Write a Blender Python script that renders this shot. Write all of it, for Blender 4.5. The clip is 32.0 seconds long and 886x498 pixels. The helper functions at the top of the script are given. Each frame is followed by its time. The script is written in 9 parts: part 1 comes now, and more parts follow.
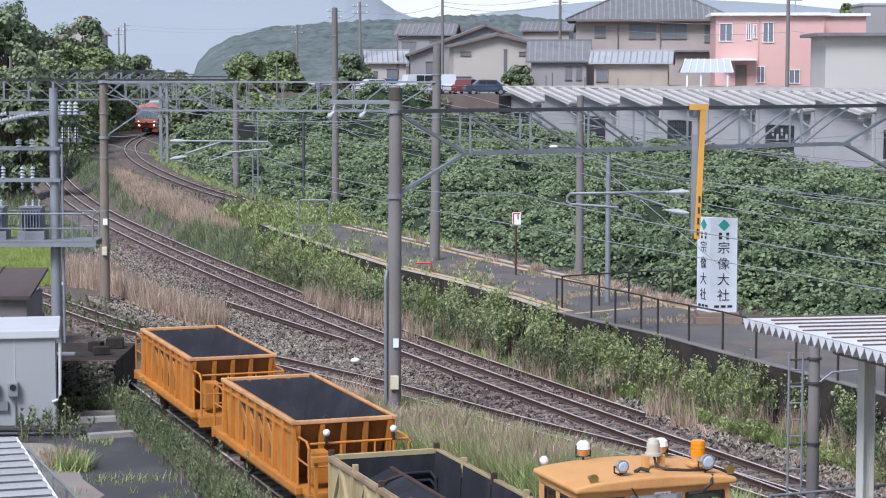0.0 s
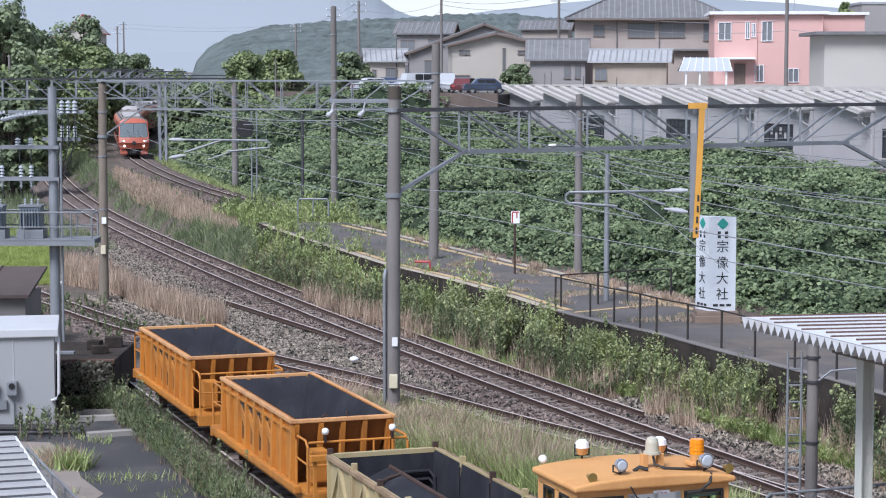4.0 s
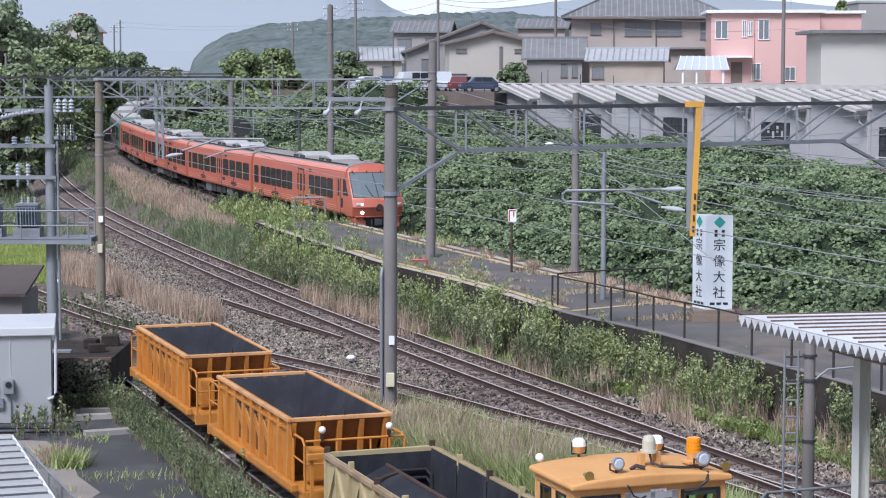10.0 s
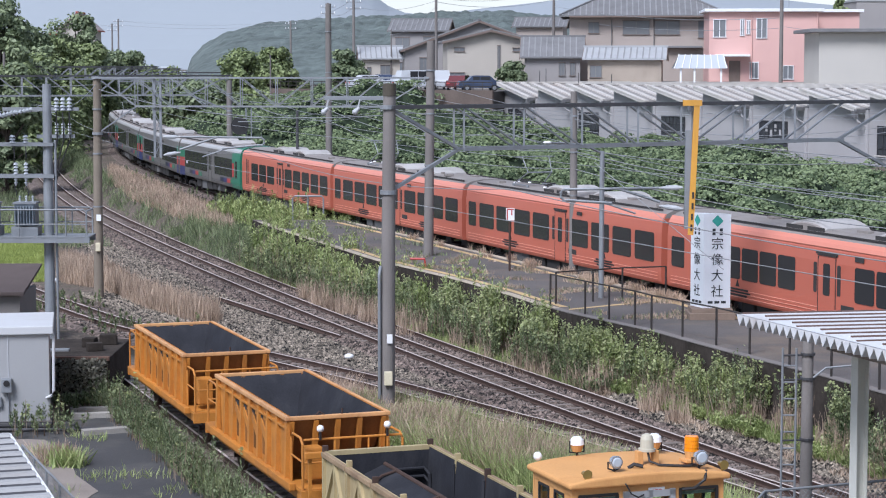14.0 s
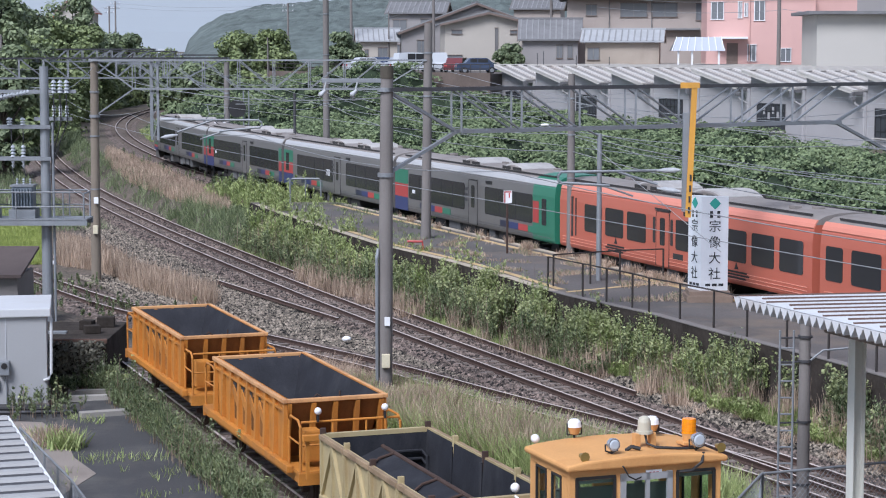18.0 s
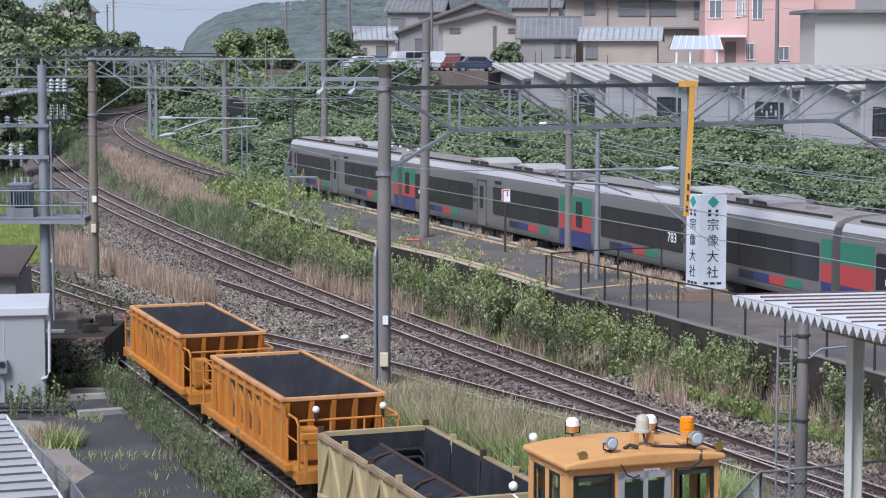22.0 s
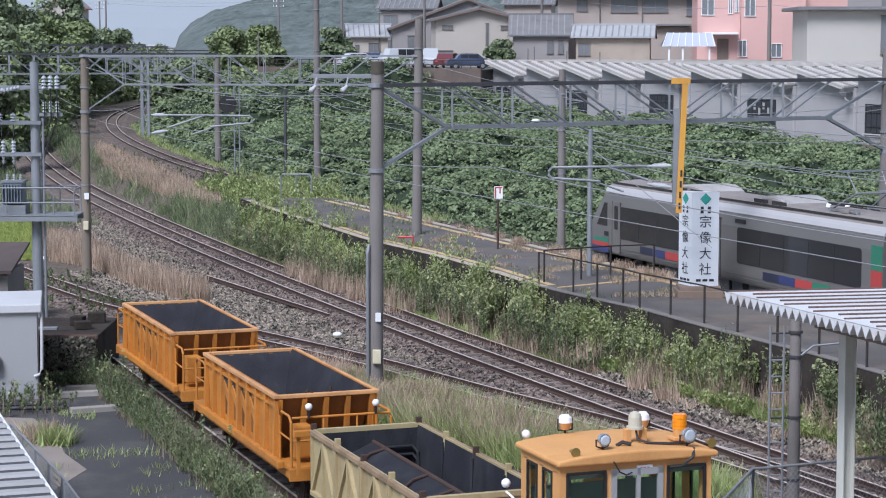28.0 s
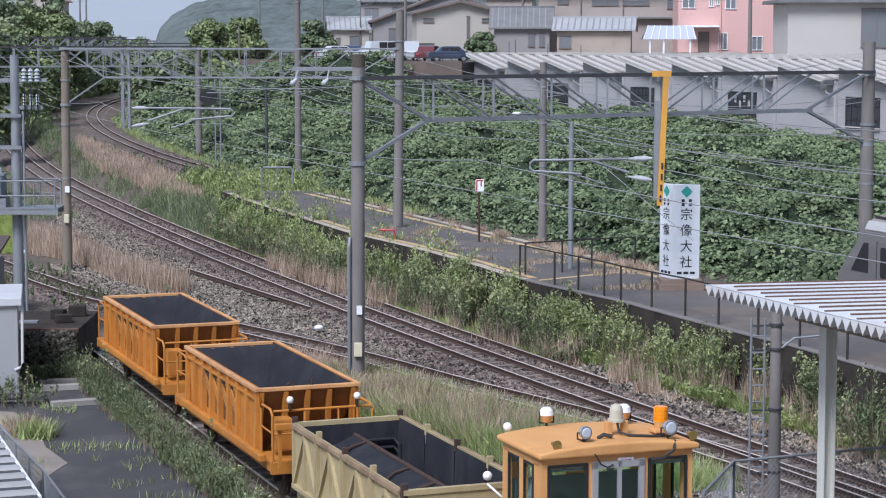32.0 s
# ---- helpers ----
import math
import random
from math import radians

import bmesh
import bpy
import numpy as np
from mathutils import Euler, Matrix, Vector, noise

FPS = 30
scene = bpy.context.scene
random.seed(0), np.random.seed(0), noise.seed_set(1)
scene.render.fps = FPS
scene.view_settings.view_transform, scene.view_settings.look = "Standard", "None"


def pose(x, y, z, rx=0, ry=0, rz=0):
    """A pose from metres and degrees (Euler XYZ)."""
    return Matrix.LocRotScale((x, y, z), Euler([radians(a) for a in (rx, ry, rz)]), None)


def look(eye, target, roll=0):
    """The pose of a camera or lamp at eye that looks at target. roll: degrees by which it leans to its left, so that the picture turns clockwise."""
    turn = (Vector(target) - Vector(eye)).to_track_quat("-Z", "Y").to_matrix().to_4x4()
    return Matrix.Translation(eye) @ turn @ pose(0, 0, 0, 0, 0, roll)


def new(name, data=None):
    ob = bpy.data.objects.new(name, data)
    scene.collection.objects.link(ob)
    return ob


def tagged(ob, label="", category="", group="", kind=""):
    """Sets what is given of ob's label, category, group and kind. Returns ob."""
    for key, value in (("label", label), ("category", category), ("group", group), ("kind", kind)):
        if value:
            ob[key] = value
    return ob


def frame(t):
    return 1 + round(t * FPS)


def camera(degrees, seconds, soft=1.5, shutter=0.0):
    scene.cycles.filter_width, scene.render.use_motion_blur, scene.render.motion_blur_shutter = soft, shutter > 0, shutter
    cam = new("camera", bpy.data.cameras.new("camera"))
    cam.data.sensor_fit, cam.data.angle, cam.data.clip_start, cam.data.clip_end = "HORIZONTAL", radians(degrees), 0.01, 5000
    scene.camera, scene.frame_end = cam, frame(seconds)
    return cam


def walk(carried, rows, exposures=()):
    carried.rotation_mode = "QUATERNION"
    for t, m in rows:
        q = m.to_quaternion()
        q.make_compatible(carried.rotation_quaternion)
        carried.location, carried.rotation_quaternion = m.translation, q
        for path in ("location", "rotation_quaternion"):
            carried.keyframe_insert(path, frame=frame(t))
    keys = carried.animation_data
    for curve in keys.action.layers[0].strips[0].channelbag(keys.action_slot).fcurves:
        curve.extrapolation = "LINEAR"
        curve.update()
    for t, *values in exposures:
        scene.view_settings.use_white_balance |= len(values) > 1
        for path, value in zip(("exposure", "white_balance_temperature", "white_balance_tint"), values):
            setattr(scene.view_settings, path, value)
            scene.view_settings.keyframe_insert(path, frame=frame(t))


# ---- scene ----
cam = camera(24.57, 32.0, soft=1.1)
EYE = (0.0, 0.0, 10.0)
PATH = [
    (0, 84.984, 0.000), (0.5, 84.984, -0.005), (1, 84.984, -0.009), (1.5, 84.984, -0.018), (2, 84.982, -0.028), (2.5, 84.981, -0.035),
    (3, 84.975, -0.038), (3.5, 84.959, -0.033), (5.5, 84.941, -0.033), (6, 84.936, -0.051), (6.5, 84.935, -0.065), (7, 84.931, -0.074),
    (7.5, 84.922, -0.077), (8, 84.913, -0.083), (8.5, 84.910, -0.095), (9, 84.910, -0.111), (9.5, 84.910, -0.121), (10, 84.907, -0.122),
    (10.5, 84.904, -0.125), (11, 84.907, -0.136), (11.5, 84.904, -0.145), (12, 84.894, -0.149), (12.5, 84.889, -0.151), (13, 84.887, -0.157),
    (13.5, 84.879, -0.167), (14, 84.869, -0.177), (14.5, 84.864, -0.191), (16.5, 84.540, -0.219), (17, 84.374, -0.242), (17.5, 84.378, -0.246),
    (18, 84.378, -0.247), (18.5, 84.368, -0.244), (19, 84.362, -0.249), (19.5, 84.365, -0.259), (20, 84.362, -0.266), (20.5, 84.355, -0.276),
    (21, 84.347, -0.286), (21.5, 84.338, -0.294), (22, 84.338, -0.300), (22.5, 84.338, -0.302), (23, 84.326, -0.304), (23.5, 84.316, -0.312),
    (24, 84.312, -0.331), (24.5, 84.303, -0.359), (25, 84.292, -0.435), (25.5, 84.292, -0.435), (27.5, 84.261, -0.468), (28, 84.255, -0.508),
    (28.5, 84.166, -0.769), (29, 84.135, -0.995), (29.5, 84.129, -1.020), (30, 84.128, -1.038), (30.5, 84.125, -1.048), (31, 84.110, -1.050),
    (31.5, 84.087, -1.050), (32, 84.055, -1.039),
]
walk(cam, [(t, pose(*EYE, tilt, 0, turn)) for t, tilt, turn in PATH], [(0, 0.87, 5830, 15), (12, 0.85, 5830, 15), (18, 0.78, 5830, 15), (32, 0.74, 5780, 15)])

# ---- light: bright overcast sky ----
world = bpy.data.worlds.new("sky")
scene.world = world
world.use_nodes = True
wn = world.node_tree
sky = wn.nodes.new("ShaderNodeTexSky")
sky.sky_type, sky.sun_disc = "NISHITA", False
sky.sun_elevation, sky.sun_rotation = radians(50), radians(212)
sky.dust_density, sky.air_density, sky.ozone_density = 0.5, 1.0, 2.0
hs = wn.nodes.new("ShaderNodeHueSaturation")
hs.inputs["Saturation"].default_value = 0.5
wn.links.new(sky.outputs[0], hs.inputs["Color"])
bg = wn.nodes["Background"]
wn.links.new(hs.outputs[0], bg.inputs["Color"])
bg.inputs["Strength"].default_value = 0.08
sun_data = bpy.data.lights.new("sun", "SUN")
sun_data.energy, sun_data.angle, sun_data.color = 2.6, radians(24), (1.0, 0.985, 0.96)
sun = new("sun", sun_data)
sun.matrix_world = look((-50, -20, 110), (0, 60, 0))

# ---- materials ----
MATS = {}


def mat(name, color, rough=0.7, metal=0.0, vary=0.25, scale=3.0, grain=40.0, bump=0.15, dirt=None, dirt_amount=0.35, spec=0.5, island=0.0, cells=0.0, cell_scale=9.0):
    """A painted or natural surface: two scales of variation, stains of the colour dirt, fine relief."""
    if name in MATS:
        return MATS[name]
    m = bpy.data.materials.new(name)
    m.use_nodes = True
    nt = m.node_tree
    b = nt.nodes["Principled BSDF"]
    b.inputs["Roughness"].default_value = rough
    b.inputs["Metallic"].default_value = metal
    b.inputs["Specular IOR Level"].default_value = spec
    tc = nt.nodes.new("ShaderNodeTexCoord")
    big = nt.nodes.new("ShaderNodeTexNoise")
    big.inputs["Scale"].default_value, big.inputs["Detail"].default_value = scale, 6
    fine = nt.nodes.new("ShaderNodeTexNoise")
    fine.inputs["Scale"].default_value, fine.inputs["Detail"].default_value = grain, 4
    nt.links.new(tc.outputs["Object"], big.inputs["Vector"])
    nt.links.new(tc.outputs["Object"], fine.inputs["Vector"])
    info = nt.nodes.new("ShaderNodeObjectInfo")
    isl = nt.nodes.new("ShaderNodeNewGeometry")

    def math_node(op, a, c):
        n = nt.nodes.new("ShaderNodeMath")
        n.operation = op
        for k, v in enumerate((a, c)):
            if isinstance(v, (int, float)):
                n.inputs[k].default_value = v
            else:
                nt.links.new(v, n.inputs[k])
        return n.outputs[0]

    v = math_node("MULTIPLY", math_node("SUBTRACT", big.outputs["Fac"], 0.5), 2.0 * vary)
    w = math_node("MULTIPLY", math_node("SUBTRACT", fine.outputs["Fac"], 0.5), 1.2 * vary)
    u = math_node("MULTIPLY", math_node("SUBTRACT", info.outputs["Random"], 0.5), 0.5 * vary)
    k = math_node("ADD", math_node("ADD", v, w), math_node("ADD", u, 1.0))
    if island:
        k = math_node("ADD", k, math_node("MULTIPLY", math_node("SUBTRACT", isl.outputs["Random Per Island"], 0.5), 2 * island))
    if cells:
        vo = nt.nodes.new("ShaderNodeTexVoronoi")
        vo.inputs["Scale"].default_value = cell_scale
        nt.links.new(tc.outputs["Object"], vo.inputs["Vector"])
        sep = nt.nodes.new("ShaderNodeSeparateColor")
        nt.links.new(vo.outputs["Color"], sep.inputs[0])
        k = math_node("ADD", k, math_node("MULTIPLY", math_node("SUBTRACT", sep.outputs[0], 0.5), 2 * cells))
        k = math_node("MULTIPLY", k, math_node("SUBTRACT", 1.25, math_node("MULTIPLY", vo.outputs["Distance"], 0.8)))
    sc = nt.nodes.new("ShaderNodeVectorMath")
    sc.operation = "SCALE"
    sc.inputs[0].default_value = color
    nt.links.new(k, sc.inputs["Scale"])
    out = sc.outputs[0]
    if dirt:
        st = nt.nodes.new("ShaderNodeTexNoise")
        st.inputs["Scale"].default_value, st.inputs["Detail"].default_value, st.inputs["Roughness"].default_value = scale * 0.7, 8, 0.7
        mp = nt.nodes.new("ShaderNodeMapping")
        mp.inputs["Scale"].default_value = (1, 1, 0.35)
        nt.links.new(tc.outputs["Object"], mp.inputs["Vector"])
        nt.links.new(mp.outputs[0], st.inputs["Vector"])
        ramp = nt.nodes.new("ShaderNodeMapRange")
        ramp.inputs["From Min"].default_value, ramp.inputs["From Max"].default_value = 0.5, 0.72
        ramp.inputs["To Max"].default_value = dirt_amount
        nt.links.new(st.outputs["Fac"], ramp.inputs["Value"])
        mx = nt.nodes.new("ShaderNodeMix")
        mx.data_type = "RGBA"
        nt.links.new(ramp.outputs[0], mx.inputs["Factor"])
        nt.links.new(out, mx.inputs["A"])
        mx.inputs["B"].default_value = (*dirt, 1)
        out = mx.outputs["Result"]
    nt.links.new(out, b.inputs["Base Color"])
    if bump:
        bp = nt.nodes.new("ShaderNodeBump")
        bp.inputs["Strength"].default_value, bp.inputs["Distance"].default_value = bump, 0.02
        if cells:
            bp.inputs["Distance"].default_value = 0.06
            nt.links.new(math_node("SUBTRACT", 1.0, vo.outputs["Distance"]), bp.inputs["Height"])
        else:
            nt.links.new(fine.outputs["Fac"], bp.inputs["Height"])
        nt.links.new(bp.outputs[0], b.inputs["Normal"])
    MATS[name] = m
    return m


def glow(name, color, strength):
    if name in MATS:
        return MATS[name]
    m = bpy.data.materials.new(name)
    m.use_nodes = True
    b = m.node_tree.nodes["Principled BSDF"]
    b.inputs["Base Color"].default_value = (*color, 1)
    b.inputs["Emission Color"].default_value = (*color, 1)
    b.inputs["Emission Strength"].default_value = strength
    MATS[name] = m
    return m


def leafy(name, dark, light, scale=0.35):
    """Foliage: each leaf varies, patches vary, some light comes through."""
    m = bpy.data.materials.new(name)
    m.use_nodes = True
    nt = m.node_tree
    b = nt.nodes["Principled BSDF"]
    b.inputs["Roughness"].default_value = 0.55
    b.inputs["Specular IOR Level"].default_value = 0.35
    tc, geo = nt.nodes.new("ShaderNodeTexCoord"), nt.nodes.new("ShaderNodeNewGeometry")
    n = nt.nodes.new("ShaderNodeTexNoise")
    n.inputs["Scale"].default_value, n.inputs["Detail"].default_value = scale, 5
    nt.links.new(tc.outputs["Object"], n.inputs["Vector"])
    add = nt.nodes.new("ShaderNodeMath")
    add.operation = "ADD"
    mr = nt.nodes.new("ShaderNodeMapRange")
    mr.inputs["From Min"].default_value, mr.inputs["From Max"].default_value, mr.inputs["To Min"].default_value, mr.inputs["To Max"].default_value = 0.3, 0.7, -0.35, 0.35
    nt.links.new(n.outputs["Fac"], mr.inputs["Value"])
    nt.links.new(geo.outputs["Random Per Island"], add.inputs[0])
    nt.links.new(mr.outputs[0], add.inputs[1])
    cr = nt.nodes.new("ShaderNodeMix")
    cr.data_type = "RGBA"
    cr.inputs["A"].default_value, cr.inputs["B"].default_value = (*dark, 1), (*light, 1)
    nt.links.new(add.outputs[0], cr.inputs["Factor"])
    nt.links.new(cr.outputs["Result"], b.inputs["Base Color"])
    tr = nt.nodes.new("ShaderNodeBsdfTranslucent")
    nt.links.new(cr.outputs["Result"], tr.inputs["Color"])
    ms = nt.nodes.new("ShaderNodeMixShader")
    ms.inputs[0].default_value = 0.25
    nt.links.new(b.outputs[0], ms.inputs[1])
    nt.links.new(tr.outputs[0], ms.inputs[2])
    nt.links.new(ms.outputs[0], nt.nodes["Material Output"].inputs["Surface"])
    MATS[name] = m
    return m


def glass(name, color, rough=0.05, metal=0.0):
    """Dark glazing seen from outside: a mirror-smooth dielectric over a dim inside."""
    m = bpy.data.materials.new(name)
    m.use_nodes = True
    b = m.node_tree.nodes["Principled BSDF"]
    b.inputs["Base Color"].default_value = (*color, 1)
    b.inputs["Roughness"].default_value = rough
    b.inputs["Specular IOR Level"].default_value = 0.3
    MATS[name] = m
    return m


def clear_glass(name, tint):
    """Thin clear glazing: light goes through, with a gloss on top."""
    m = bpy.data.materials.new(name)
    m.use_nodes = True
    b = m.node_tree.nodes["Principled BSDF"]
    b.inputs["Base Color"].default_value = (*tint, 1)
    b.inputs["Roughness"].default_value = 0.02
    b.inputs["IOR"].default_value = 1.12
    b.inputs["Transmission Weight"].default_value = 1.0
    MATS[name] = m
    return m


STEEL = mat("galvanised_steel", (0.23, 0.245, 0.26), 0.55, 0.3, 0.25, 1.5, 30, 0.1, (0.16, 0.13, 0.11), 0.25)
DARKSTEEL = mat("dark_steel", (0.07, 0.07, 0.075), 0.55, 0.4, 0.3, 2, 40, 0.1)
CONCRETE = mat("pole_concrete", (0.175, 0.16, 0.15), 0.9, 0, 0.22, 0.8, 25, 0.2, (0.13, 0.12, 0.11), 0.5)
# rust darkened further, so the shadow on the rails' sides is in the colour
RUSTSHADE = mat("rust_and_shade_rail", (0.058, 0.034, 0.026), 0.85, 0.1, 0.3, 2, 30, 0.2)
RAILHEAD = mat("worn_rail_head", (0.5, 0.435, 0.4), 0.5, 0.0, 0.2, 2, 30, 0.05)
SLEEPER = mat("sleeper_timber", (0.175, 0.145, 0.125), 0.9, 0, 0.5, 3, 30, 0.3, (0.1, 0.075, 0.055), 0.6)
BALLAST = mat("ballast_stone", (0.185, 0.157, 0.124), 0.95, 0, 0.3, 0.4, 14, 0.9, (0.075, 0.055, 0.045), 0.3, island=1.0, cells=0.75, cell_scale=7.5)
BEDSTONE = mat("rusty_track_ballast", (0.145, 0.112, 0.095), 0.95, 0, 0.35, 0.5, 14, 0.9, (0.06, 0.042, 0.033), 0.35, island=0.95, cells=0.75, cell_scale=7.5)
SOIL = mat("dry_soil", (0.125, 0.1, 0.078), 0.95, 0, 0.35, 0.4, 10, 0.6, (0.06, 0.075, 0.03), 0.6, cells=0.3, cell_scale=7.0)
ASPHALT = mat("platform_asphalt", (0.098, 0.09, 0.085), 0.88, 0, 0.4, 0.35, 40, 0.3, (0.19, 0.15, 0.11), 0.75)
KERB = mat("pale_kerb", (0.42, 0.36, 0.28), 0.85, 0, 0.25, 1.0, 25, 0.2, (0.2, 0.17, 0.12), 0.5)
YELLOWLINE = mat("faded_ochre_paint", (0.5, 0.36, 0.18), 0.8, 0, 0.25, 1.0, 25, 0.2, (0.25, 0.2, 0.14), 0.6)
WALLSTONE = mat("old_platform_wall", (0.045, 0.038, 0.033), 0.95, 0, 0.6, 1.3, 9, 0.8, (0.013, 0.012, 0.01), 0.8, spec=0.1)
WHITEPAINT = mat("white_paint", (0.74, 0.75, 0.76), 0.55, 0, 0.1, 1.0, 20, 0.05, (0.4, 0.37, 0.33), 0.25)
ORANGE = mat("orange_machine_paint", (0.45, 0.175, 0.024), 0.6, 0, 0.28, 1.5, 25, 0.1, (0.2, 0.085, 0.03), 0.6)
CABORANGE = mat("cab_orange_paint", (0.57, 0.3, 0.11), 0.7, 0, 0.16, 1.2, 25, 0.08, (0.36, 0.14, 0.04), 0.5, spec=0.3)
# rusty orange that also carries painted shade: end plates and side openings
RUSTSHADEORANGE = mat("rust_and_shade_orange", (0.24, 0.105, 0.035), 0.85, 0, 0.35, 1.5, 25, 0.15, (0.08, 0.04, 0.02), 0.5, spec=0.1)
YELLOW = mat("weathered_yellow_paint", (0.37, 0.3, 0.16), 0.65, 0, 0.2, 1.5, 25, 0.1, (0.2, 0.11, 0.05), 0.5)
HOPPERDARK = mat("hopper_lining", (0.022, 0.023, 0.028), 0.75, 0.0, 0.6, 1.6, 25, 0.15, (0.06, 0.06, 0.065), 0.5, spec=0.2)
BLACK = mat("black_rubber", (0.015, 0.015, 0.016), 0.6, 0, 0.2, 3, 30, 0.05)
RED = mat("train_red_orange", (0.43, 0.117, 0.074), 0.42, 0, 0.06, 0.5, 20, 0.02, (0.4, 0.08, 0.05), 0.2)
SILVER = mat("train_grey", (0.15, 0.145, 0.14), 0.45, 0.15, 0.08, 0.5, 20, 0.02, (0.16, 0.15, 0.14), 0.3)
TRAINROOF = mat("train_roof_grey", (0.23, 0.208, 0.193), 0.7, 0, 0.25, 0.8, 15, 0.05, (0.16, 0.13, 0.11), 0.5)
UNDER = mat("underframe_grime", (0.035, 0.033, 0.032), 0.8, 0.1, 0.4, 2, 20, 0.1)
TGREEN = mat("train_green", (0.03, 0.17, 0.105), 0.4, 0, 0.06, 0.5, 20, 0.02)
TRED = mat("train_panel_red", (0.38, 0.05, 0.048), 0.4, 0, 0.06, 0.5, 20, 0.02)
TBLUE = mat("train_panel_blue", (0.03, 0.042, 0.13), 0.4, 0, 0.06, 0.5, 20, 0.02)
TGLASS = glass("train_window_glass", (0.03, 0.031, 0.034), 0.14)
# windscreen base lightened: sky glare and cab inside are mixed into the colour
SCREENGLASS = glass("windscreen_glare_glass", (0.13, 0.155, 0.165), 0.1)
WGLASS = glass("house_window_glass", (0.17, 0.18, 0.19), 0.12)

# ---- builders ----


def box(bm, x, y, z, sx, sy, sz, m=None, bevel=0.0):
    """A block centred at x, y, z."""
    t = Matrix.Translation((x, y, z)) @ Matrix.Diagonal((sx, sy, sz, 1))
    r = bmesh.ops.create_cube(bm, size=1, matrix=(m @ t) if m else t)
    if bevel:
        es = {e for v in r["verts"] for e in v.link_edges}
        bmesh.ops.bevel(bm, geom=list(es), offset=bevel, segments=2, affect="EDGES", profile=0.6)


def bar(bm, a, b, w, h=None, seg=0):
    """A bar from a to b: square of w by h, or round with seg sides and radius w."""
    a, b = Vector(a), Vector(b)
    d = b - a
    q = d.to_track_quat("Z", "Y").to_matrix().to_4x4()
    m = Matrix.Translation((a + b) / 2) @ q
    if seg:
        bmesh.ops.create_cone(bm, cap_ends=True, segments=seg, radius1=w, radius2=h or w, depth=d.length, matrix=m)
    else:
        bmesh.ops.create_cube(bm, size=1, matrix=m @ Matrix.Diagonal((w, h or w, d.length, 1)))


def pipe(bm, pts, r, seg=6):
    """One bent round tube through the points."""
    pts = [Vector(p) for p in pts]
    rings, up = [], Vector((0.31, 0.17, 0.93))
    for i, p in enumerate(pts):
        d = (pts[min(i + 1, len(pts) - 1)] - pts[max(i - 1, 0)]).normalized()
        a = d.cross(up)
        if a.length < 0.05:
            a = d.cross(Vector((1, 0.2, 0)))
        a.normalize()
        b = d.cross(a)
        rings.append([bm.verts.new(p + (a * math.cos(2 * math.pi * k / seg) + b * math.sin(2 * math.pi * k / seg)) * r) for k in range(seg)])
    for u, v in zip(rings, rings[1:]):
        for k in range(seg):
            bm.faces.new((u[k], u[(k + 1) % seg], v[(k + 1) % seg], v[k]))
    bm.faces.new(rings[0][::-1])
    bm.faces.new(rings[-1])


def quad(bm, *pts):
    return bm.faces.new([bm.verts.new(p) for p in pts])


def extrude_profile(bm, prof, a, b, closed=True):
    """The profile, points (y, z), swept along x from a to b, with end caps."""
    va = [bm.verts.new((a, y, z)) for y, z in prof]
    vb = [bm.verts.new((b, y, z)) for y, z in prof]
    n = len(prof)
    for i in range(n if closed else n - 1):
        bm.faces.new((va[i], va[(i + 1) % n], vb[(i + 1) % n], vb[i]))
    if closed:
        bm.faces.new(va[::-1])
        bm.faces.new(vb)


def to_mesh(name, bm, material, smooth=False):
    bmesh.ops.recalc_face_normals(bm, faces=bm.faces)
    me = bpy.data.meshes.new(name)
    bm.to_mesh(me)
    bm.free()
    me.materials.append(material)
    if smooth:
        me.shade_smooth()
    return me


def part(name, bm, material, parent, label="", m=None, smooth=False):
    ob = new(name, to_mesh(name, bm, material, smooth) if isinstance(bm, bmesh.types.BMesh) else bm)
    ob.parent = parent
    if m is not None:
        ob.matrix_local = m
    return tagged(ob, label)


def solid(name, bm, material, label, category, group="", kind="", m=None, smooth=False):
    """A top-level thing of one mesh."""
    ob = new(name, to_mesh(name, bm, material, smooth))
    if m is not None:
        ob.matrix_world = m
    return tagged(ob, label, category, group, kind)


def thing(name, label, category, group="", m=None, kind=""):
    ob = new(name)
    ob.empty_display_size = 0.3
    if m is not None:
        ob.matrix_world = m
    return tagged(ob, label, category, group, kind)


def raw_mesh(name, verts, faces, material):
    me = bpy.data.meshes.new(name)
    me.from_pydata(verts, [], faces)
    me.materials.append(material)
    me.update()
    return me


# ---- lines of the tracks: x as a function of y, and the height of the rails ----


def bend(c, y, lo, hi):
    def f(v):
        u, r = (v - 120) / 100, 0.0
        for k in c:
            r = r * u + k
        return r

    if y < lo:
        return f(lo) + (y - lo) * (f(lo + 0.5) - f(lo)) / 0.5
    if y > hi:
        return f(hi) + (y - hi) * (f(hi) - f(hi - 0.5)) / 0.5
    return f(y)


def main_x(y):
    return bend((1.606, 0.254, 5.409, -32.308, -17.644), y, 53, 275)


def train_x(y):
    return bend((4.936, 4.181, -35.737, -7.108), y, 68, 270)


def climb(y, a):
    d = min(max(0.0, y - a + 10), 260.0)
    return 0.012 * (d * d / 40 if d < 20 else d - 10)


def main_z(y):
    return climb(y, 145)


def train_z(y):
    return TRAIN_Z + climb(y, 150)


def flat_z(y):
    return -0.02


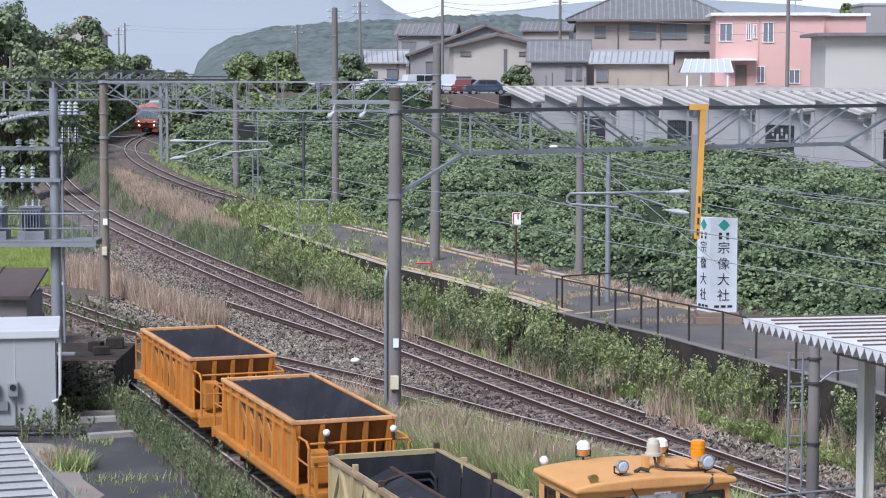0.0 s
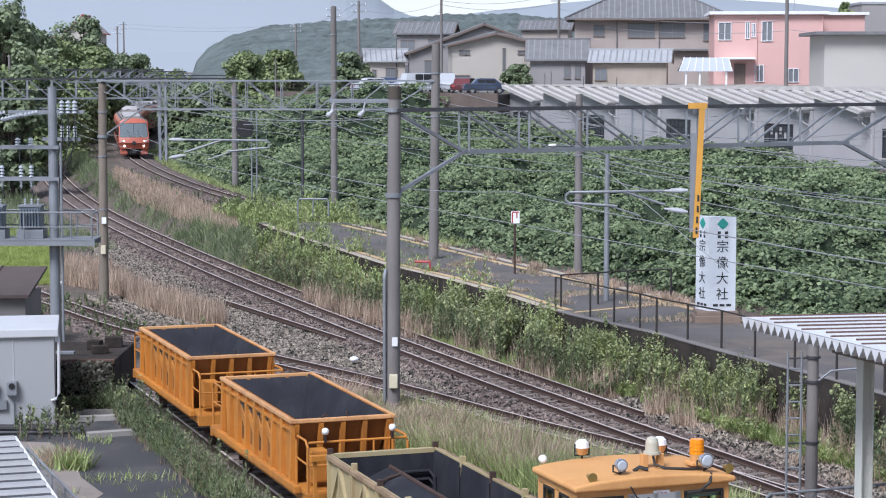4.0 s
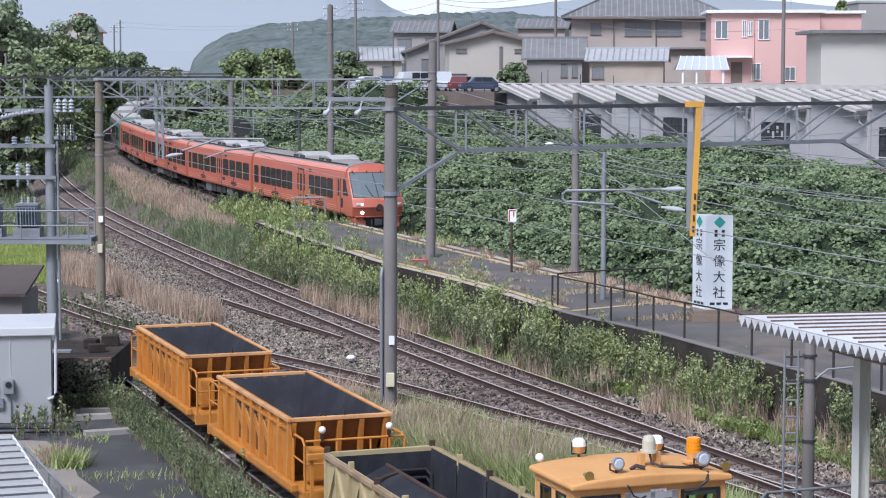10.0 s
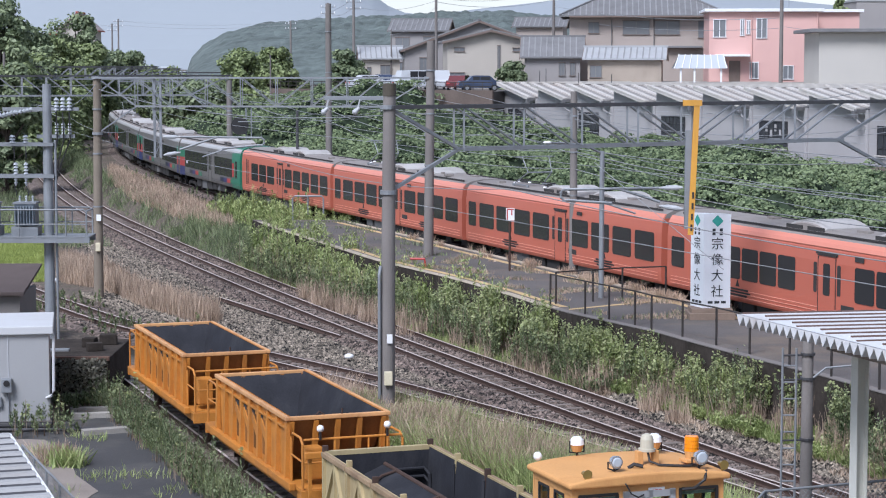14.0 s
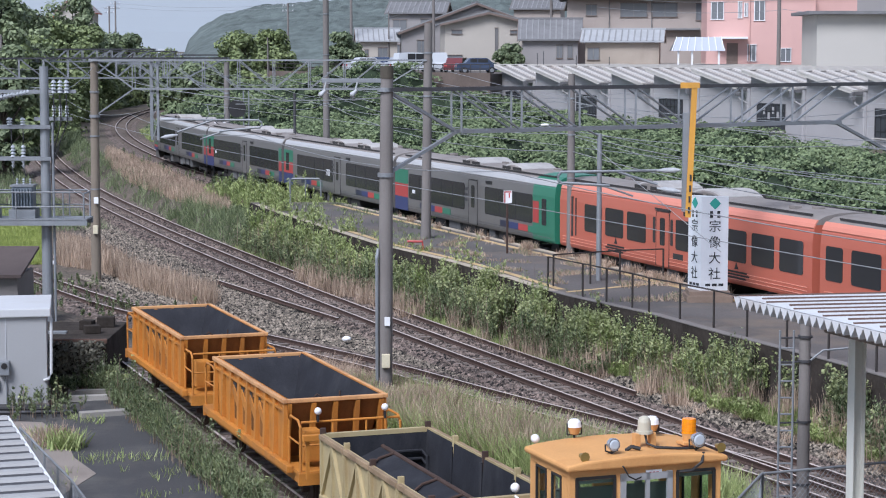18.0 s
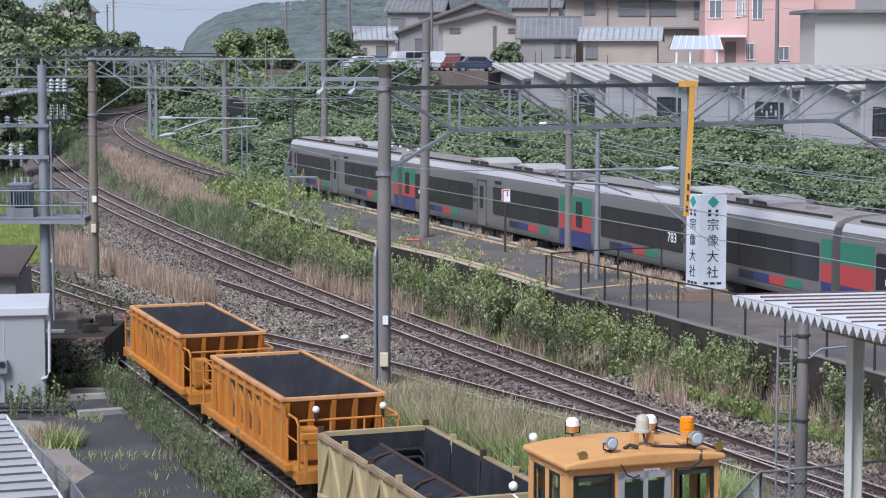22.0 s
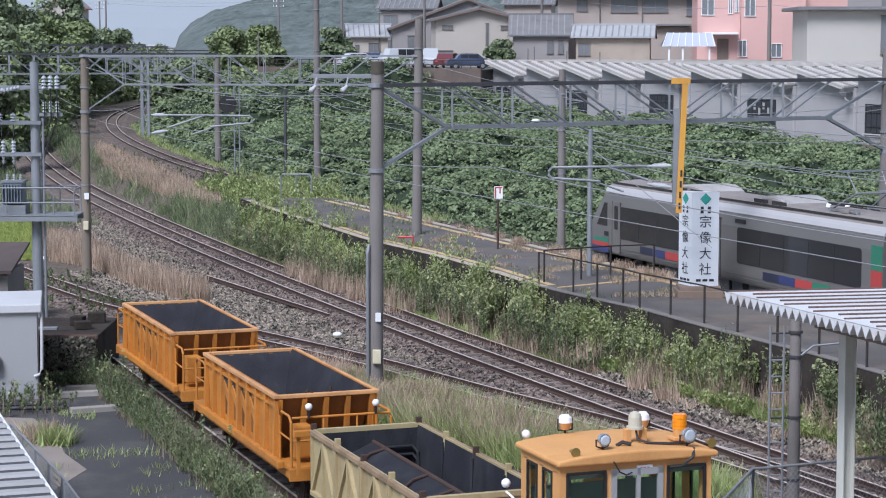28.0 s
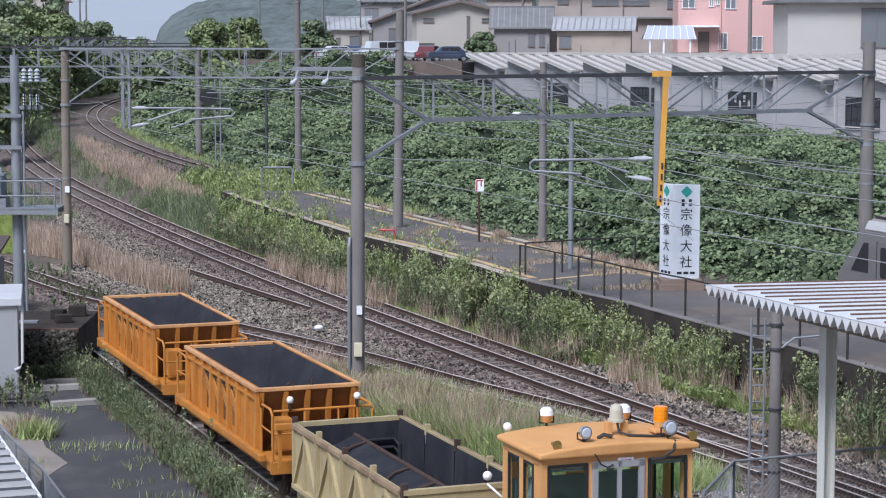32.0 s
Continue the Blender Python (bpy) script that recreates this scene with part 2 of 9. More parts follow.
SIDE = [(13.6, 33), (11.2, 40), (9.2, 45.2), (7.2, 49.4), (4.77, 53.67), (1.89, 58.11), (-1.69, 64.14), (-4.68, 68.49), (-12.0, 78.85), (-15.98, 86.12), (-18.9, 92), (-24, 103), (-29, 115)]


def side_x(y):
    for i in range(len(SIDE) - 1):
        (x1, y1), (x2, y2) = SIDE[i], SIDE[i + 1]
        if y <= y2 or i == len(SIDE) - 2:
            x0, y0 = SIDE[max(i - 1, 0)]
            x3, y3 = SIDE[min(i + 2, len(SIDE) - 1)]
            m1 = (x2 - x0) / max(y2 - y0, 1e-6)
            m2 = (x3 - x1) / max(y3 - y1, 1e-6)
            h = y2 - y1
            t = (y - y1) / h
            return (2 * t**3 - 3 * t**2 + 1) * x1 + (t**3 - 2 * t**2 + t) * h * m1 + (-2 * t**3 + 3 * t**2) * x2 + (t**3 - t**2) * h * m2


def wagon_x(y):
    return -2.17 - 0.353 * (y - 44.2)


TRAIN_Z = 1.12
PLAT_Z = 1.75


def line_points(fx, y0, y1, step):
    """Points (x, y) along a line at even steps, with the unit direction towards larger y."""
    out, y = [], y0
    while y < y1:
        d = (fx(y + 0.25) - fx(y - 0.25)) / 0.5
        n = math.hypot(1, d)
        out.append((fx(y), y, d / n, 1 / n))
        y += step / n
    return out


def smooth01(t):
    t = min(max(t, 0.0), 1.0)
    return t * t * (3 - 2 * t)


def off_train(x, y):
    """Distance to the right of the far track."""
    d = (train_x(y + 0.5) - train_x(y - 0.5))
    return (x - train_x(y)) / math.hypot(1, d)


def off_main(x, y):
    d = (main_x(y + 0.5) - main_x(y - 0.5))
    return (x - main_x(y)) / math.hypot(1, d)


def shed_frame(x, y):
    """Distance along the long shed's front wall, towards the camera, and distance behind that wall."""
    dx, dy = x - 6.48, y - 194.86
    return dx * 0.3757 - dy * 0.9267, dx * 0.9267 + dy * 0.3757


def ground_z(x, y):
    """Height of the ground: yard, far track bed, bank, terrace with houses."""
    u, v = off_train(x, y), off_main(x, y)
    base = climb(y, 147)
    end = smooth01((y - 96) / 16)
    # between the tracks the ground climbs to the far track behind the platform's end
    lift = smooth01((v - 1.8) / 1.7)
    z = -0.3 + base
    if u < 3:
        z += lift * 1.15 * end + smooth01((v - 1.9) / 3.6) * 0.5 * (1 - end) if u < -2.2 else lift * 1.15
        z += 0.34 * smooth01((v - 2.2) / 2.2) * smooth01((68 - y) / 10) if u < -2.2 else 0
    else:
        z += 1.15
    if u > 2.2:
        along, behind = shed_frame(x, y)
        high = smooth01((1.0 - along) / 6)
        low = 0.85 + smooth01((u - 2.2) / 24) * 1.45 + smooth01((behind + 7) / 6) * 1.0
        tall = 0.85 + smooth01((u - 2.2) / 17) * 5.7
        z = low * (1 - high) + tall * high + base * (1 - smooth01((u - 2.2) / 10))
        z += smooth01((behind - 24) / 10) * (8.4 - 3.3) * (1 - high) + smooth01((behind - 12) / 26) * 2.3 * high
        z -= smooth01((u - 110) / 120) * 4
    if v < -14:
        z += smooth01((-14 - v) / 40) * 1.5
    return z

# ---- ground and tracks ----
def build_ground():
    xs = [-2500, -1200, -600, -300, -180, -130, -100] + [-80 + i * 1.6 for i in range(36)] + [-23.5 + i * 0.6 for i in range(75)] + [22.0 + i * 1.6 for i in range(38)] + [84, 92, 104, 125, 160, 220, 300, 600, 1200, 2500]
    ys = [-400, -100, -20, 10, 20] + [26 + i * 1.6 for i in range(10)] + [42 + i * 0.75 for i in range(94)] + [113 + i * 1.6 for i in range(70)] + [230, 240, 255, 275, 300, 340, 400, 500, 700, 1100, 1800, 3000, 4800]
    verts = []
    for y in ys:
        for x in xs:
            z = ground_z(x, max(y, 0)) if abs(x) < 700 and y < 700 else ground_z(max(min(x, 200), -200), min(max(y, 0), 330))
            verts.append((x, y, z - 0.02 + 0.05 * noise.noise((x * 0.6, y * 0.6, 0))))
    n = len(xs)
    faces = [(j * n + i, j * n + i + 1, (j + 1) * n + i + 1, (j + 1) * n + i) for j in range(len(ys) - 1) for i in range(n - 1)]
    ob = new("ground", raw_mesh("ground", verts, faces, SOIL))
    ob.data.shade_smooth()
    tagged(ob, "dry soil of a railway yard and grassy terrace", "ground", kind="structure")


build_ground()


def ballast_bed(fx, y0, y1, z, half, name, label):
    """Shouldered bed of stone under a track."""
    verts, faces, prof = [], [], ((-half - 0.6, -0.5), (-half, -0.19), (-0.9, -0.18), (0.9, -0.18), (half, -0.19), (half + 0.6, -0.5))
    pts = line_points(fx, y0, y1, 1.2)
    for x, y, dx, dy in pts:
        for o, h in prof:
            verts.append((x + o * dy, y - o * dx, z(y) + h + 0.03 * noise.noise((x * 2 + o, y * 2, 3))))
    n = len(prof)
    faces = [(j * n + i, j * n + i + 1, (j + 1) * n + i + 1, (j + 1) * n + i) for j in range(len(pts) - 1) for i in range(n - 1)]
    ob = new(name, raw_mesh(name, verts, faces, BEDSTONE))
    return tagged(ob, label, "ballast", kind="structure")


RAIL_PROFILE = ((-0.073, -0.15), (0.073, -0.15), (0.073, -0.13), (0.018, -0.11), (0.018, -0.045), (0.037, -0.038), (0.037, 0.0), (-0.037, 0.0), (-0.037, -0.038), (-0.018, -0.045), (-0.018, -0.11), (-0.073, -0.13))


def rail_mesh(fx, off, y0, y1, z, name, step=2.0):
    verts, faces = [], []
    pts = line_points(fx, y0, y1, step)
    n = len(RAIL_PROFILE)
    for x, y, dx, dy in pts:
        for o, h in RAIL_PROFILE:
            verts.append((x + (off + o) * dy, y - (off + o) * dx, z(y) + h))
    for j in range(len(pts) - 1):
        for i in range(n):
            k = (i + 1) % n
            faces.append((j * n + i, j * n + k, (j + 1) * n + k, (j + 1) * n + i))
    faces += [tuple(range(n)), tuple(range((len(pts) - 1) * n, len(pts) * n))]
    me = raw_mesh(name, verts, faces, RUSTSHADE)
    me.materials.append(RAILHEAD)
    for f in me.polygons:
        if abs(f.normal.z) > 0.7 and f.index % n == 6:
            f.material_index = 1
    return me


def track(fx, y0, y1, z, name, label, sleeper_to, half=1.5, bright=True):
    root = thing(name, label, "railway track", kind="structure")
    ballast_bed(fx, y0, y1, z, half, "ballast", "brown crushed stone ballast under a track")
    for off in (-0.533, 0.533):
        ob = new("rail", rail_mesh(fx, off, y0, y1, z, "rail"))
        ob.parent = root
    bm = bmesh.new()
    box(bm, 0, 0, -0.19, 2.1, 0.24, 0.16, bevel=0.0)
    me = to_mesh("sleeper", bm, SLEEPER)
    count = 0
    far = bmesh.new()
    for x, y, dx, dy in line_points(fx, y0, y1, 0.68):
        m = Matrix.Translation((x, y, z(y) - 0.014)) @ Matrix.Rotation(-math.atan2(dx, dy), 4, "Z")
        if y < sleeper_to and count < 110 and y > 44:
            ob = new("sleeper", me)
            ob.parent = root
            ob.matrix_local = m @ pose(random.uniform(-0.04, 0.04), 0, random.uniform(-0.05, -0.005), 0, 0, random.uniform(-1.5, 1.5))
            count += 1
        elif y < 260:
            box(far, 0, 0, -0.205, 2.1, 0.22, 0.16, m)
    ob = part("far_sleepers", far, SLEEPER, root)
    tagged(ob, kind="stuff")
    return root


track(main_x, 24, 330, main_z, "near_track", "curving railway track with rusty rails on stone ballast", 125)
track(train_x, 30, 380, train_z, "far_track", "curving railway track beside the low platform", 60)
track(side_x, 40, 110, flat_z, "siding_track", "rusty siding track joining the main line", 95)
track(wagon_x, 22, 66, flat_z, "wagon_track", "overgrown siding under the work wagons", 44)


def gravel_yard():
    """Crushed stone spread between the main line and the siding."""
    verts, faces = [], []
    ys = [40 + i * 1.5 for i in range(64)]
    for y in ys:
        a = min(side_x(y) - 2.2, main_x(y) - 2.5) if y < 84 else main_x(y) - 4.2
        b = main_x(y) + 2.6
        for i in range(13):
            x = a + (b - a) * i / 12
            verts.append((x, y, ground_z(x, y) + 0.03 + 0.04 * noise.noise((x * 1.3, y * 1.3, 8)) - (0.1 if i in (0, 12) else 0)))
    faces = [(j * 13 + i, j * 13 + i + 1, (j + 1) * 13 + i + 1, (j + 1) * 13 + i) for j in range(len(ys) - 1) for i in range(12)]
    ob = new("gravel", raw_mesh("gravel", verts, faces, BALLAST))
    tagged(ob, "spread of brown and grey crushed stone", "gravel", kind="structure")


gravel_yard()

# ---- platform ----
def platform_near(y):
    pts = [(12.5, 48.9), (11.7, 51.2), (10.81, 53.8), (9.49, 57.0), (8.72, 58.9), (7.25, 63.0), (6.11, 65.3), (4.9, 67.8), (4.2, 69.6), (2.8, 74.1), (1.0, 79.1), (-2.0, 86.0), (-4.9, 94.9), (-7.6, 103), (-9.6, 110)]
    if y < pts[0][1]:
        return pts[0][0] + (pts[0][1] - y) * 0.4
    for (x1, y1), (x2, y2) in zip(pts, pts[1:]):
        if y <= y2:
            return x1 + (x2 - x1) * (y - y1) / (y2 - y1)
    return pts[-1][0]


def platform_far(y):
    return train_x(y) - 1.75


def build_platform():
    root = thing("platform", "long low asphalt platform with ochre edge lines, weeds growing through", "platform", kind="structure")
    ys = [24 + i * 1.5 for i in range(58)]
    bm = bmesh.new()
    rows = []
    for y in ys:
        xn, xf = platform_near(y) - 0.5, platform_far(y)
        rows.append([bm.verts.new(p) for p in ((xn, y, -0.6), (xn, y, PLAT_Z), (xf, y, PLAT_Z), (xf, y, -0.2))])
    for a, b in zip(rows, rows[1:]):
        for i in range(3):
            bm.faces.new((a[i], a[i + 1], b[i + 1], b[i]))
    bm.faces.new(rows[0])
    bm.faces.new(rows[-1][::-1])
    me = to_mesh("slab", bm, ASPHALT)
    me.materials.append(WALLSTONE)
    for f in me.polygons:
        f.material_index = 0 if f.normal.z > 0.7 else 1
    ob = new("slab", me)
    ob.parent = root

    def strip(name, fx, w, y0, y1, material, h):
        b = bmesh.new()
        prev = None
        y = y0
        while y <= y1:
            x = fx(y)
            cur = [b.verts.new(p) for p in ((x, y, PLAT_Z), (x, y, PLAT_Z + h), (x + w, y, PLAT_Z + h), (x + w, y, PLAT_Z))]
            if prev:
                for i in range(3):
                    b.faces.new((prev[i], prev[i + 1], cur[i + 1], cur[i]))
            prev = cur
            y += 1.5
        part(name, b, material, root)

    strip("edge_kerb", lambda y: platform_near(y) - 0.52, 0.3, 24, 69, CONCRETE, 0.03)
    strip("edge_kerb", lambda y: platform_near(y) - 0.52, 0.35, 69, 108, KERB, 0.02)
    strip("near_line", lambda y: platform_near(y) + 0.0, 0.28, 69.5, 92, YELLOWLINE, 0.012)
    strip("far_line", lambda y: platform_far(y) - 1.0, 0.3, 66, 109, YELLOWLINE, 0.012)
    strip("far_kerb", lambda y: platform_far(y) - 0.35, 0.35, 24, 109, KERB, 0.02)
    b = bmesh.new()
    quad(b, (4.5, 68.6, PLAT_Z + 0.014), (4.5, 68.9, PLAT_Z + 0.014), (7.9, 71.6, PLAT_Z + 0.014), (7.9, 71.2, PLAT_Z + 0.014))
    part("cross_line", b, YELLOWLINE, root)


build_platform()

# ---- the train: eight cars, built with x along the car (front towards +x), z = 0 at the rail ----
CAR = 19.9
HALF = CAR / 2
SIDE_PROFILE = [(-1.0, 0.9), (-1.36, 0.93), (-1.4, 1.02), (-1.42, 1.3), (-1.42, 2.8), (-1.38, 3.17), (-1.3, 3.34)]
BODY_PROFILE = SIDE_PROFILE + [(-y, z) for y, z in SIDE_PROFILE[::-1]]
ROOF_SIDE = [(-1.3, 3.342), (-1.2, 3.5), (-0.95, 3.62), (-0.5, 3.69), (0, 3.71)]
ROOF_PROFILE = ROOF_SIDE + [(-y, z) for y, z in ROOF_SIDE[-2::-1]]


def pane(bm, x0, x1, z0, z1, side, depth=0.03, r=0.1, y=1.425):
    """A rounded rectangular plate let into the car's side."""
    pts = []
    for cx, cz, a0 in ((x1 - r, z1 - r, 0), (x0 + r, z1 - r, 90), (x0 + r, z0 + r, 180), (x1 - r, z0 + r, 270)):
        for k in range(4):
            a = radians(a0 + 30 * k)
            pts.append((cx + r * math.cos(a), cz + r * math.sin(a)))
    front = [bm.verts.new((x, side * (y + depth * 0.3 - max(0, z - 2.9) * 0.12), z)) for x, z in pts]
    back = [bm.verts.new((x, side * (y - depth - max(0, z - 2.9) * 0.12), z)) for x, z in pts]
    n = len(pts)
    bm.faces.new(front)
    for i in range(n):
        bm.faces.new((front[i], back[i], back[(i + 1) % n], front[(i + 1) % n]))


def bogie(parent, x):
    bm = bmesh.new()
    for s in (-1, 1):
        box(bm, x, s * 0.98, 0.48, 2.7, 0.14, 0.2, bevel=0.03)
        for dx in (-1.05, 1.05):
            box(bm, x + dx, s * 0.98, 0.43, 0.34, 0.22, 0.3, bevel=0.03)
    box(bm, x, 0, 0.5, 0.5, 1.9, 0.22)
    frame_ob = part("bogie", bm, UNDER, parent, "dark steel bogie frame")
    for dx in (-1.05, 1.05):
        w = bmesh.new()
        for s in (-0.53, 0.53):
            bar(w, (x + dx, s - 0.06, 0.43), (x + dx, s + 0.06, 0.43), 0.43, None, 20)
        bar(w, (x + dx, -0.9, 0.43), (x + dx, 0.9, 0.43), 0.08, None, 8)
        part("wheelset", w, DARKSTEEL, frame_ob)


PALEROOF = mat("pale_roof_unit", (0.55, 0.54, 0.52), 0.6, 0, 0.2, 0.8, 15, 0.05, (0.2, 0.16, 0.13), 0.4)


UNITCOVER = mat("roof_unit_cover", (0.4, 0.385, 0.37), 0.6, 0, 0.25, 1.2, 20, 0.05, (0.22, 0.2, 0.18), 0.5)


def air_unit(parent, x, length=2.5, width=1.75, h=0.5):
    """An arched roof unit: grey sides with grilles, and a pale curved cover."""
    bm = bmesh.new()
    rings = []
    for k in range(9):
        u = -1 + k / 4
        top = 3.5 + h * (1 - 0.55 * abs(u) ** 2.4)
        rings.append([bm.verts.new((x + u * length / 2, y, z)) for y, z in ((-width / 2, 3.4), (-width / 2, top - 0.1), (-width / 2 + 0.06, top - 0.06), (width / 2 - 0.06, top - 0.06), (width / 2, top - 0.1), (width / 2, 3.4))])
    for p, q in zip(rings, rings[1:]):
        for i in range(6):
            bm.faces.new((p[i], p[(i + 1) % 6], q[(i + 1) % 6], q[i]))
    bm.faces.new(rings[0])
    bm.faces.new(rings[-1])
    unit = part("air_conditioner", bm, TRAINROOF, parent, "grey roof air conditioner with a pale arched cover")
    bm = bmesh.new()
    rings = []
    for k in range(9):
        u = -0.93 + 1.86 * k / 8
        top = 3.5 + h * (1 - 0.55 * abs(u) ** 2.4)
        rings.append([bm.verts.new((x + u * length / 2, y, z)) for y, z in ((-width / 2 + 0.05, top - 0.08), (-width / 2 + 0.1, top), (width / 2 - 0.1, top), (width / 2 - 0.05, top - 0.08))])
    for p, q in zip(rings, rings[1:]):
        for i in range(4):
            bm.faces.new((p[i], p[(i + 1) % 4], q[(i + 1) % 4], q[i]))
    bm.faces.new(rings[0])
    bm.faces.new(rings[-1])
    part("cover", bm, UNITCOVER, unit, "pale arched cover")
    for s in (-1, 1):
        g = bmesh.new()
        for dx in (-0.27, 0.27):
            box(g, x + dx * length, s * (width / 2 + 0.004), 3.66, length * 0.42, 0.02, 0.2)
        part("grille", g, UNDER, unit)


def underfloor(parent, seed):
    rnd = random.Random(seed)
    x = -HALF + 5.3
    while x < HALF - 6.2:
        w = rnd.uniform(0.7, 1.7)
        bm = bmesh.new()
        h = rnd.uniform(0.35, 0.5)
        box(bm, x + w / 2, 0, 0.92 - h / 2 - 0.05, w, 2.45, h + 0.1, bevel=0.03)
        part("equipment_box", bm, mat("underfloor_grey", (0.12, 0.12, 0.12), 0.8, 0.1, 0.4, 2, 20, 0.1) if rnd.random() < 0.45 else UNDER, parent)
        x += w + rnd.uniform(0.12, 0.5)


def groove_lines(parent, color, zs):
    bm = bmesh.new()
    for z in zs:
        for s in (-1, 1):
            box(bm, 0, s * 1.424, z, CAR - 0.6, 0.012, 0.022)
    part("groove", bm, color, parent)


def plaque(parent, x, z, w, h, side, material, name="plaque", label=""):
    bm = bmesh.new()
    box(bm, x, side * 1.43, z, w, 0.016, h)
    return part(name, bm, material, parent, label)


def gangway(parent, x):
    bm = bmesh.new()
    for k in range(4):
        box(bm, x + k * 0.085, 0, 2.05, 0.05, 2.0 - 0.1 * (k % 2), 2.5 - 0.1 * (k % 2))
    part("gangway_bellows", bm, BLACK, parent, "black folded gangway bellows")


def pantograph(parent, x):
    bm = bmesh.new()
    for s in (-0.7, 0.7):
        bar(bm, (x - 0.9, s, 3.74), (x + 0.9, s, 3.74), 0.05)
        for dx in (-0.8, 0.8):
            bar(bm, (x + dx, s, 3.5), (x + dx, s, 3.74), 0.06, None, 6)
        bar(bm, (x - 0.7, s, 3.76), (x + 0.5, s * 0.8, 4.3), 0.03, None, 6)
        bar(bm, (x + 0.5, s * 0.8, 4.3), (x, s * 0.9, 4.95), 0.022, None, 6)
    bar(bm, (x + 0.5, -0.56, 4.3), (x + 0.5, 0.56, 4.3), 0.03, None, 6)
    for dx in (-0.15, 0.15):
        bar(bm, (x + dx, -0.85, 4.97), (x + dx, 0.85, 4.97), 0.03)
    part("pantograph", bm, STEEL, parent, "raised grey pantograph")
    ins = bmesh.new()
    for dx, dy in ((-1.6, 0.4), (-1.6, -0.3), (1.5, 0.3), (2.2, -0.5), (-2.4, 0.2)):
        for k in range(3):
            bar(ins, (x + dx, dy, 3.54 + k * 0.09), (x + dx, dy, 3.6 + k * 0.09), 0.09, 0.06, 8)
    part("insulator", ins, WHITEPAINT, parent)
    cable = bmesh.new()
    pipe(cable, [(x - 2.4, 0.2, 3.84), (x - 1.6, 0.4, 3.86), (x - 1.6, -0.3, 3.86), (x + 1.5, 0.3, 3.86), (x + 2.2, -0.5, 3.84), (x + 4.5, -0.6, 3.66)], 0.025)
    part("roof_cable", cable, UNDER, parent)




def side_door(parent, x, color, side, frame_color):
    bm = bmesh.new()
    pane(bm, x - 0.5, x + 0.5, 1.0, 2.95, side, 0.02, 0.08, 1.428)
    d = part("door", bm, color, parent, "closed passenger door")
    g = bmesh.new()
    pane(g, x - 0.2, x + 0.2, 1.75, 2.75, side, 0.02, 0.07, 1.436)
    part("door_window", g, TGLASS, d)
    e = bmesh.new()
    for dx in (-0.53, 0.53):
        box(e, x + dx, side * 1.425, 1.97, 0.03, 0.02, 1.95)
    box(e, x, side * 1.42, 3.0, 1.1, 0.05, 0.03)
    part("door_seal", e, frame_color, d)


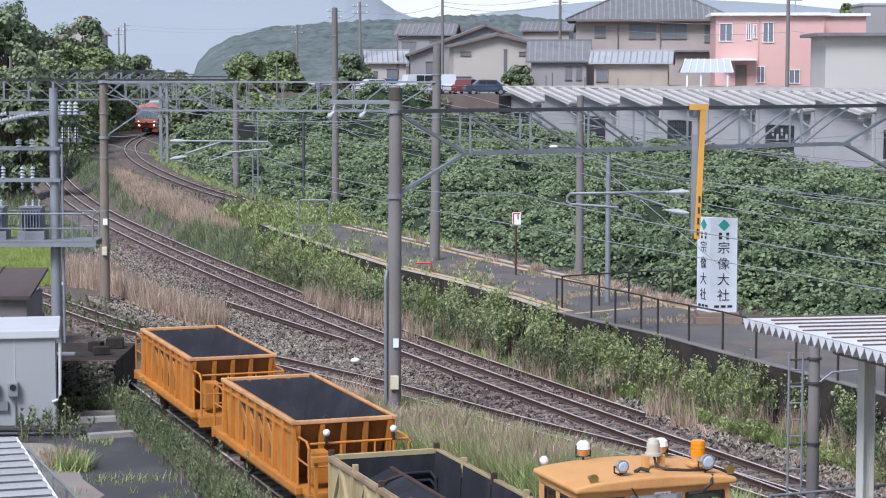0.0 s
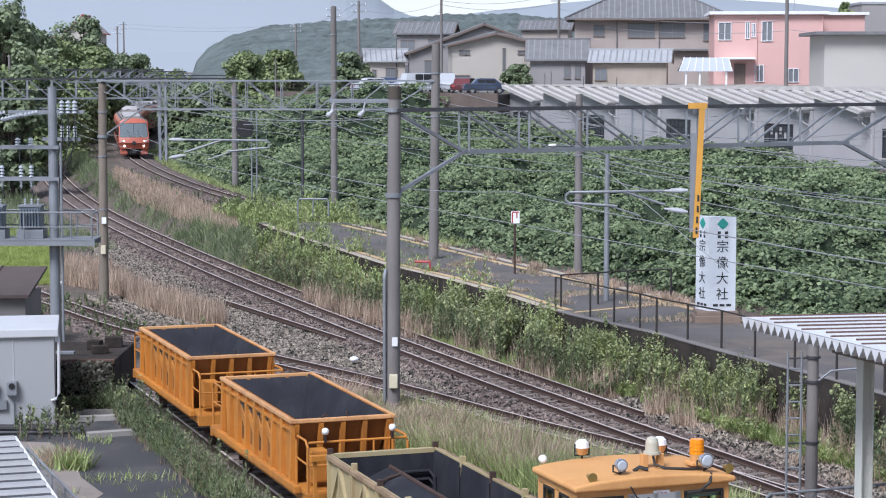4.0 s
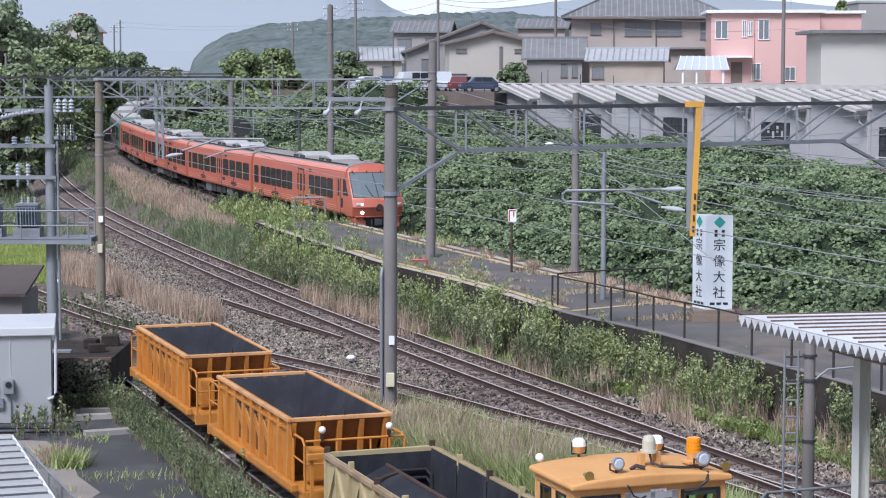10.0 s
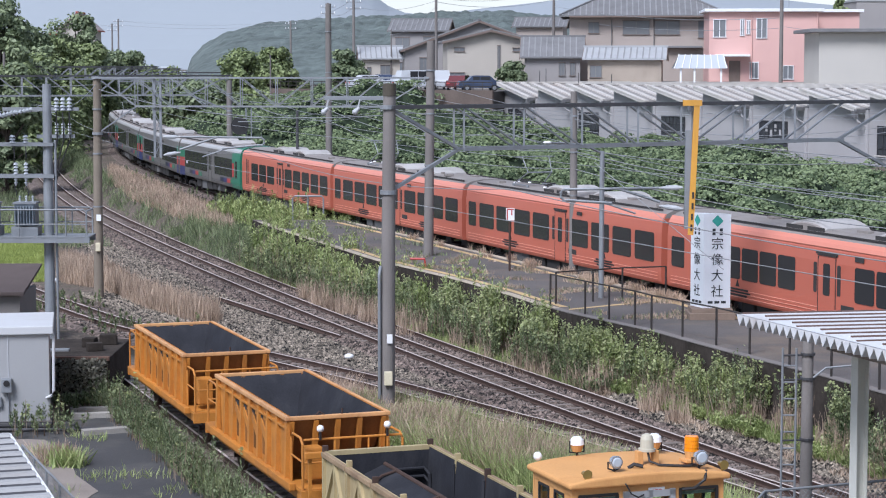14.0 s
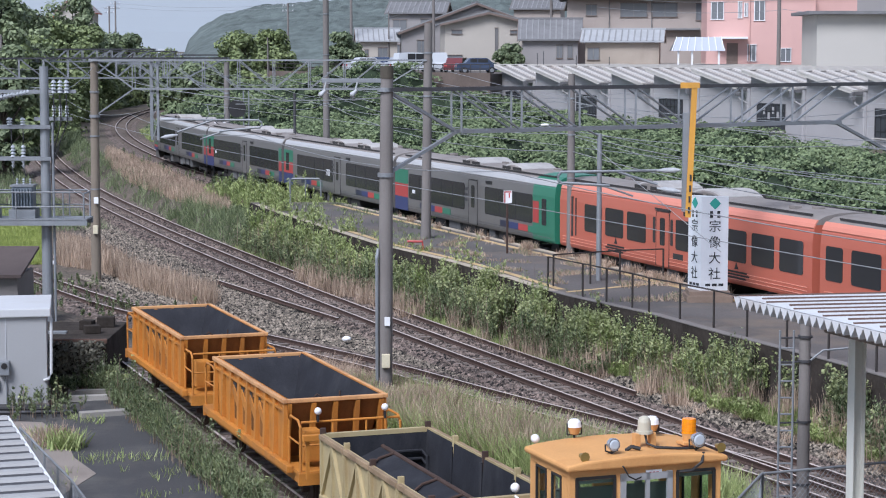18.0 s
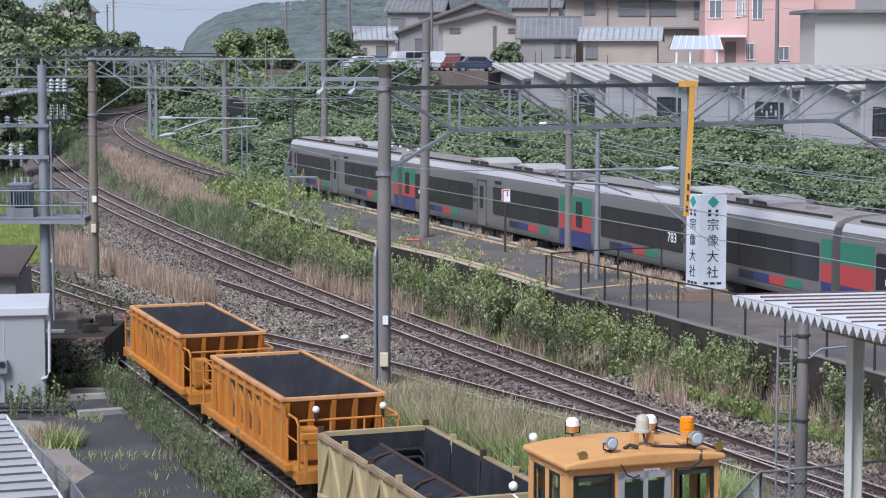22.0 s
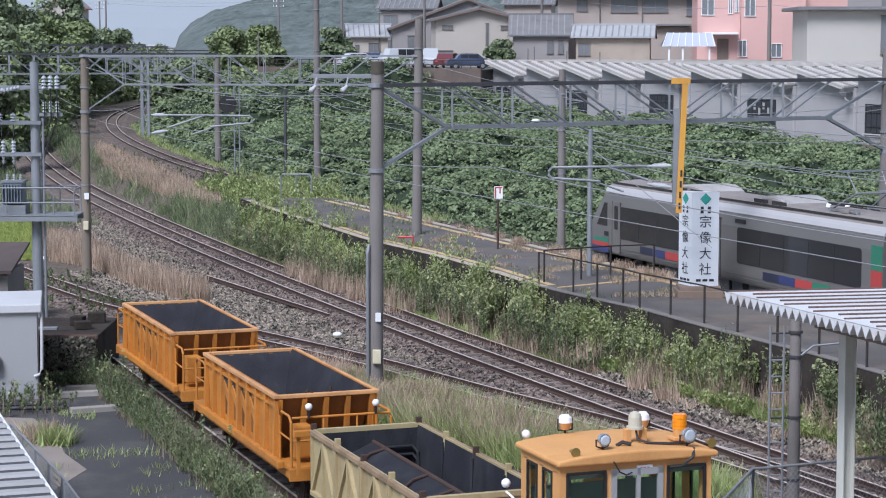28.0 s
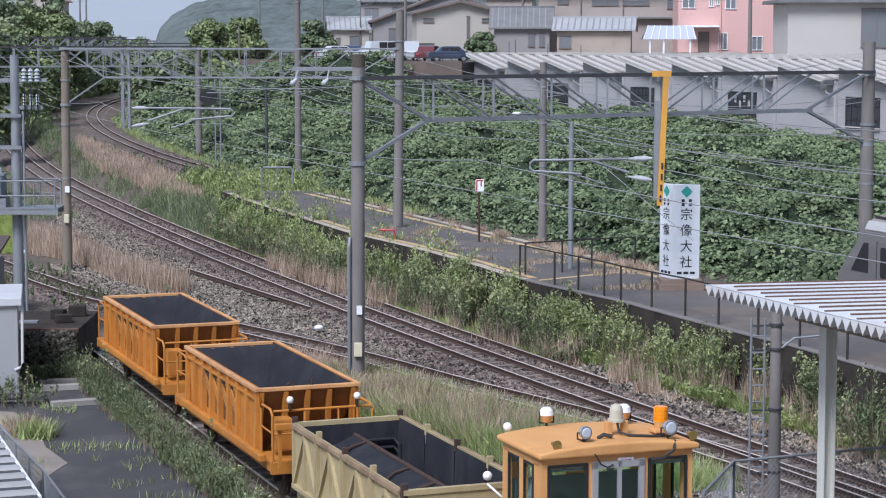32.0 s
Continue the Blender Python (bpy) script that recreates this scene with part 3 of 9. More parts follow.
def end_nose(car, color, x0, d, lamps, roof_color):
    """A raked driving cab: d is +1 where it faces +x."""
    # stations from below: height, reach of the corners, half width, extra reach in the middle
    levels = [(0.28, 1.05, 1.2, 0.16), (0.84, 1.16, 1.3, 0.2), (0.9, 1.22, 1.38, 0.24), (1.36, 1.4, 1.42, 0.3), (1.42, 1.46, 1.42, 0.32), (1.84, 1.32, 1.415, 0.34), (1.92, 1.26, 1.41, 0.34), (1.95, 1.23, 1.41, 0.34),
              (2.4, 0.86, 1.385, 0.33), (2.8, 0.5, 1.35, 0.31), (3.2, 0.14, 1.3, 0.3), (3.24, 0.1, 1.29, 0.3), (3.42, 0.02, 1.2, 0.2), (3.56, 0.0, 1.0, 0.1), (3.66, -0.02, 0.7, 0.03), (3.73, -0.04, 0.3, 0.0)]
    cols = [-1.0, -0.95, -0.92, -0.6, -0.3, -0.02, 0.02, 0.3, 0.6, 0.92, 0.95, 1.0]
    bm = bmesh.new()
    rings = [[bm.verts.new((x0 + d * (out + more * (1 - abs(c) ** 2.6)), c * half, z)) for c in cols] for z, out, half, more in levels]
    for k, (a, b) in enumerate(zip(rings, rings[1:])):
        for i in range(len(cols) - 1):
            f = bm.faces.new((a[i], a[i + 1], b[i + 1], b[i]))
            screen = 7 <= k <= 9
            f.material_index = 1 if screen and 2 <= i <= 8 and i != 5 else 2 if screen and i in (1, 5, 9) or k in (6, 10) and 1 <= i <= 9 else 3 if k == 0 and 3 <= i <= 7 else 0
    for i in (0, len(cols) - 1):
        s = -1 if i == 0 else 1
        back = [bm.verts.new((x0 - d * 0.02, s * (1.42 if 0.9 < z < 2.8 else half), z)) for z, out, half, more in levels]
        for k in range(len(levels) - 1):
            bm.faces.new((rings[k][i], rings[k + 1][i], back[k + 1], back[k]))
    bmesh.ops.recalc_face_normals(bm, faces=bm.faces)
    me = bpy.data.meshes.new("cab_shell")
    bm.to_mesh(me)
    bm.free()
    for m in (color, SCREENGLASS, UNDER, BLACK):
        me.materials.append(m)
    shell = part("cab_shell", me, None, car, "raked driving cab with a wide two-part windscreen")
    for y in (-0.3, 0.62):
        t = bmesh.new()
        pipe(t, [(x0 + d * 1.6, y, 1.96), (x0 + d * 1.36, y - 0.14, 2.24), (x0 + d * 1.08, y - 0.3, 2.6)], 0.02)
        part("wiper", t, BLACK, shell)
    for y in (-1.1, -0.3, 0.5, 1.1):
        b = bmesh.new()
        box(b, x0 + d * 0.36, y, 3.28, 0.1, 0.05, 0.07)
        part("screen_vent", b, UNDER, shell)
    e = bmesh.new()
    bar(e, (x0 + d * 1.7, 0, 1.4), (x0 + d * 1.815, 0, 1.42), 0.2, 0.17, 16)
    part("emblem", e, BLACK, shell, "round dark emblem")
    for y in (-1.02, 1.02):
        b = bmesh.new()
        box(b, x0 + d * 1.56, y, 1.58, 0.12, 0.44, 0.14, bevel=0.03)
        house_ob = part("headlight_housing", b, PALEROOF if d > 0 else UNDER, shell, "rectangular lamp recess")
        h = bmesh.new()
        bar(h, (x0 + d * 1.56, y * 0.92, 1.58), (x0 + d * 1.635, y * 0.92, 1.58), 0.06, None, 12)
        part("headlight", h, lamps, house_ob, "lit headlight" if d > 0 else "unlit lamp")
        h = bmesh.new()
        bar(h, (x0 + d * 1.45, y * 0.88, 1.12), (x0 + d * 1.53, y * 0.88, 1.12), 0.095, None, 14)
        part("headlight", h, lamps, shell, "lit lower headlight" if d > 0 else "unlit lamp")
        b = bmesh.new()
        box(b, x0 + d * 1.18, y * 0.94, 0.55, 0.2, 0.66, 0.5, bevel=0.05)
        part("skirt", b, color, shell)
    b = bmesh.new()
    box(b, x0 + d * 1.32, 0, 0.9, 0.3, 2.5, 0.06, bevel=0.02)
    part("crease", b, color, shell)
    cp = bmesh.new()
    box(cp, x0 + d * 1.2, 0, 0.6, 0.7, 0.32, 0.26, bevel=0.05)
    box(cp, x0 + d * 1.5, 0, 0.6, 0.16, 0.42, 0.36, bevel=0.05)
    pipe(cp, [(x0 + d * 1.4, -0.34, 0.75), (x0 + d * 1.45, -0.34, 0.45), (x0 + d * 1.3, -0.3, 0.35)], 0.03)
    part("coupler", cp, DARKSTEEL, shell)
    for s in (-1, 1):
        g = bmesh.new()
        pane(g, x0 - d * 1.1 - 0.33, x0 - d * 1.1 + 0.33, 1.0, 2.95, s, 0.02, 0.08, 1.432)
        cab_door = part("cab_door", g, color, car, "narrow cab door")
        g = bmesh.new()
        pane(g, x0 - d * 1.1 - 0.15, x0 - d * 1.1 + 0.15, 1.9, 2.8, s, 0.02, 0.07, 1.44)
        part("door_window", g, TGLASS, cab_door)
        e = bmesh.new()
        for dx in (-0.36, 0.36):
            box(e, x0 - d * 1.1 + dx, s * 1.426, 1.97, 0.03, 0.02, 1.95)
        part("door_seal", e, UNDER, cab_door)
        tri = bmesh.new()
        pts = [(x0 - d * 0.28, 1.98), (x0 + d * 0.62, 1.98), (x0 - d * 0.05, 2.86), (x0 - d * 0.28, 2.86)]
        v = [tri.verts.new((x, s * 1.436, z)) for x, z in pts]
        w = [tri.verts.new((x, s * 1.36, z)) for x, z in pts]
        tri.faces.new(v)
        for i in range(4):
            tri.faces.new((v[i], v[(i + 1) % 4], w[(i + 1) % 4], w[i]))
        part("quarter_window", tri, TGLASS, car)
        if d < 0:
            for z, m_, w_ in ((1.42, TGREEN, 1.3), (1.25, TRED, 1.45), (1.06, TBLUE, 1.5)):
                bm = bmesh.new()
                box(bm, x0 - d * (0.3 - w_ / 2 + 0.15) + d * w_ / 2 * 0, s * 1.432, z, w_, 0.02, 0.17 if m_ is not TBLUE else 0.22)
                part("colour_panel", bm, m_, car)
        else:
            bm = bmesh.new()
            box(bm, x0 - d * 0.52, s * 1.432, 1.55, 0.34, 0.02, 0.5)
            part("notice_plate", bm, UNDER, car)


LAMP_ON = glow("headlamp_light", (1.0, 0.84, 0.6), 2.5)
LAMP_OFF = glass("lamp_lens", (0.25, 0.25, 0.26), 0.15)
PALE = mat("pale_red_stripe", (0.72, 0.3, 0.22), 0.5, 0, 0.1, 1, 20, 0.02)
# body colours lightened: the highlight along the roof edge is painted on the cantrails
REDTOP = mat("train_red_highlight", (0.6, 0.22, 0.155), 0.35, 0, 0.06, 0.5, 20, 0.02)
GREYTOP = mat("train_grey_highlight", (0.46, 0.455, 0.45), 0.35, 0.2, 0.06, 0.5, 20, 0.02)


NAVY = mat("train_panel_navy", (0.02, 0.024, 0.05), 0.4, 0, 0.06, 0.5, 20, 0.02)
# windows of the red cars: first and last place along the car, how many, gap between two
RED_WINDOWS = {1: ((-9.6, -8.6, 1, 0.3), (-8.0, -0.75, 6, 0.12), (2.85, 7.6, 4, 0.12)), 2: ((-9.6, -8.7, 1, 0.3), (-8.25, -0.4, 4, 0.34), (1.85, 9.35, 4, 0.34)),
               3: ((-9.6, -8.6, 1, 0.3), (-8.1, -0.4, 4, 0.34), (1.95, 9.4, 4, 0.34)), 4: ((-7.5, -2.0, 3, 0.34), (0.45, 9.4, 5, 0.36))}
GREY_WINDOWS = {5: ((-7.9, -0.3), (2.2, 7.6)), 6: ((-7.1, -0.1), (2.3, 9.2)), 7: ((-8.0, -0.35), (2.1, 9.2)), 8: ((-8.0, -1.6), (1.1, 8.8))}
ROOF_UNITS = {1: (-1.1, 4.3), 2: (-1.0, 3.6), 3: (-0.7, 3.5), 4: (-2.9, 1.6), 5: (-0.9, 4.0), 6: (-0.8, 3.8), 7: (-0.9, 4.2), 8: (-3.5, 2.3)}


def make_car(kind, nose, seed, panto, green=False):
    red = kind == "red"
    color, top = (RED, REDTOP) if red else (SILVER, GREYTOP)
    label = "orange-red express train car with dark windows" if red else "brushed grey express train car with coloured panels under its dark windows"
    car = thing("train_car", label, "train car", "cars of the passing train")
    a = -HALF + (0.5 if nose < 0 else 0)
    b = HALF - (0.1 if nose > 0 else 0)
    door_at = {1: 1.2, 4: -0.6, 8: -0.6}.get(seed, 0.75)
    bm = bmesh.new()
    extrude_profile(bm, BODY_PROFILE, a, b)
    part("body_shell", bm, color, car)
    bm = bmesh.new()
    extrude_profile(bm, ROOF_PROFILE, a, b)
    part("roof", bm, TRAINROOF, car, "dusty pale grey roof")
    for s in (-1, 1):
        bm = bmesh.new()
        prof = [(s * 1.365, 3.22), (s * 1.385, 3.26), (s * 1.33, 3.38), (s * 1.24, 3.505), (s * 1.19, 3.48)]
        extrude_profile(bm, prof, a + 0.01, b - 0.01)
        part("cantrail", bm, top, car, "cantrail along the roof edge, highlight painted in")
    groove_lines(car, PALE if red else mat("grey_groove", (0.12, 0.12, 0.12), 0.6), (1.1, 1.22, 1.34) if red else (1.1, 1.2))
    underfloor(car, seed)
    for x in (-HALF + 2.9, HALF - 2.9):
        bogie(car, x)
    for s in (-1, 1):
        side_door(car, door_at, color, s, UNDER)
        if red:
            for x0, x1, n, gap in RED_WINDOWS[seed]:
                step = (x1 - x0 + gap) / n
                for k in range(n):
                    w = bmesh.new()
                    pane(w, x0 + k * step, x0 + (k + 1) * step - gap, 1.7, 2.78, s)
                    part("window", w, TGLASS, car, "dark tinted window with rounded corners")
            for dx in (-0.7, 0.72):
                w = bmesh.new()
                pane(w, door_at + dx - 0.1, door_at + dx + 0.1, 1.8, 2.75, s, 0.02, 0.05)
                part("window", w, UNDER, car, "narrow dark panel beside the door")
            for x in (-4.6, 5.0):
                for z, wd in ((1.36, 1.5), (1.26, 1.8), (1.16, 1.3)):
                    plaque(car, x, z, wd, 0.06, s, BLACK, "lettering_bar", "dark lettering bars")
                bm = bmesh.new()
                bar(bm, (x, s * 1.42, 1.53), (x, s * 1.436, 1.53), 0.15, None, 3)
                part("emblem", bm, BLACK, car, "small dark emblem")
            plaque(car, door_at + 1.25, 1.45, 0.75, 0.2, s, UNDER, "notice_plate")
            plaque(car, door_at, 3.06, 1.3, 0.07, s, UNDER, "rain_gutter")
            plaque(car, door_at + 1.9, 3.03, 0.5, 0.14, s, UNDER, "destination_display")
            if seed == 4:
                plaque(car, -8.7, 2.2, 0.16, 1.6, s, UNDER, "vent")
                plaque(car, -8.35, 2.2, 0.1, 1.5, s, UNDER, "vent")
        else:
            for x0, x1 in GREY_WINDOWS[seed]:
                w = bmesh.new()
                pane(w, x0, x1, 1.58, 2.79, s, 0.03, 0.12)
                band = part("window", w, TGLASS, car, "long dark window band")
                n = max(2, round((x1 - x0) / 1.6))
                for k in range(1, n):
                    f = bmesh.new()
                    box(f, x0 + (x1 - x0) * k / n, s * 1.435, 2.17, 0.025, 0.014, 1.1)
                    part("mullion", f, BLACK, band)
            for c in (-4.2, 6.1 if seed != 8 else 4.95):
                for dx, m_ in ((-1.56, NAVY), (-0.52, TBLUE), (0.52, TRED), (1.56, TGREEN)):
                    plaque(car, c - dx * s, 1.33, 1.04, 0.27, s, m_, "colour_panel")
            plaque(car, door_at + 1.9, 3.0, 0.7, 0.13, s, BLACK, "destination_display")
            for z in (2.55, 2.3, 2.05):
                plaque(car, door_at - s * 0.85 * -1, z, 0.3, 0.12, s, DARKSTEEL, "lettering_bar")
            if not green:
                for z0, z1, m_ in ((2.2, 2.95, TGREEN), (1.6, 2.2, TRED), (0.95, 1.6, TBLUE)):
                    w = bmesh.new()
                    box(w, HALF - 0.32, s * 1.421, (z0 + z1) / 2, 0.6, 0.02, z1 - z0)
                    part("end_panel", w, m_, car)
            if nose >= 0:
                for z0, z1, m_ in ((2.25, 2.95, TGREEN), (1.6, 2.25, TRED), (0.95, 1.6, TBLUE)):
                    w = bmesh.new()
                    box(w, -HALF + 0.97, s * 1.421, (z0 + z1) / 2, 1.9, 0.02, z1 - z0)
                    part("end_panel", w, m_, car)
            if seed in (6, 7):
                w = bmesh.new()
                pane(w, -HALF + 0.5, -HALF + 1.1, 1.75, 2.78, s, 0.02, 0.1, 1.438)
                part("window", w, TGLASS, car, "small end window")
    for x in ROOF_UNITS[seed]:
        air_unit(car, x, 2.5 if red else 2.2, h=0.44 if red else 0.4)
    for s in (-1, 1):
        bm = bmesh.new()
        box(bm, 0, s * 1.08, 3.62, CAR - 1.2, 0.05, 0.06)
        part("roof_rail", bm, UNDER, car)
    if panto:
        pantograph(car, -5.2 if red else 6.6)
    rnd = random.Random(seed + 50)
    for k in range(6):
        bm = bmesh.new()
        box(bm, rnd.uniform(a + 1, b - 1), rnd.uniform(-0.8, 0.8), 3.72, rnd.uniform(0.2, 0.6), rnd.uniform(0.15, 0.4), 0.12, bevel=0.02)
        part("roof_fitting", bm, TRAINROOF, car)
    if nose:
        end_nose(car, color, b if nose > 0 else a, nose, LAMP_ON if red and nose > 0 else LAMP_OFF, top)
    if nose >= 0:
        gangway(car, -HALF - 0.28)
    if green:
        bm = bmesh.new()
        extrude_profile(bm, [(y * 1.012, z + (0.012 if z > 2 else -0.012)) for y, z in BODY_PROFILE], HALF - 2.3, HALF + 0.02)
        cap = part("green_cab", bm, TGREEN, car, "green painted cab end")
        bm = bmesh.new()
        extrude_profile(bm, [(y * 1.012, z + 0.012) for y, z in ROOF_PROFILE], HALF - 2.3, HALF + 0.02)
        part("green_roof", bm, TGREEN, cap)
        for s in (-1, 1):
            w = bmesh.new()
            box(w, HALF - 1.95, s * 1.44, 2.1, 0.6, 0.02, 0.9)
            part("red_panel", w, TRED, cap)
            g = bmesh.new()
            pane(g, HALF - 1.3, HALF - 0.85, 1.6, 2.7, s, 0.02, 0.08, 1.45)
            part("cab_window", g, TGLASS, cap)
    return car


# heading: four red cars, then four grey cars
CARS = [make_car("red", 1, 1, False), make_car("red", 0, 2, True), make_car("red", 0, 3, True), make_car("red", 0, 4, False),
        make_car("grey", 0, 5, False, True), make_car("grey", 0, 6, False), make_car("grey", 0, 7, False), make_car("grey", -1, 8, True)]

# ---- work wagons on the siding; x along the wagon, towards the camera's end ----
WAGON_TURN = math.degrees(math.atan2(-0.943, 0.333))


def on_siding(x, y, z=-0.02):
    return pose(x, y, z, 0, 0, WAGON_TURN)


def wheels(parent, xs, r=0.38):
    for x in xs:
        bm = bmesh.new()
        for s in (-0.533, 0.533):
            bar(bm, (x, s - 0.06, r), (x, s + 0.06, r), r, None, 20)
            bar(bm, (x, s * 1.0 - 0.02, r), (x, s * 1.0 + 0.02, r), r + 0.03, None, 20)
        bar(bm, (x, -0.75, r), (x, 0.75, r), 0.07, None, 8)
        part("wheelset", bm, RUSTSHADE, parent)


# rust brown with the shade of the side openings mixed in
HATCHDARK = mat("dark_rusty_opening", (0.15, 0.07, 0.028), 0.9, 0, 0.4, 2.5, 25, 0.15, (0.04, 0.025, 0.015), 0.5, spec=0.06)
RIMORANGE = mat("worn_orange_rim", (0.55, 0.29, 0.12), 0.6, 0, 0.25, 2.0, 25, 0.1, (0.26, 0.11, 0.05), 0.6)


def hopper_wagon(m):
    w = thing("hopper_wagon", "orange steel ballast hopper wagon, empty, with railed end platforms", "wagon", "work wagons on the siding", m)
    L, W, top, sill = 3.35, 1.2, 2.42, 1.02
    bm = bmesh.new()
    for s in (-1, 1):
        box(bm, 0, s * 1.02, 0.86, 8.9, 0.16, 0.26, bevel=0.02)
    for x in (-4.4, -2.2, 0, 2.2, 4.4):
        box(bm, x, 0, 0.86, 0.18, 2.1, 0.22)
    part("chassis", bm, ORANGE, w)
    for s in (-1, 1):
        bm = bmesh.new()
        quad(bm, (-L, s * (W - 0.1), top), (L, s * (W - 0.1), top), (L, s * (W - 0.1), sill), (-L, s * (W - 0.1), sill))
        quad(bm, (-L, s * (W - 0.13), top), (-L, s * (W - 0.13), sill), (L, s * (W - 0.13), sill), (L, s * (W - 0.13), top))
        part("side_plate", bm, ORANGE, w)
        bm = bmesh.new()
        box(bm, 0, s * (W - 0.05), top - 0.045, 2 * L, 0.11, 0.09, bevel=0.02)
        part("rim_beam", bm, RIMORANGE, w)
        bm = bmesh.new()
        box(bm, 0, s * (W - 0.065), top - 0.26, 2 * L - 0.1, 0.07, 0.05)
        part("stringer", bm, ORANGE, w)
        bm = bmesh.new()
        box(bm, 0, s * (W + 0.02), sill - 0.02, 2 * L + 1.2, 0.14, 0.16, bevel=0.02)
        part("sill_beam", bm, ORANGE, w)
        n = 9
        for k in range(n):
            x = -L + 0.12 + k * (2 * L - 0.24) / (n - 1)
            bm = bmesh.new()
            v = [(x - 0.08, W - 0.098), (x + 0.08, W - 0.098), (x + 0.08, W - 0.03), (x - 0.08, W - 0.03)]
            lo = [bm.verts.new((px, s * (py + (0.04 if py > W - 0.05 else 0)), sill)) for px, py in v]
            hi = [bm.verts.new((px, s * py, top - 0.1)) for px, py in v]
            bm.faces.new(lo[::-1])
            bm.faces.new(hi)
            for i in range(4):
                bm.faces.new((lo[i], lo[(i + 1) % 4], hi[(i + 1) % 4], hi[i]))
            part("rib", bm, ORANGE, w)
            if 2 <= k < 6:
                bm = bmesh.new()
                bar(bm, (x + 0.12, s * (W - 0.075), sill + 0.92), (x + 0.68, s * (W - 0.075), sill + 0.5), 0.03, 0.2)
                part("brace", bm, ORANGE, w)
                # opening between ribs drawn as a flat plate, its shade in the colour
                bm = bmesh.new()
                box(bm, x + 0.405, s * (W - 0.095), sill + 0.58, 0.46, 0.012, 0.8)
                part("hatch", bm, RUSTSHADEORANGE if k % 2 else HATCHDARK, w, "rust-brown panel painted dark as an opening")
        bm = bmesh.new()
        for k in range(4):
            box(bm, -1.4 + k * 0.75, s * (W - 0.086), sill + 1.0, 0.36, 0.012, 0.12)
        tagged(part("lettering_bar", bm, WHITEPAINT if s > 0 else UNDER, w, "faded lettering"), kind="stuff")
    # lining: sloping floor to the middle
    bm = bmesh.new()
    zi, wi, li = 1.35, 0.62, 2.35
    a = [(-L + 0.06, -W + 0.14, top - 0.02), (L - 0.06, -W + 0.14, top - 0.02), (L - 0.06, W - 0.14, top - 0.02), (-L + 0.06, W - 0.14, top - 0.02)]
    b = [(-li, -wi, zi), (li, -wi, zi), (li, wi, zi), (-li, wi, zi)]
    va, vb = [bm.verts.new(p) for p in a], [bm.verts.new(p) for p in b]
    for i in range(4):
        bm.faces.new((va[i], va[(i + 1) % 4], vb[(i + 1) % 4], vb[i]))
    bm.faces.new(vb)
    part("hopper_lining", bm, HOPPERDARK, w, "dark worn steel lining")
    bm = bmesh.new()
    for x in (-2.2, -1.1, 0, 1.1, 2.2):
        for s in (-1, 1):
            bar(bm, (x, s * (W - 0.15), top - 0.1), (x, s * (wi + 0.02), zi + 0.05), 0.035, 0.02)
    part("lining_seam", bm, HOPPERDARK, w)
    for e in (-1, 1):
        bm = bmesh.new()
        box(bm, e * (L - 0.05), 0, top - 0.045, 0.12, 2 * W - 0.2, 0.09, bevel=0.02)
        part("rim_beam", bm, RIMORANGE, w)
        # end plate coloured darker for the shade behind the posts
        bm = bmesh.new()
        quad(bm, (e * (L - 0.05), -W + 0.14, top - 0.1), (e * (L - 0.05), W - 0.14, top - 0.1), (e * (L - 0.75), W - 0.3, sill), (e * (L - 0.75), -W + 0.3, sill))
        part("end_plate", bm, RUSTSHADEORANGE, w, "sloping end plate, darkened for the shade between its posts")
        for y in (-1.05, -0.5, 0.0, 0.5, 1.05):
            bm = bmesh.new()
            bar(bm, (e * (L - 0.06), y, top - 0.1), (e * (L - 0.3), y, sill), 0.1, 0.14)
            part("end_post", bm, ORANGE, w)
        bm = bmesh.new()
        box(bm, e * (L + 0.55), 0, sill - 0.03, 1.15, 2.3, 0.08)
        box(bm, e * (L + 1.12), 0, sill - 0.14, 0.1, 2.36, 0.26)
        part("platform_deck", bm, ORANGE, w)
        # platform railing: one bent pipe each side and a rail across
        for s in (-1, 1):
            bm = bmesh.new()
            pipe(bm, [(e * (L + 0.1), s * 1.1, sill), (e * (L + 0.1), s * 1.1, top - 0.4), (e * (L + 0.3), s * 1.12, top - 0.3), (e * (L + 0.9), s * 1.12, top - 0.3), (e * (L + 1.08), s * 1.12, top - 0.42), (e * (L + 1.08), s * 1.12, sill)], 0.028, 8)
            pipe(bm, [(e * (L + 0.1), s * 1.1, 1.62), (e * (L + 1.08), s * 1.12, 1.62)], 0.022, 8)
            part("handrail", bm, ORANGE, w)
        bm = bmesh.new()
        pipe(bm, [(e * (L + 1.08), -1.1, top - 0.32), (e * (L + 1.08), 1.1, top - 0.32)], 0.028, 8)
        pipe(bm, [(e * (L + 1.08), -1.1, 1.6), (e * (L + 1.08), 1.1, 1.6)], 0.022, 8)
        for y in (-0.4, 0.35):
            pipe(bm, [(e * (L + 1.08), y, sill), (e * (L + 1.08), y, top - 0.32)], 0.022, 8)
        part("handrail", bm, ORANGE, w)
        bm = bmesh.new()
        bar(bm, (e * (L + 0.6), -0.35, 1.5), (e * (L + 0.6), 0.25, 1.5), 0.16, None, 14)
        box(bm, e * (L + 0.5), -0.75, 1.5, 0.4, 0.4, 0.7, bevel=0.04)
        part("brake_gear", bm, ORANGE, w, "orange brake cylinder and box")
        bm = bmesh.new()
        bar(bm, (e * (L + 1.2), 0, 0.85), (e * (L + 1.5), 0, 0.85), 0.09, None, 10)
        part("coupler", bm, UNDER, w)
    bm = bmesh.new()
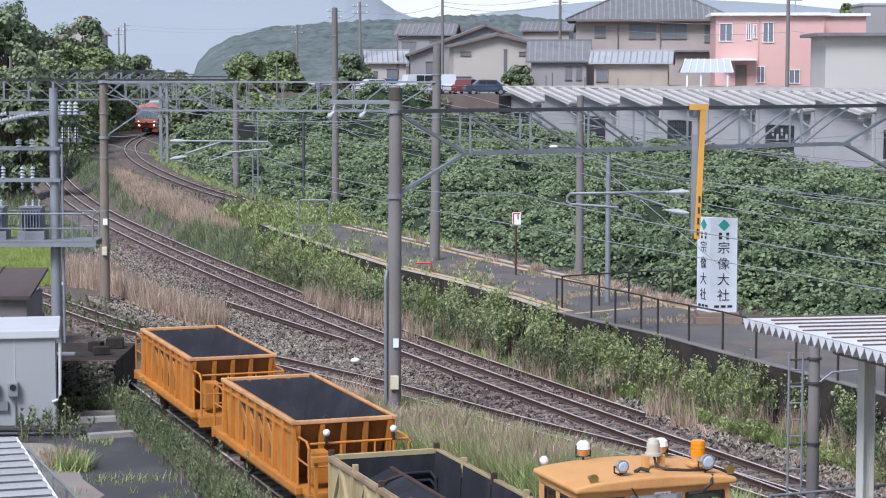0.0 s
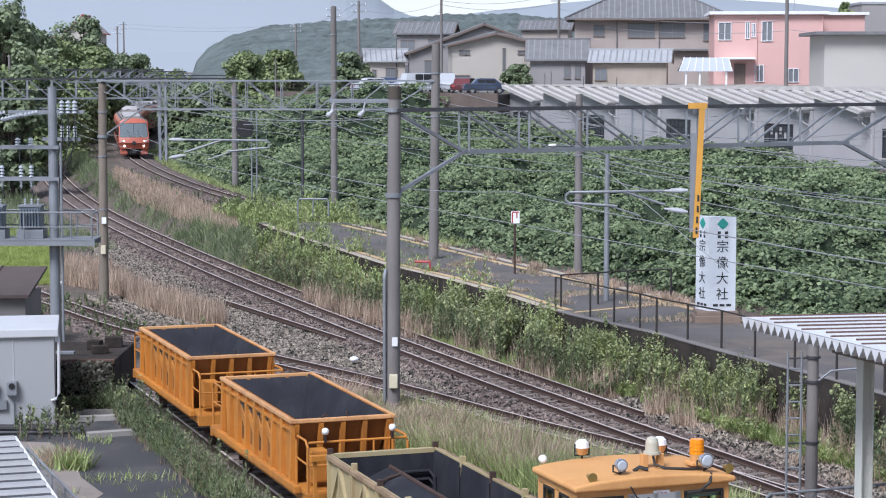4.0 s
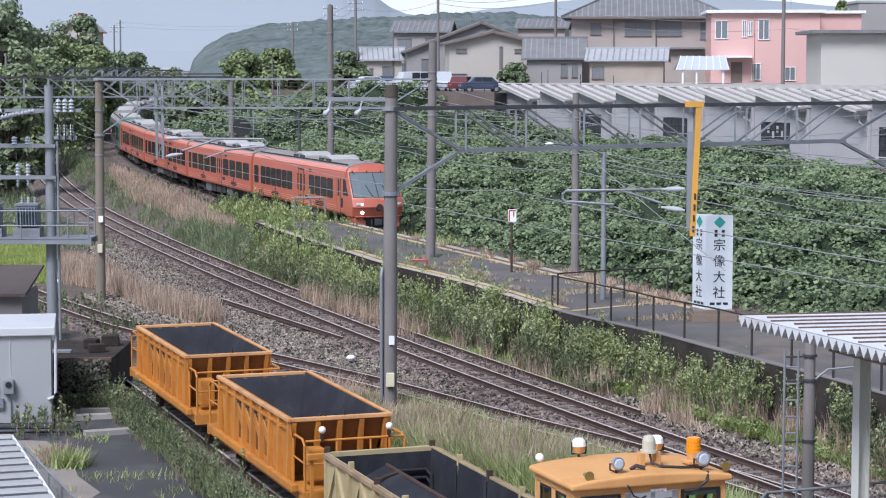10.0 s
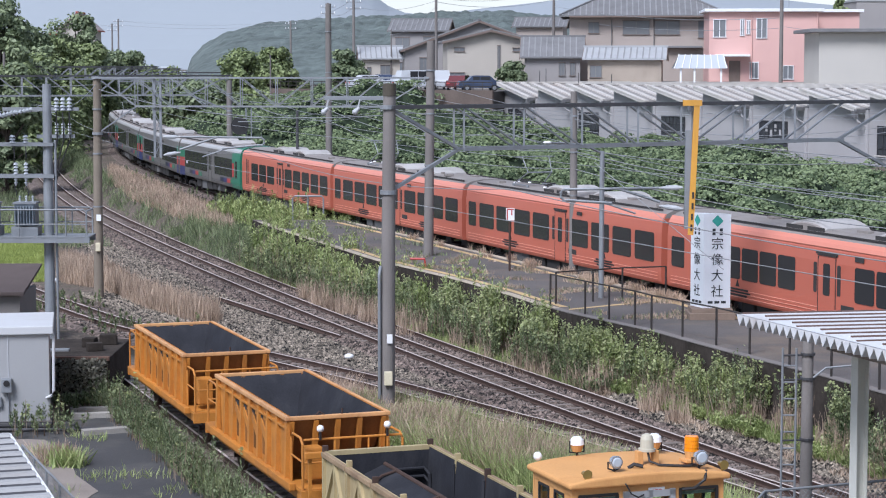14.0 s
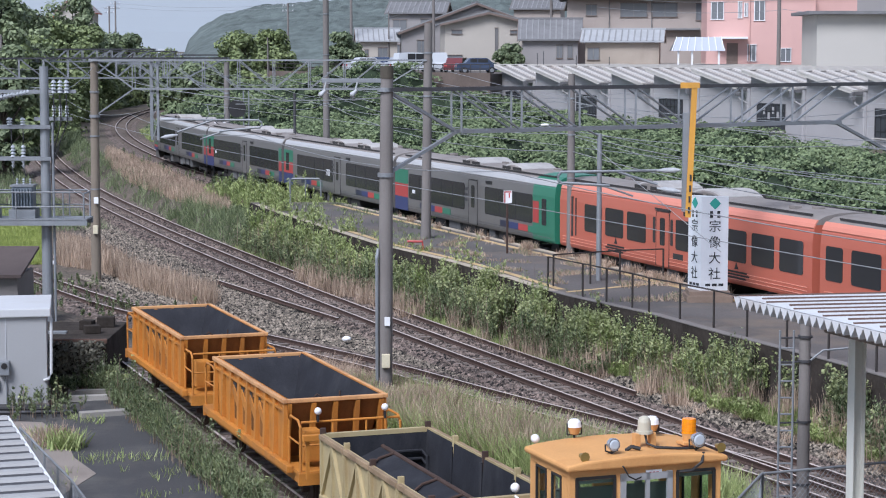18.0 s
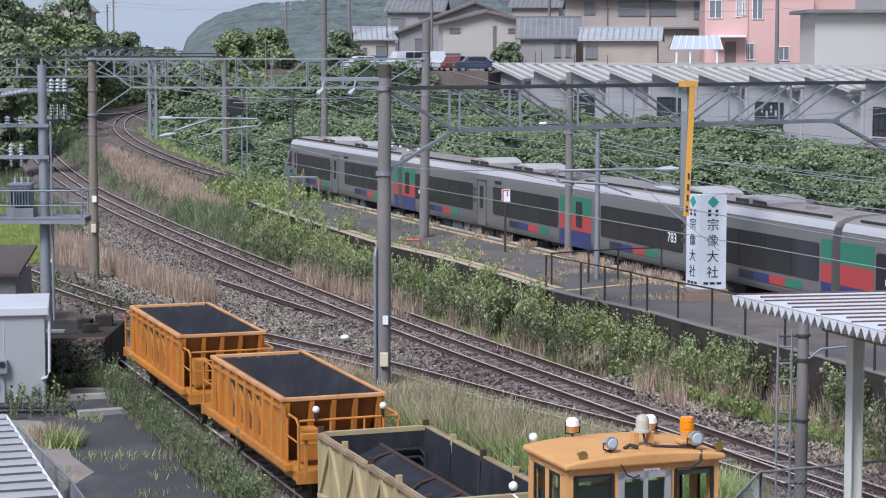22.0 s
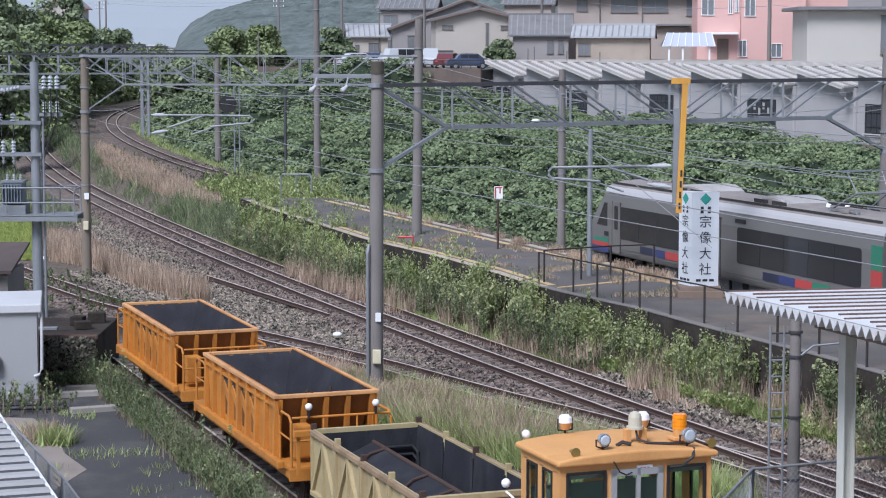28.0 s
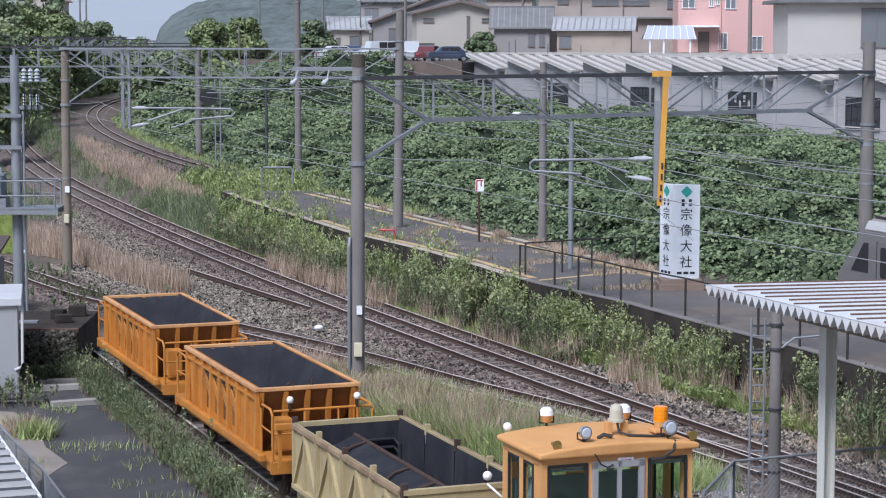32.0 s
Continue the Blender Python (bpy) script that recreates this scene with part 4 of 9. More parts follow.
    pipe(bm, [(L - 0.06, 0.1, top), (L - 0.06, 0.1, top + 0.12)], 0.02)
    pipe(bm, [(L - 0.06, -0.5, top), (L - 0.06, -0.42, top + 0.08), (L - 0.06, -0.3, top)], 0.015)
    part("lifting_eye", bm, RUSTSHADE, w)
    wheels(w, (-3.2, 3.2))
    return w


far_hopper = hopper_wagon(on_siding(-6.72, 57.05))
near_hopper = hopper_wagon(on_siding(-3.27, 47.28))


def end_lamps():
    """Rear lamps and cross rail on the near hopper's platform."""
    for y in (-0.75, 0.75):
        bm = bmesh.new()
        bar(bm, (4.5, y, 2.1), (4.5, y, 2.26), 0.03, None, 6)
        part("lamp_stalk", bm, BLACK, near_hopper)
        bm = bmesh.new()
        bmesh.ops.create_uvsphere(bm, u_segments=12, v_segments=8, radius=0.08, matrix=Matrix.Translation((4.5, y, 2.34)))
        part("lamp", bm, WHITEPAINT, near_hopper, "round white lamp", smooth=True)
    bm = bmesh.new()
    box(bm, 4.95, 0, 1.86, 0.12, 2.45, 0.14, bevel=0.02)
    for y in (-1.1, -0.3, 0.4, 1.1):
        box(bm, 4.9, y, 1.4, 0.07, 0.07, 0.9)
    part("buffer_frame", bm, ORANGE, near_hopper)


end_lamps()


RIMWORN = mat("worn_rusty_rim", (0.27, 0.19, 0.11), 0.75, 0, 0.35, 2.0, 25, 0.15, (0.1, 0.05, 0.03), 0.6)


def low_wagon(m):
    w = thing("low_sided_wagon", "weathered yellow low-sided wagon with a dark steel lining", "wagon", "work wagons on the siding", m)
    L, W, top, sill = 3.3, 1.14, 2.3, 0.98
    bm = bmesh.new()
    box(bm, 0, 0, 0.84, 2 * L + 0.3, 2.1, 0.24, bevel=0.02)
    part("chassis", bm, YELLOW, w)
    for s in (-1, 1):
        n = 4
        for k in range(n):
            x0, x1 = -L + k * 2 * L / n, -L + (k + 1) * 2 * L / n
            bm = bmesh.new()
            box(bm, (x0 + x1) / 2, s * (W - 0.02), (top + sill) / 2, x1 - x0 - 0.05, 0.04, top - sill)
            panel = part("drop_side", bm, YELLOW, w, "yellow hinged side panel")
            bm = bmesh.new()
            box(bm, (x0 + x1) / 2, s * (W + 0.03), top - 0.05, x1 - x0 - 0.05, 0.1, 0.1, bevel=0.015)
            part("top_rail", bm, RIMWORN, panel)
            bm = bmesh.new()
            box(bm, (x0 + x1) / 2, s * (W + 0.03), sill + 0.05, x1 - x0 - 0.05, 0.1, 0.1, bevel=0.015)
            part("bottom_rail", bm, YELLOW, panel)
            mid = (x0 + x1) / 2
            for xa, xb in ((x0 + 0.08, mid - 0.05), (mid + 0.05, x1 - 0.08)):
                bm = bmesh.new()
                lo = xa if xb < mid else xb
                bar(bm, (lo, s * (W + 0.03), sill + 0.1), (mid, s * (W + 0.03), top - 0.1), 0.07, 0.07)
                part("brace", bm, YELLOW, panel)
            for x in (x0 + 0.06, mid, x1 - 0.06):
                bm = bmesh.new()
                box(bm, x, s * (W + 0.025), (top + sill) / 2, 0.07, 0.07, top - sill - 0.1)
                part("upright", bm, YELLOW, panel)
        for k in range(n + 1):
            bm = bmesh.new()
            box(bm, -L + k * 2 * L / n, s * (W - 0.02), (top + sill) / 2 + 0.06, 0.07, 0.12, top - sill + 0.12, bevel=0.015)
            part("stake", bm, RUSTSHADE if k % 2 == 0 else YELLOW, w, "rusty stake")
        bm = bmesh.new()
        quad(bm, (-L, s * (W - 0.06), top - 0.03), (L, s * (W - 0.06), top - 0.03), (L, s * (W - 0.14), sill + 0.15), (-L, s * (W - 0.14), sill + 0.15))
        part("lining", bm, HOPPERDARK, w)
    for e in (-1, 1):
        bm = bmesh.new()
        box(bm, e * L, 0, (top + sill) / 2, 0.06, 2 * W, top - sill)
        box(bm, e * L, 0, top - 0.04, 0.12, 2 * W, 0.09)
        part("end_wall", bm, YELLOW, w)
        bm = bmesh.new()
        box(bm, e * (L - 0.045), 0, (top + sill) / 2, 0.02, 2 * W - 0.15, top - sill - 0.12)
        part("lining", bm, HOPPERDARK, w)
    bm = bmesh.new()
    quad(bm, (-L + 0.05, -W + 0.14, 1.5), (L - 0.05, -W + 0.14, 1.5), (L - 0.05, 0.12, 1.98), (-L + 0.05, 0.12, 1.98))
    quad(bm, (-L + 0.05, 0.12, 1.98), (L - 0.05, 0.12, 1.98), (L - 0.05, W - 0.14, sill + 0.15), (-L + 0.05, W - 0.14, sill + 0.15))
    part("saddle_floor", bm, HOPPERDARK, w, "dark saddle-shaped floor")
    bm = bmesh.new()
    bar(bm, (-L + 0.08, 0.12, 1.98), (L - 0.08, 0.12, 1.98), 0.045, None, 10)
    part("ridge_pipe", bm, RUSTSHADE, w, "rusty ridge pipe")
    for z in (1.85, 1.68):
        bm = bmesh.new()
        pipe(bm, [(-L + 0.12, 0.3, z), (-L + 0.12, W - 0.2, z), (-L + 0.3, W - 0.14, z - 0.1), (-L + 0.35, W - 0.14, z - 0.5)], 0.035, 8)
        part("inner_pipe", bm, HOPPERDARK, w)
    for x in (-2.4, 0.2, 1.6):
        bm = bmesh.new()
        pipe(bm, [(x, 0.12, 2.0), (x - 0.05, -0.2, 1.9), (x + 0.12, -0.5, 1.76)], 0.03)
        part("plate_strap", bm, RUSTSHADE, w)
    for x in (-1.65, 0, 1.65):
        bm = bmesh.new()
        pipe(bm, [(x, W - 0.1, top - 0.1), (x, W - 0.12, sill + 0.3)], 0.04)
        part("wall_stiffener", bm, HOPPERDARK, w)
    bm = bmesh.new()
    for k in range(3):
        box(bm, 0.15 + 0.16 * k, W + 0.075, 1.75, 0.1, 0.012, 0.22)
    tagged(part("lettering_bar", bm, TRED, w, "faded red lettering"), kind="stuff")
    wheels(w, (-2.2, 2.2))
    return w


low_wagon(on_siding(-0.09, 37.7))


def motor_car(m):
    c = thing("motor_car", "orange railway work car with rooftop lamps and an aluminium cab door", "work car", "", m)
    W, x0, x1, z0, z1 = 1.24, -1.0, 0.52, 1.05, 3.93
    bm = bmesh.new()
    box(bm, 0, 0, 0.8, 7.0, 2.3, 0.4, bevel=0.03)
    part("chassis", bm, CABORANGE, c)
    # cab walls with openings: posts and bands
    def wall_piece(name, *b):
        bm = bmesh.new()
        box(bm, *b)
        part(name, bm, CABORANGE, c)

    for x, zl, ys in ((x1 - 0.03, 2.25, ((-W + 0.05, 0.1), (-0.46, 0.08), (0.46, 0.08), (W - 0.05, 0.1))), (x0 + 0.03, 2.3, ((-W + 0.15, 0.3), (0, 0.4), (W - 0.15, 0.3)))):
        wall_piece("end_panel", x, 0, (z0 + zl) / 2, 0.06, 2 * W, zl - z0)
        wall_piece("header_panel", x, 0, (3.69 + z1) / 2, 0.06, 2 * W, z1 - 3.69)
        for y, wd in ys:
            wall_piece("window_post", x, y, (zl + 3.69) / 2, 0.06, wd, 3.69 - zl)
    for s in (-1, 1):
        wall_piece("side_panel", (x0 + x1) / 2, s * (W - 0.03), (z0 + 2.2) / 2, x1 - x0 - 0.13, 0.06, 2.2 - z0)
        wall_piece("header_panel", (x0 + x1) / 2, s * (W - 0.03), (3.72 + z1) / 2, x1 - x0 - 0.13, 0.06, z1 - 3.72)
        for x, wd in ((x0 + 0.16, 0.18), (-0.24, 0.2), (x1 - 0.18, 0.22)):
            wall_piece("window_post", x, s * (W - 0.03), 2.96, wd, 0.06, 1.56)
        for xa, xb in ((x0 + 0.25, -0.34), (-0.14, x1 - 0.29)):
            g = bmesh.new()
            box(g, (xa + xb) / 2, s * (W - 0.03), 2.97, xb - xa, 0.012, 1.5)
            part("side_window", g, CABGLASS, c).visible_shadow = False
            f = bmesh.new()
            for xx in (xa + 0.015, xb - 0.015):
                box(f, xx, s * (W + 0.002), 2.96, 0.035, 0.03, 1.5)
            for zz in (2.21, 3.7):
                box(f, (xa + xb) / 2, s * (W + 0.002), zz, xb - xa, 0.03, 0.035)
            part("window_gasket", f, BLACK, c)
        h = bmesh.new()
        pipe(h, [(x0 + 0.2, s * W, 1.7), (x0 + 0.2, s * (W + 0.09), 1.75), (x0 + 0.2, s * (W + 0.09), 2.55), (x0 + 0.2, s * W, 2.62)], 0.022, 8)
        part("grab_rail", h, CABORANGE, c)
    for ya, yb in ((-W + 0.1, -0.5), (0.5, W - 0.1)):
        g = bmesh.new()
        box(g, x1 - 0.02, (ya + yb) / 2, 2.99, 0.012, yb - ya, 1.46)
        win = part("front_window", g, CABGLASS, c)
        win.visible_shadow = False
        f = bmesh.new()
        for yy in (ya + 0.015, yb - 0.015):
            box(f, x1 + 0.004, yy, 2.99, 0.03, 0.045, 1.46)
        for zz in (2.26, 3.72):
            box(f, x1 + 0.004, (ya + yb) / 2, zz, 0.03, yb - ya, 0.045)
        part("window_gasket", f, BLACK, win)
        wp = bmesh.new()
        bar(wp, (x1 + 0.03, yb - 0.15, 2.95), (x1 + 0.03, yb - 0.32, 2.55), 0.02)
        part("wiper", wp, BLACK, win)
    d = bmesh.new()
    for y in (-0.38, 0.38):
        box(d, x1 + 0.01, y, 2.8, 0.05, 0.09, 1.9)
    box(d, x1 + 0.01, 0.02, 2.8, 0.05, 0.06, 1.9)
    box(d, x1 + 0.01, 0, 3.69, 0.05, 0.85, 0.1)
    door = part("cab_door", d, mat("aluminium_frame", (0.5, 0.52, 0.54), 0.4, 0.6, 0.1, 2, 30, 0.03), c, "sliding aluminium-framed door")
    for y in (-0.18, 0.19):
        g = bmesh.new()
        box(g, x1, y, 2.96, 0.012, 0.3, 1.5)
        part("door_pane", g, CABGLASS, door).visible_shadow = False
    # inside: pale green lining, console, seat back
    lining = mat("pale_green_lining", (0.17, 0.215, 0.205), 0.7, 0, 0.1)
    for b in ((-0.24, 0, 1.12, 1.35, 2.3, 0.04), (x0 + 0.1, 0, 1.7, 0.03, 2.28, 1.15), (x1 - 0.1, 0, 1.68, 0.03, 2.28, 1.1), (-0.24, -W + 0.1, 1.65, 1.3, 0.03, 1.05), (-0.24, W - 0.1, 1.65, 1.3, 0.03, 1.05), (-0.24, 0, 3.8, 1.35, 2.3, 0.03)):
        bm = bmesh.new()
        box(bm, *b)
        part("cab_lining", bm, lining, c)
    for b in ((x0 + 0.08, 0, 2.3, 0.03, 2.34, 1.9), (x0 + 0.08, 0, 3.62, 0.03, 2.34, 0.2), (x0 + 0.08, -0.5, 3.4, 0.03, 0.12, 0.5), (x0 + 0.08, 0.55, 3.4, 0.03, 0.12, 0.5), (x1 - 0.09, 0, 3.72, 0.03, 2.3, 0.2)):
        bm = bmesh.new()
        box(bm, *b)
        part("cab_lining", bm, lining, c)
    bm = bmesh.new()
    box(bm, 0.15, -0.7, 1.9, 0.4, 0.7, 0.8, bevel=0.04)
    box(bm, -0.6, 0.5, 1.9, 0.5, 0.5, 1.0, bevel=0.06)
    part("cab_console", bm, mat("grey_green_console", (0.12, 0.16, 0.14), 0.7), c)
    # roof: shallow camber with a rim
    bm = bmesh.new()
    cols = 12
    prof = [(-W - 0.08 + k * (2 * W + 0.16) / cols, z1 + 0.1 * math.cos((k / cols - 0.5) * math.pi) ** 0.7 if 0 < k < cols else z1) for k in range(cols + 1)]
    prof += [(W + 0.08, z1 - 0.09), (-W - 0.08, z1 - 0.09)]
    extrude_profile(bm, prof, x0 - 0.08, x1 + 0.1)
    bmesh.ops.recalc_face_normals(bm, faces=bm.faces)
    hard = [e for e in bm.edges if len(e.link_faces) == 2 and e.calc_face_angle() > 0.7]
    bmesh.ops.bevel(bm, geom=hard, offset=0.04, segments=3, affect="EDGES", profile=0.5)
    part("roof", bm, CABORANGE, c, "faded orange cambered roof")
    CHROME = mat("dull_chrome", (0.55, 0.57, 0.6), 0.25, 0.8, 0.1, 3, 20, 0.02)
    LENS = glass("pale_lens", (0.42, 0.46, 0.5), 0.05)

    def headlamp(x, y, z, r):
        b = bmesh.new()
        bar(b, (x - 0.05, y, z - 0.26), (x - 0.05, y, z - 0.06), 0.018, None, 6)
        pipe(b, [(x - 0.05, y - r, z), (x - 0.05, y - r, z - r), (x - 0.05, y, z - r - 0.04), (x - 0.05, y + r, z - r), (x - 0.05, y + r, z)], 0.014, 6)
        stand = part("lamp_bracket", b, BLACK, c, "black lamp bracket")
        b = bmesh.new()
        for u0, u1, r0, r1 in ((-0.14, -0.1, 0.3, 0.62), (-0.1, -0.04, 0.62, 0.9), (-0.04, 0.03, 0.9, 1.0), (0.03, 0.055, 1.0, 0.94)):
            bar(b, (x + u0, y, z), (x + u1, y, z), r * r0, r * r1, 18)
        bowl = part("headlight", b, CHROME, stand, "chrome headlight bowl")
        b = bmesh.new()
        bar(b, (x + 0.05, y, z), (x + 0.07, y, z), r * 0.84, r * 0.6, 18)
        bowl["label"] = "chrome headlight bowl with a clear lens"
        part("lens", b, LENS, stand)

    headlamp(x1 - 0.14, -0.48, z1 + 0.24, 0.1)
    headlamp(x1 - 0.06, 0.88, z1 + 0.24, 0.115)
    for x, y in ((x0 - 0.02, -0.5), (x0 + 0.16, 0.74)):
        b = bmesh.new()
        bar(b, (x, y, z1 + 0.02), (x, y, z1 + 0.14), 0.02, None, 6)
        for s in (-1, 1):
            bar(b, (x, y + s * 0.12, z1 + 0.14), (x, y + s * 0.12, z1 + 0.32), 0.012, None, 6)
        bar(b, (x, y - 0.12, z1 + 0.14), (x, y + 0.12, z1 + 0.14), 0.012, None, 6)
        stand = part("lamp_bracket", b, BLACK, c)
        b = bmesh.new()
        bar(b, (x, y, z1 + 0.15), (x, y, z1 + 0.26), 0.07, 0.11, 14)
        part("work_lamp", b, CABORANGE, stand, "orange work lamp body")
        b = bmesh.new()
        bar(b, (x, y, z1 + 0.26), (x, y, z1 + 0.34), 0.115, 0.1, 14)
        bar(b, (x, y, z1 + 0.34), (x, y, z1 + 0.38), 0.1, 0.06, 14)
        part("shade", b, WHITEPAINT, stand, "white lamp cowl")
    for y in (0.07, 0.33):
        b = bmesh.new()
        box(b, 0.02, y, z1 + 0.2, 0.12, 0.09, 0.22, bevel=0.01)
        part("siren_bracket", b, CABORANGE, c)
    b = bmesh.new()
    for u0, u1, r0, r1 in ((0.3, 0.34, 0.13, 0.13), (0.34, 0.48, 0.105, 0.1), (0.48, 0.54, 0.1, 0.08), (0.54, 0.565, 0.08, 0.03)):
        bar(b, (0.02, 0.2, z1 + u0), (0.02, 0.2, z1 + u1), r0, r1, 18)
    part("siren", b, mat("yellowed_plastic", (0.46, 0.43, 0.34), 0.35, 0, 0.12), c, "yellowed domed siren")
    b = bmesh.new()
    box(b, 0.04, 0.94, z1 + 0.12, 0.26, 0.3, 0.05, bevel=0.01)
    bar(b, (0.04, 0.94, z1 + 0.14), (0.04, 0.94, z1 + 0.26), 0.09, 0.11, 14)
    o = part("beacon_base", b, CABORANGE, c)
    b = bmesh.new()
    for k in range(4):
        bar(b, (0.04, 0.94, z1 + 0.26 + 0.055 * k), (0.04, 0.94, z1 + 0.305 + 0.055 * k), 0.112, 0.108, 16)
        bar(b, (0.04, 0.94, z1 + 0.3 + 0.055 * k), (0.04, 0.94, z1 + 0.32 + 0.055 * k), 0.1, None, 16)
    part("beacon", b, mat("amber_plastic", (0.8, 0.26, 0.0), 0.25, 0, 0.25, 8, 40, 0), o, "ribbed amber beacon")
    for y in (-1.0, 1.24):
        b = bmesh.new()
        bar(b, (x1 - 0.06, y, z1 - 0.02), (x1 - 0.06, y, z1 + 0.1), 0.02, None, 6)
        bar(b, (x1 - 0.14, y, z1 + 0.11), (x1 - 0.02, y, z1 + 0.11), 0.035, 0.05, 12)
        bar(b, (x1 - 0.02, y, z1 + 0.11), (x1 + 0.02, y, z1 + 0.11), 0.05, 0.075, 14)
        part("horn", b, mat("brass", (0.35, 0.25, 0.08), 0.4, 0.7, 0.2), c, "small brass horn")
    for pts, r in (([(0.02, 0.2, z1 + 0.36), (0.12, 0.2, z1 + 0.16), (0.25, 0.3, z1 + 0.12), (0.36, 0.6, z1 + 0.11), (0.4, 0.85, z1 + 0.1)], 0.02), ([(x1 - 0.12, -0.48, z1 + 0.06), (x1 + 0.12, -0.42, z1 - 0.06), (x1 + 0.13, -0.34, z1 - 0.2), (x1 + 0.07, -0.2, z1 - 0.27), (x1 + 0.05, -0.1, z1 - 0.24)], 0.012),
                   ([(x1 + 0.05, 0.92, z1 + 0.06), (x1 + 0.15, 0.85, z1 - 0.06), (x1 + 0.12, 0.7, z1 - 0.18), (x1 + 0.06, 0.52, z1 - 0.2)], 0.024), ([(x1 - 0.3, -0.2, z1 + 0.1), (x1 - 0.26, -0.12, z1 + 0.16), (x1 - 0.2, 0.0, z1 + 0.13)], 0.03)):
        b = bmesh.new()
        pipe(b, pts, r)
        part("cable", b, BLACK, c, "black cable")
    b = bmesh.new()
    box(b, x1 + 0.012, 0.12, z1 - 0.2, 0.012, 0.26, 0.1)
    o = part("plate", b, WHITEPAINT, c, "small white plate with lettering")
    b = bmesh.new()
    for k in range(3):
        box(b, x1 + 0.021, 0.06 + 0.06 * k, z1 - 0.2, 0.006, 0.04, 0.04)
    tagged(part("lettering_bar", b, TRED, o), kind="stuff")
    b = bmesh.new()
    bmesh.ops.create_uvsphere(b, u_segments=12, v_segments=8, radius=0.07, matrix=Matrix.Translation((x0 - 0.1, -W + 0.12, z1 + 0.1)))
    part("mirror_ball", b, WHITEPAINT, c, "round white lamp", smooth=True)
    b = bmesh.new()
    bmesh.ops.create_uvsphere(b, u_segments=12, v_segments=8, radius=0.075, matrix=Matrix.Translation((x0 - 0.25, -W - 0.15, 3.25)))
    bar(b, (x0 - 0.25, -W - 0.15, 3.12), (x0 - 0.02, -W, 2.95), 0.02, None, 6)
    part("side_lamp", b, WHITEPAINT, c, "round white lamp", smooth=True)
    wheels(c, (-2.2, 2.2))
    return c


CABGLASS = clear_glass("cab_glass", (0.78, 0.88, 0.84))
motor_car(on_siding(2.98, 30.3))

# ---- hut, yard surface and steelwork at the yard's edge ----
YARDTAR = mat("yard_asphalt", (0.048, 0.048, 0.05), 0.85, 0, 0.3, 0.5, 30, 0.3, (0.16, 0.15, 0.13), 0.45)
PALECONC = mat("pale_concrete", (0.17, 0.16, 0.145), 0.9, 0, 0.25, 0.6, 25, 0.25, (0.14, 0.13, 0.1), 0.5)
HUTGREY = mat("hut_cladding", (0.33, 0.335, 0.34), 0.6, 0, 0.06, 0.5, 20, 0.03, (0.4, 0.38, 0.36), 0.25)
BROWNROOF = mat("brown_roof_felt", (0.085, 0.065, 0.06), 0.85, 0, 0.25, 1, 20, 0.2)


def slab(name, pts, z, material, label):
    bm = bmesh.new()
    top = [bm.verts.new((x, y, z)) for x, y in pts]
    low = [bm.verts.new((x, y, z - 0.5)) for x, y in pts]
    bm.faces.new(top)
    n = len(pts)
    for i in range(n):
        bm.faces.new((top[i], low[i], low[(i + 1) % n], top[(i + 1) % n]))
    solid(name, bm, material, label, "paving", kind="structure")


slab("yard_paving", [(-9.2, 59.5), (-7.6, 56.0), (-5.1, 49.5), (-3.0, 43), (0.5, 33), (1.5, 28), (-14, 28), (-14, 56)], -0.26, YARDTAR, "dark cracked asphalt of the yard")
slab("pale_patch", [(-13.6, 56.0), (-10.8, 55.4), (-9.7, 53.0), (-9.1, 50.6), (-8.2, 48.6), (-8.6, 46.2), (-9.6, 44.0), (-13.6, 43.0)], -0.25, mat("worn_patch", (0.22, 0.19, 0.165), 0.9, 0, 0.3, 0.6, 25, 0.25, (0.12, 0.1, 0.08), 0.5), "pale worn concrete patch in the yard")


TROUGH = mat("trough_concrete", (0.3, 0.285, 0.26), 0.9, 0, 0.3, 0.8, 25, 0.25, (0.14, 0.13, 0.1), 0.5)


def concrete_beam(x0, y0, x1, y1, w, z=-0.2):
    bm = bmesh.new()
    bar(bm, (x0, y0, z), (x1, y1, z), w, 0.16)
    solid("cable_trough", bm, TROUGH, "pale concrete cable trough lying in the yard", "trough", "concrete troughs")


for q in ((-10.9, 59.9, -8.9, 60.3, 0.3), (-10.7, 58.9, -8.6, 59.4, 0.3), (-9.9, 56.2, -7.6, 57.2, 0.35), (-10.6, 64.8, -8.4, 66.2, 0.3)):
    concrete_beam(*q)


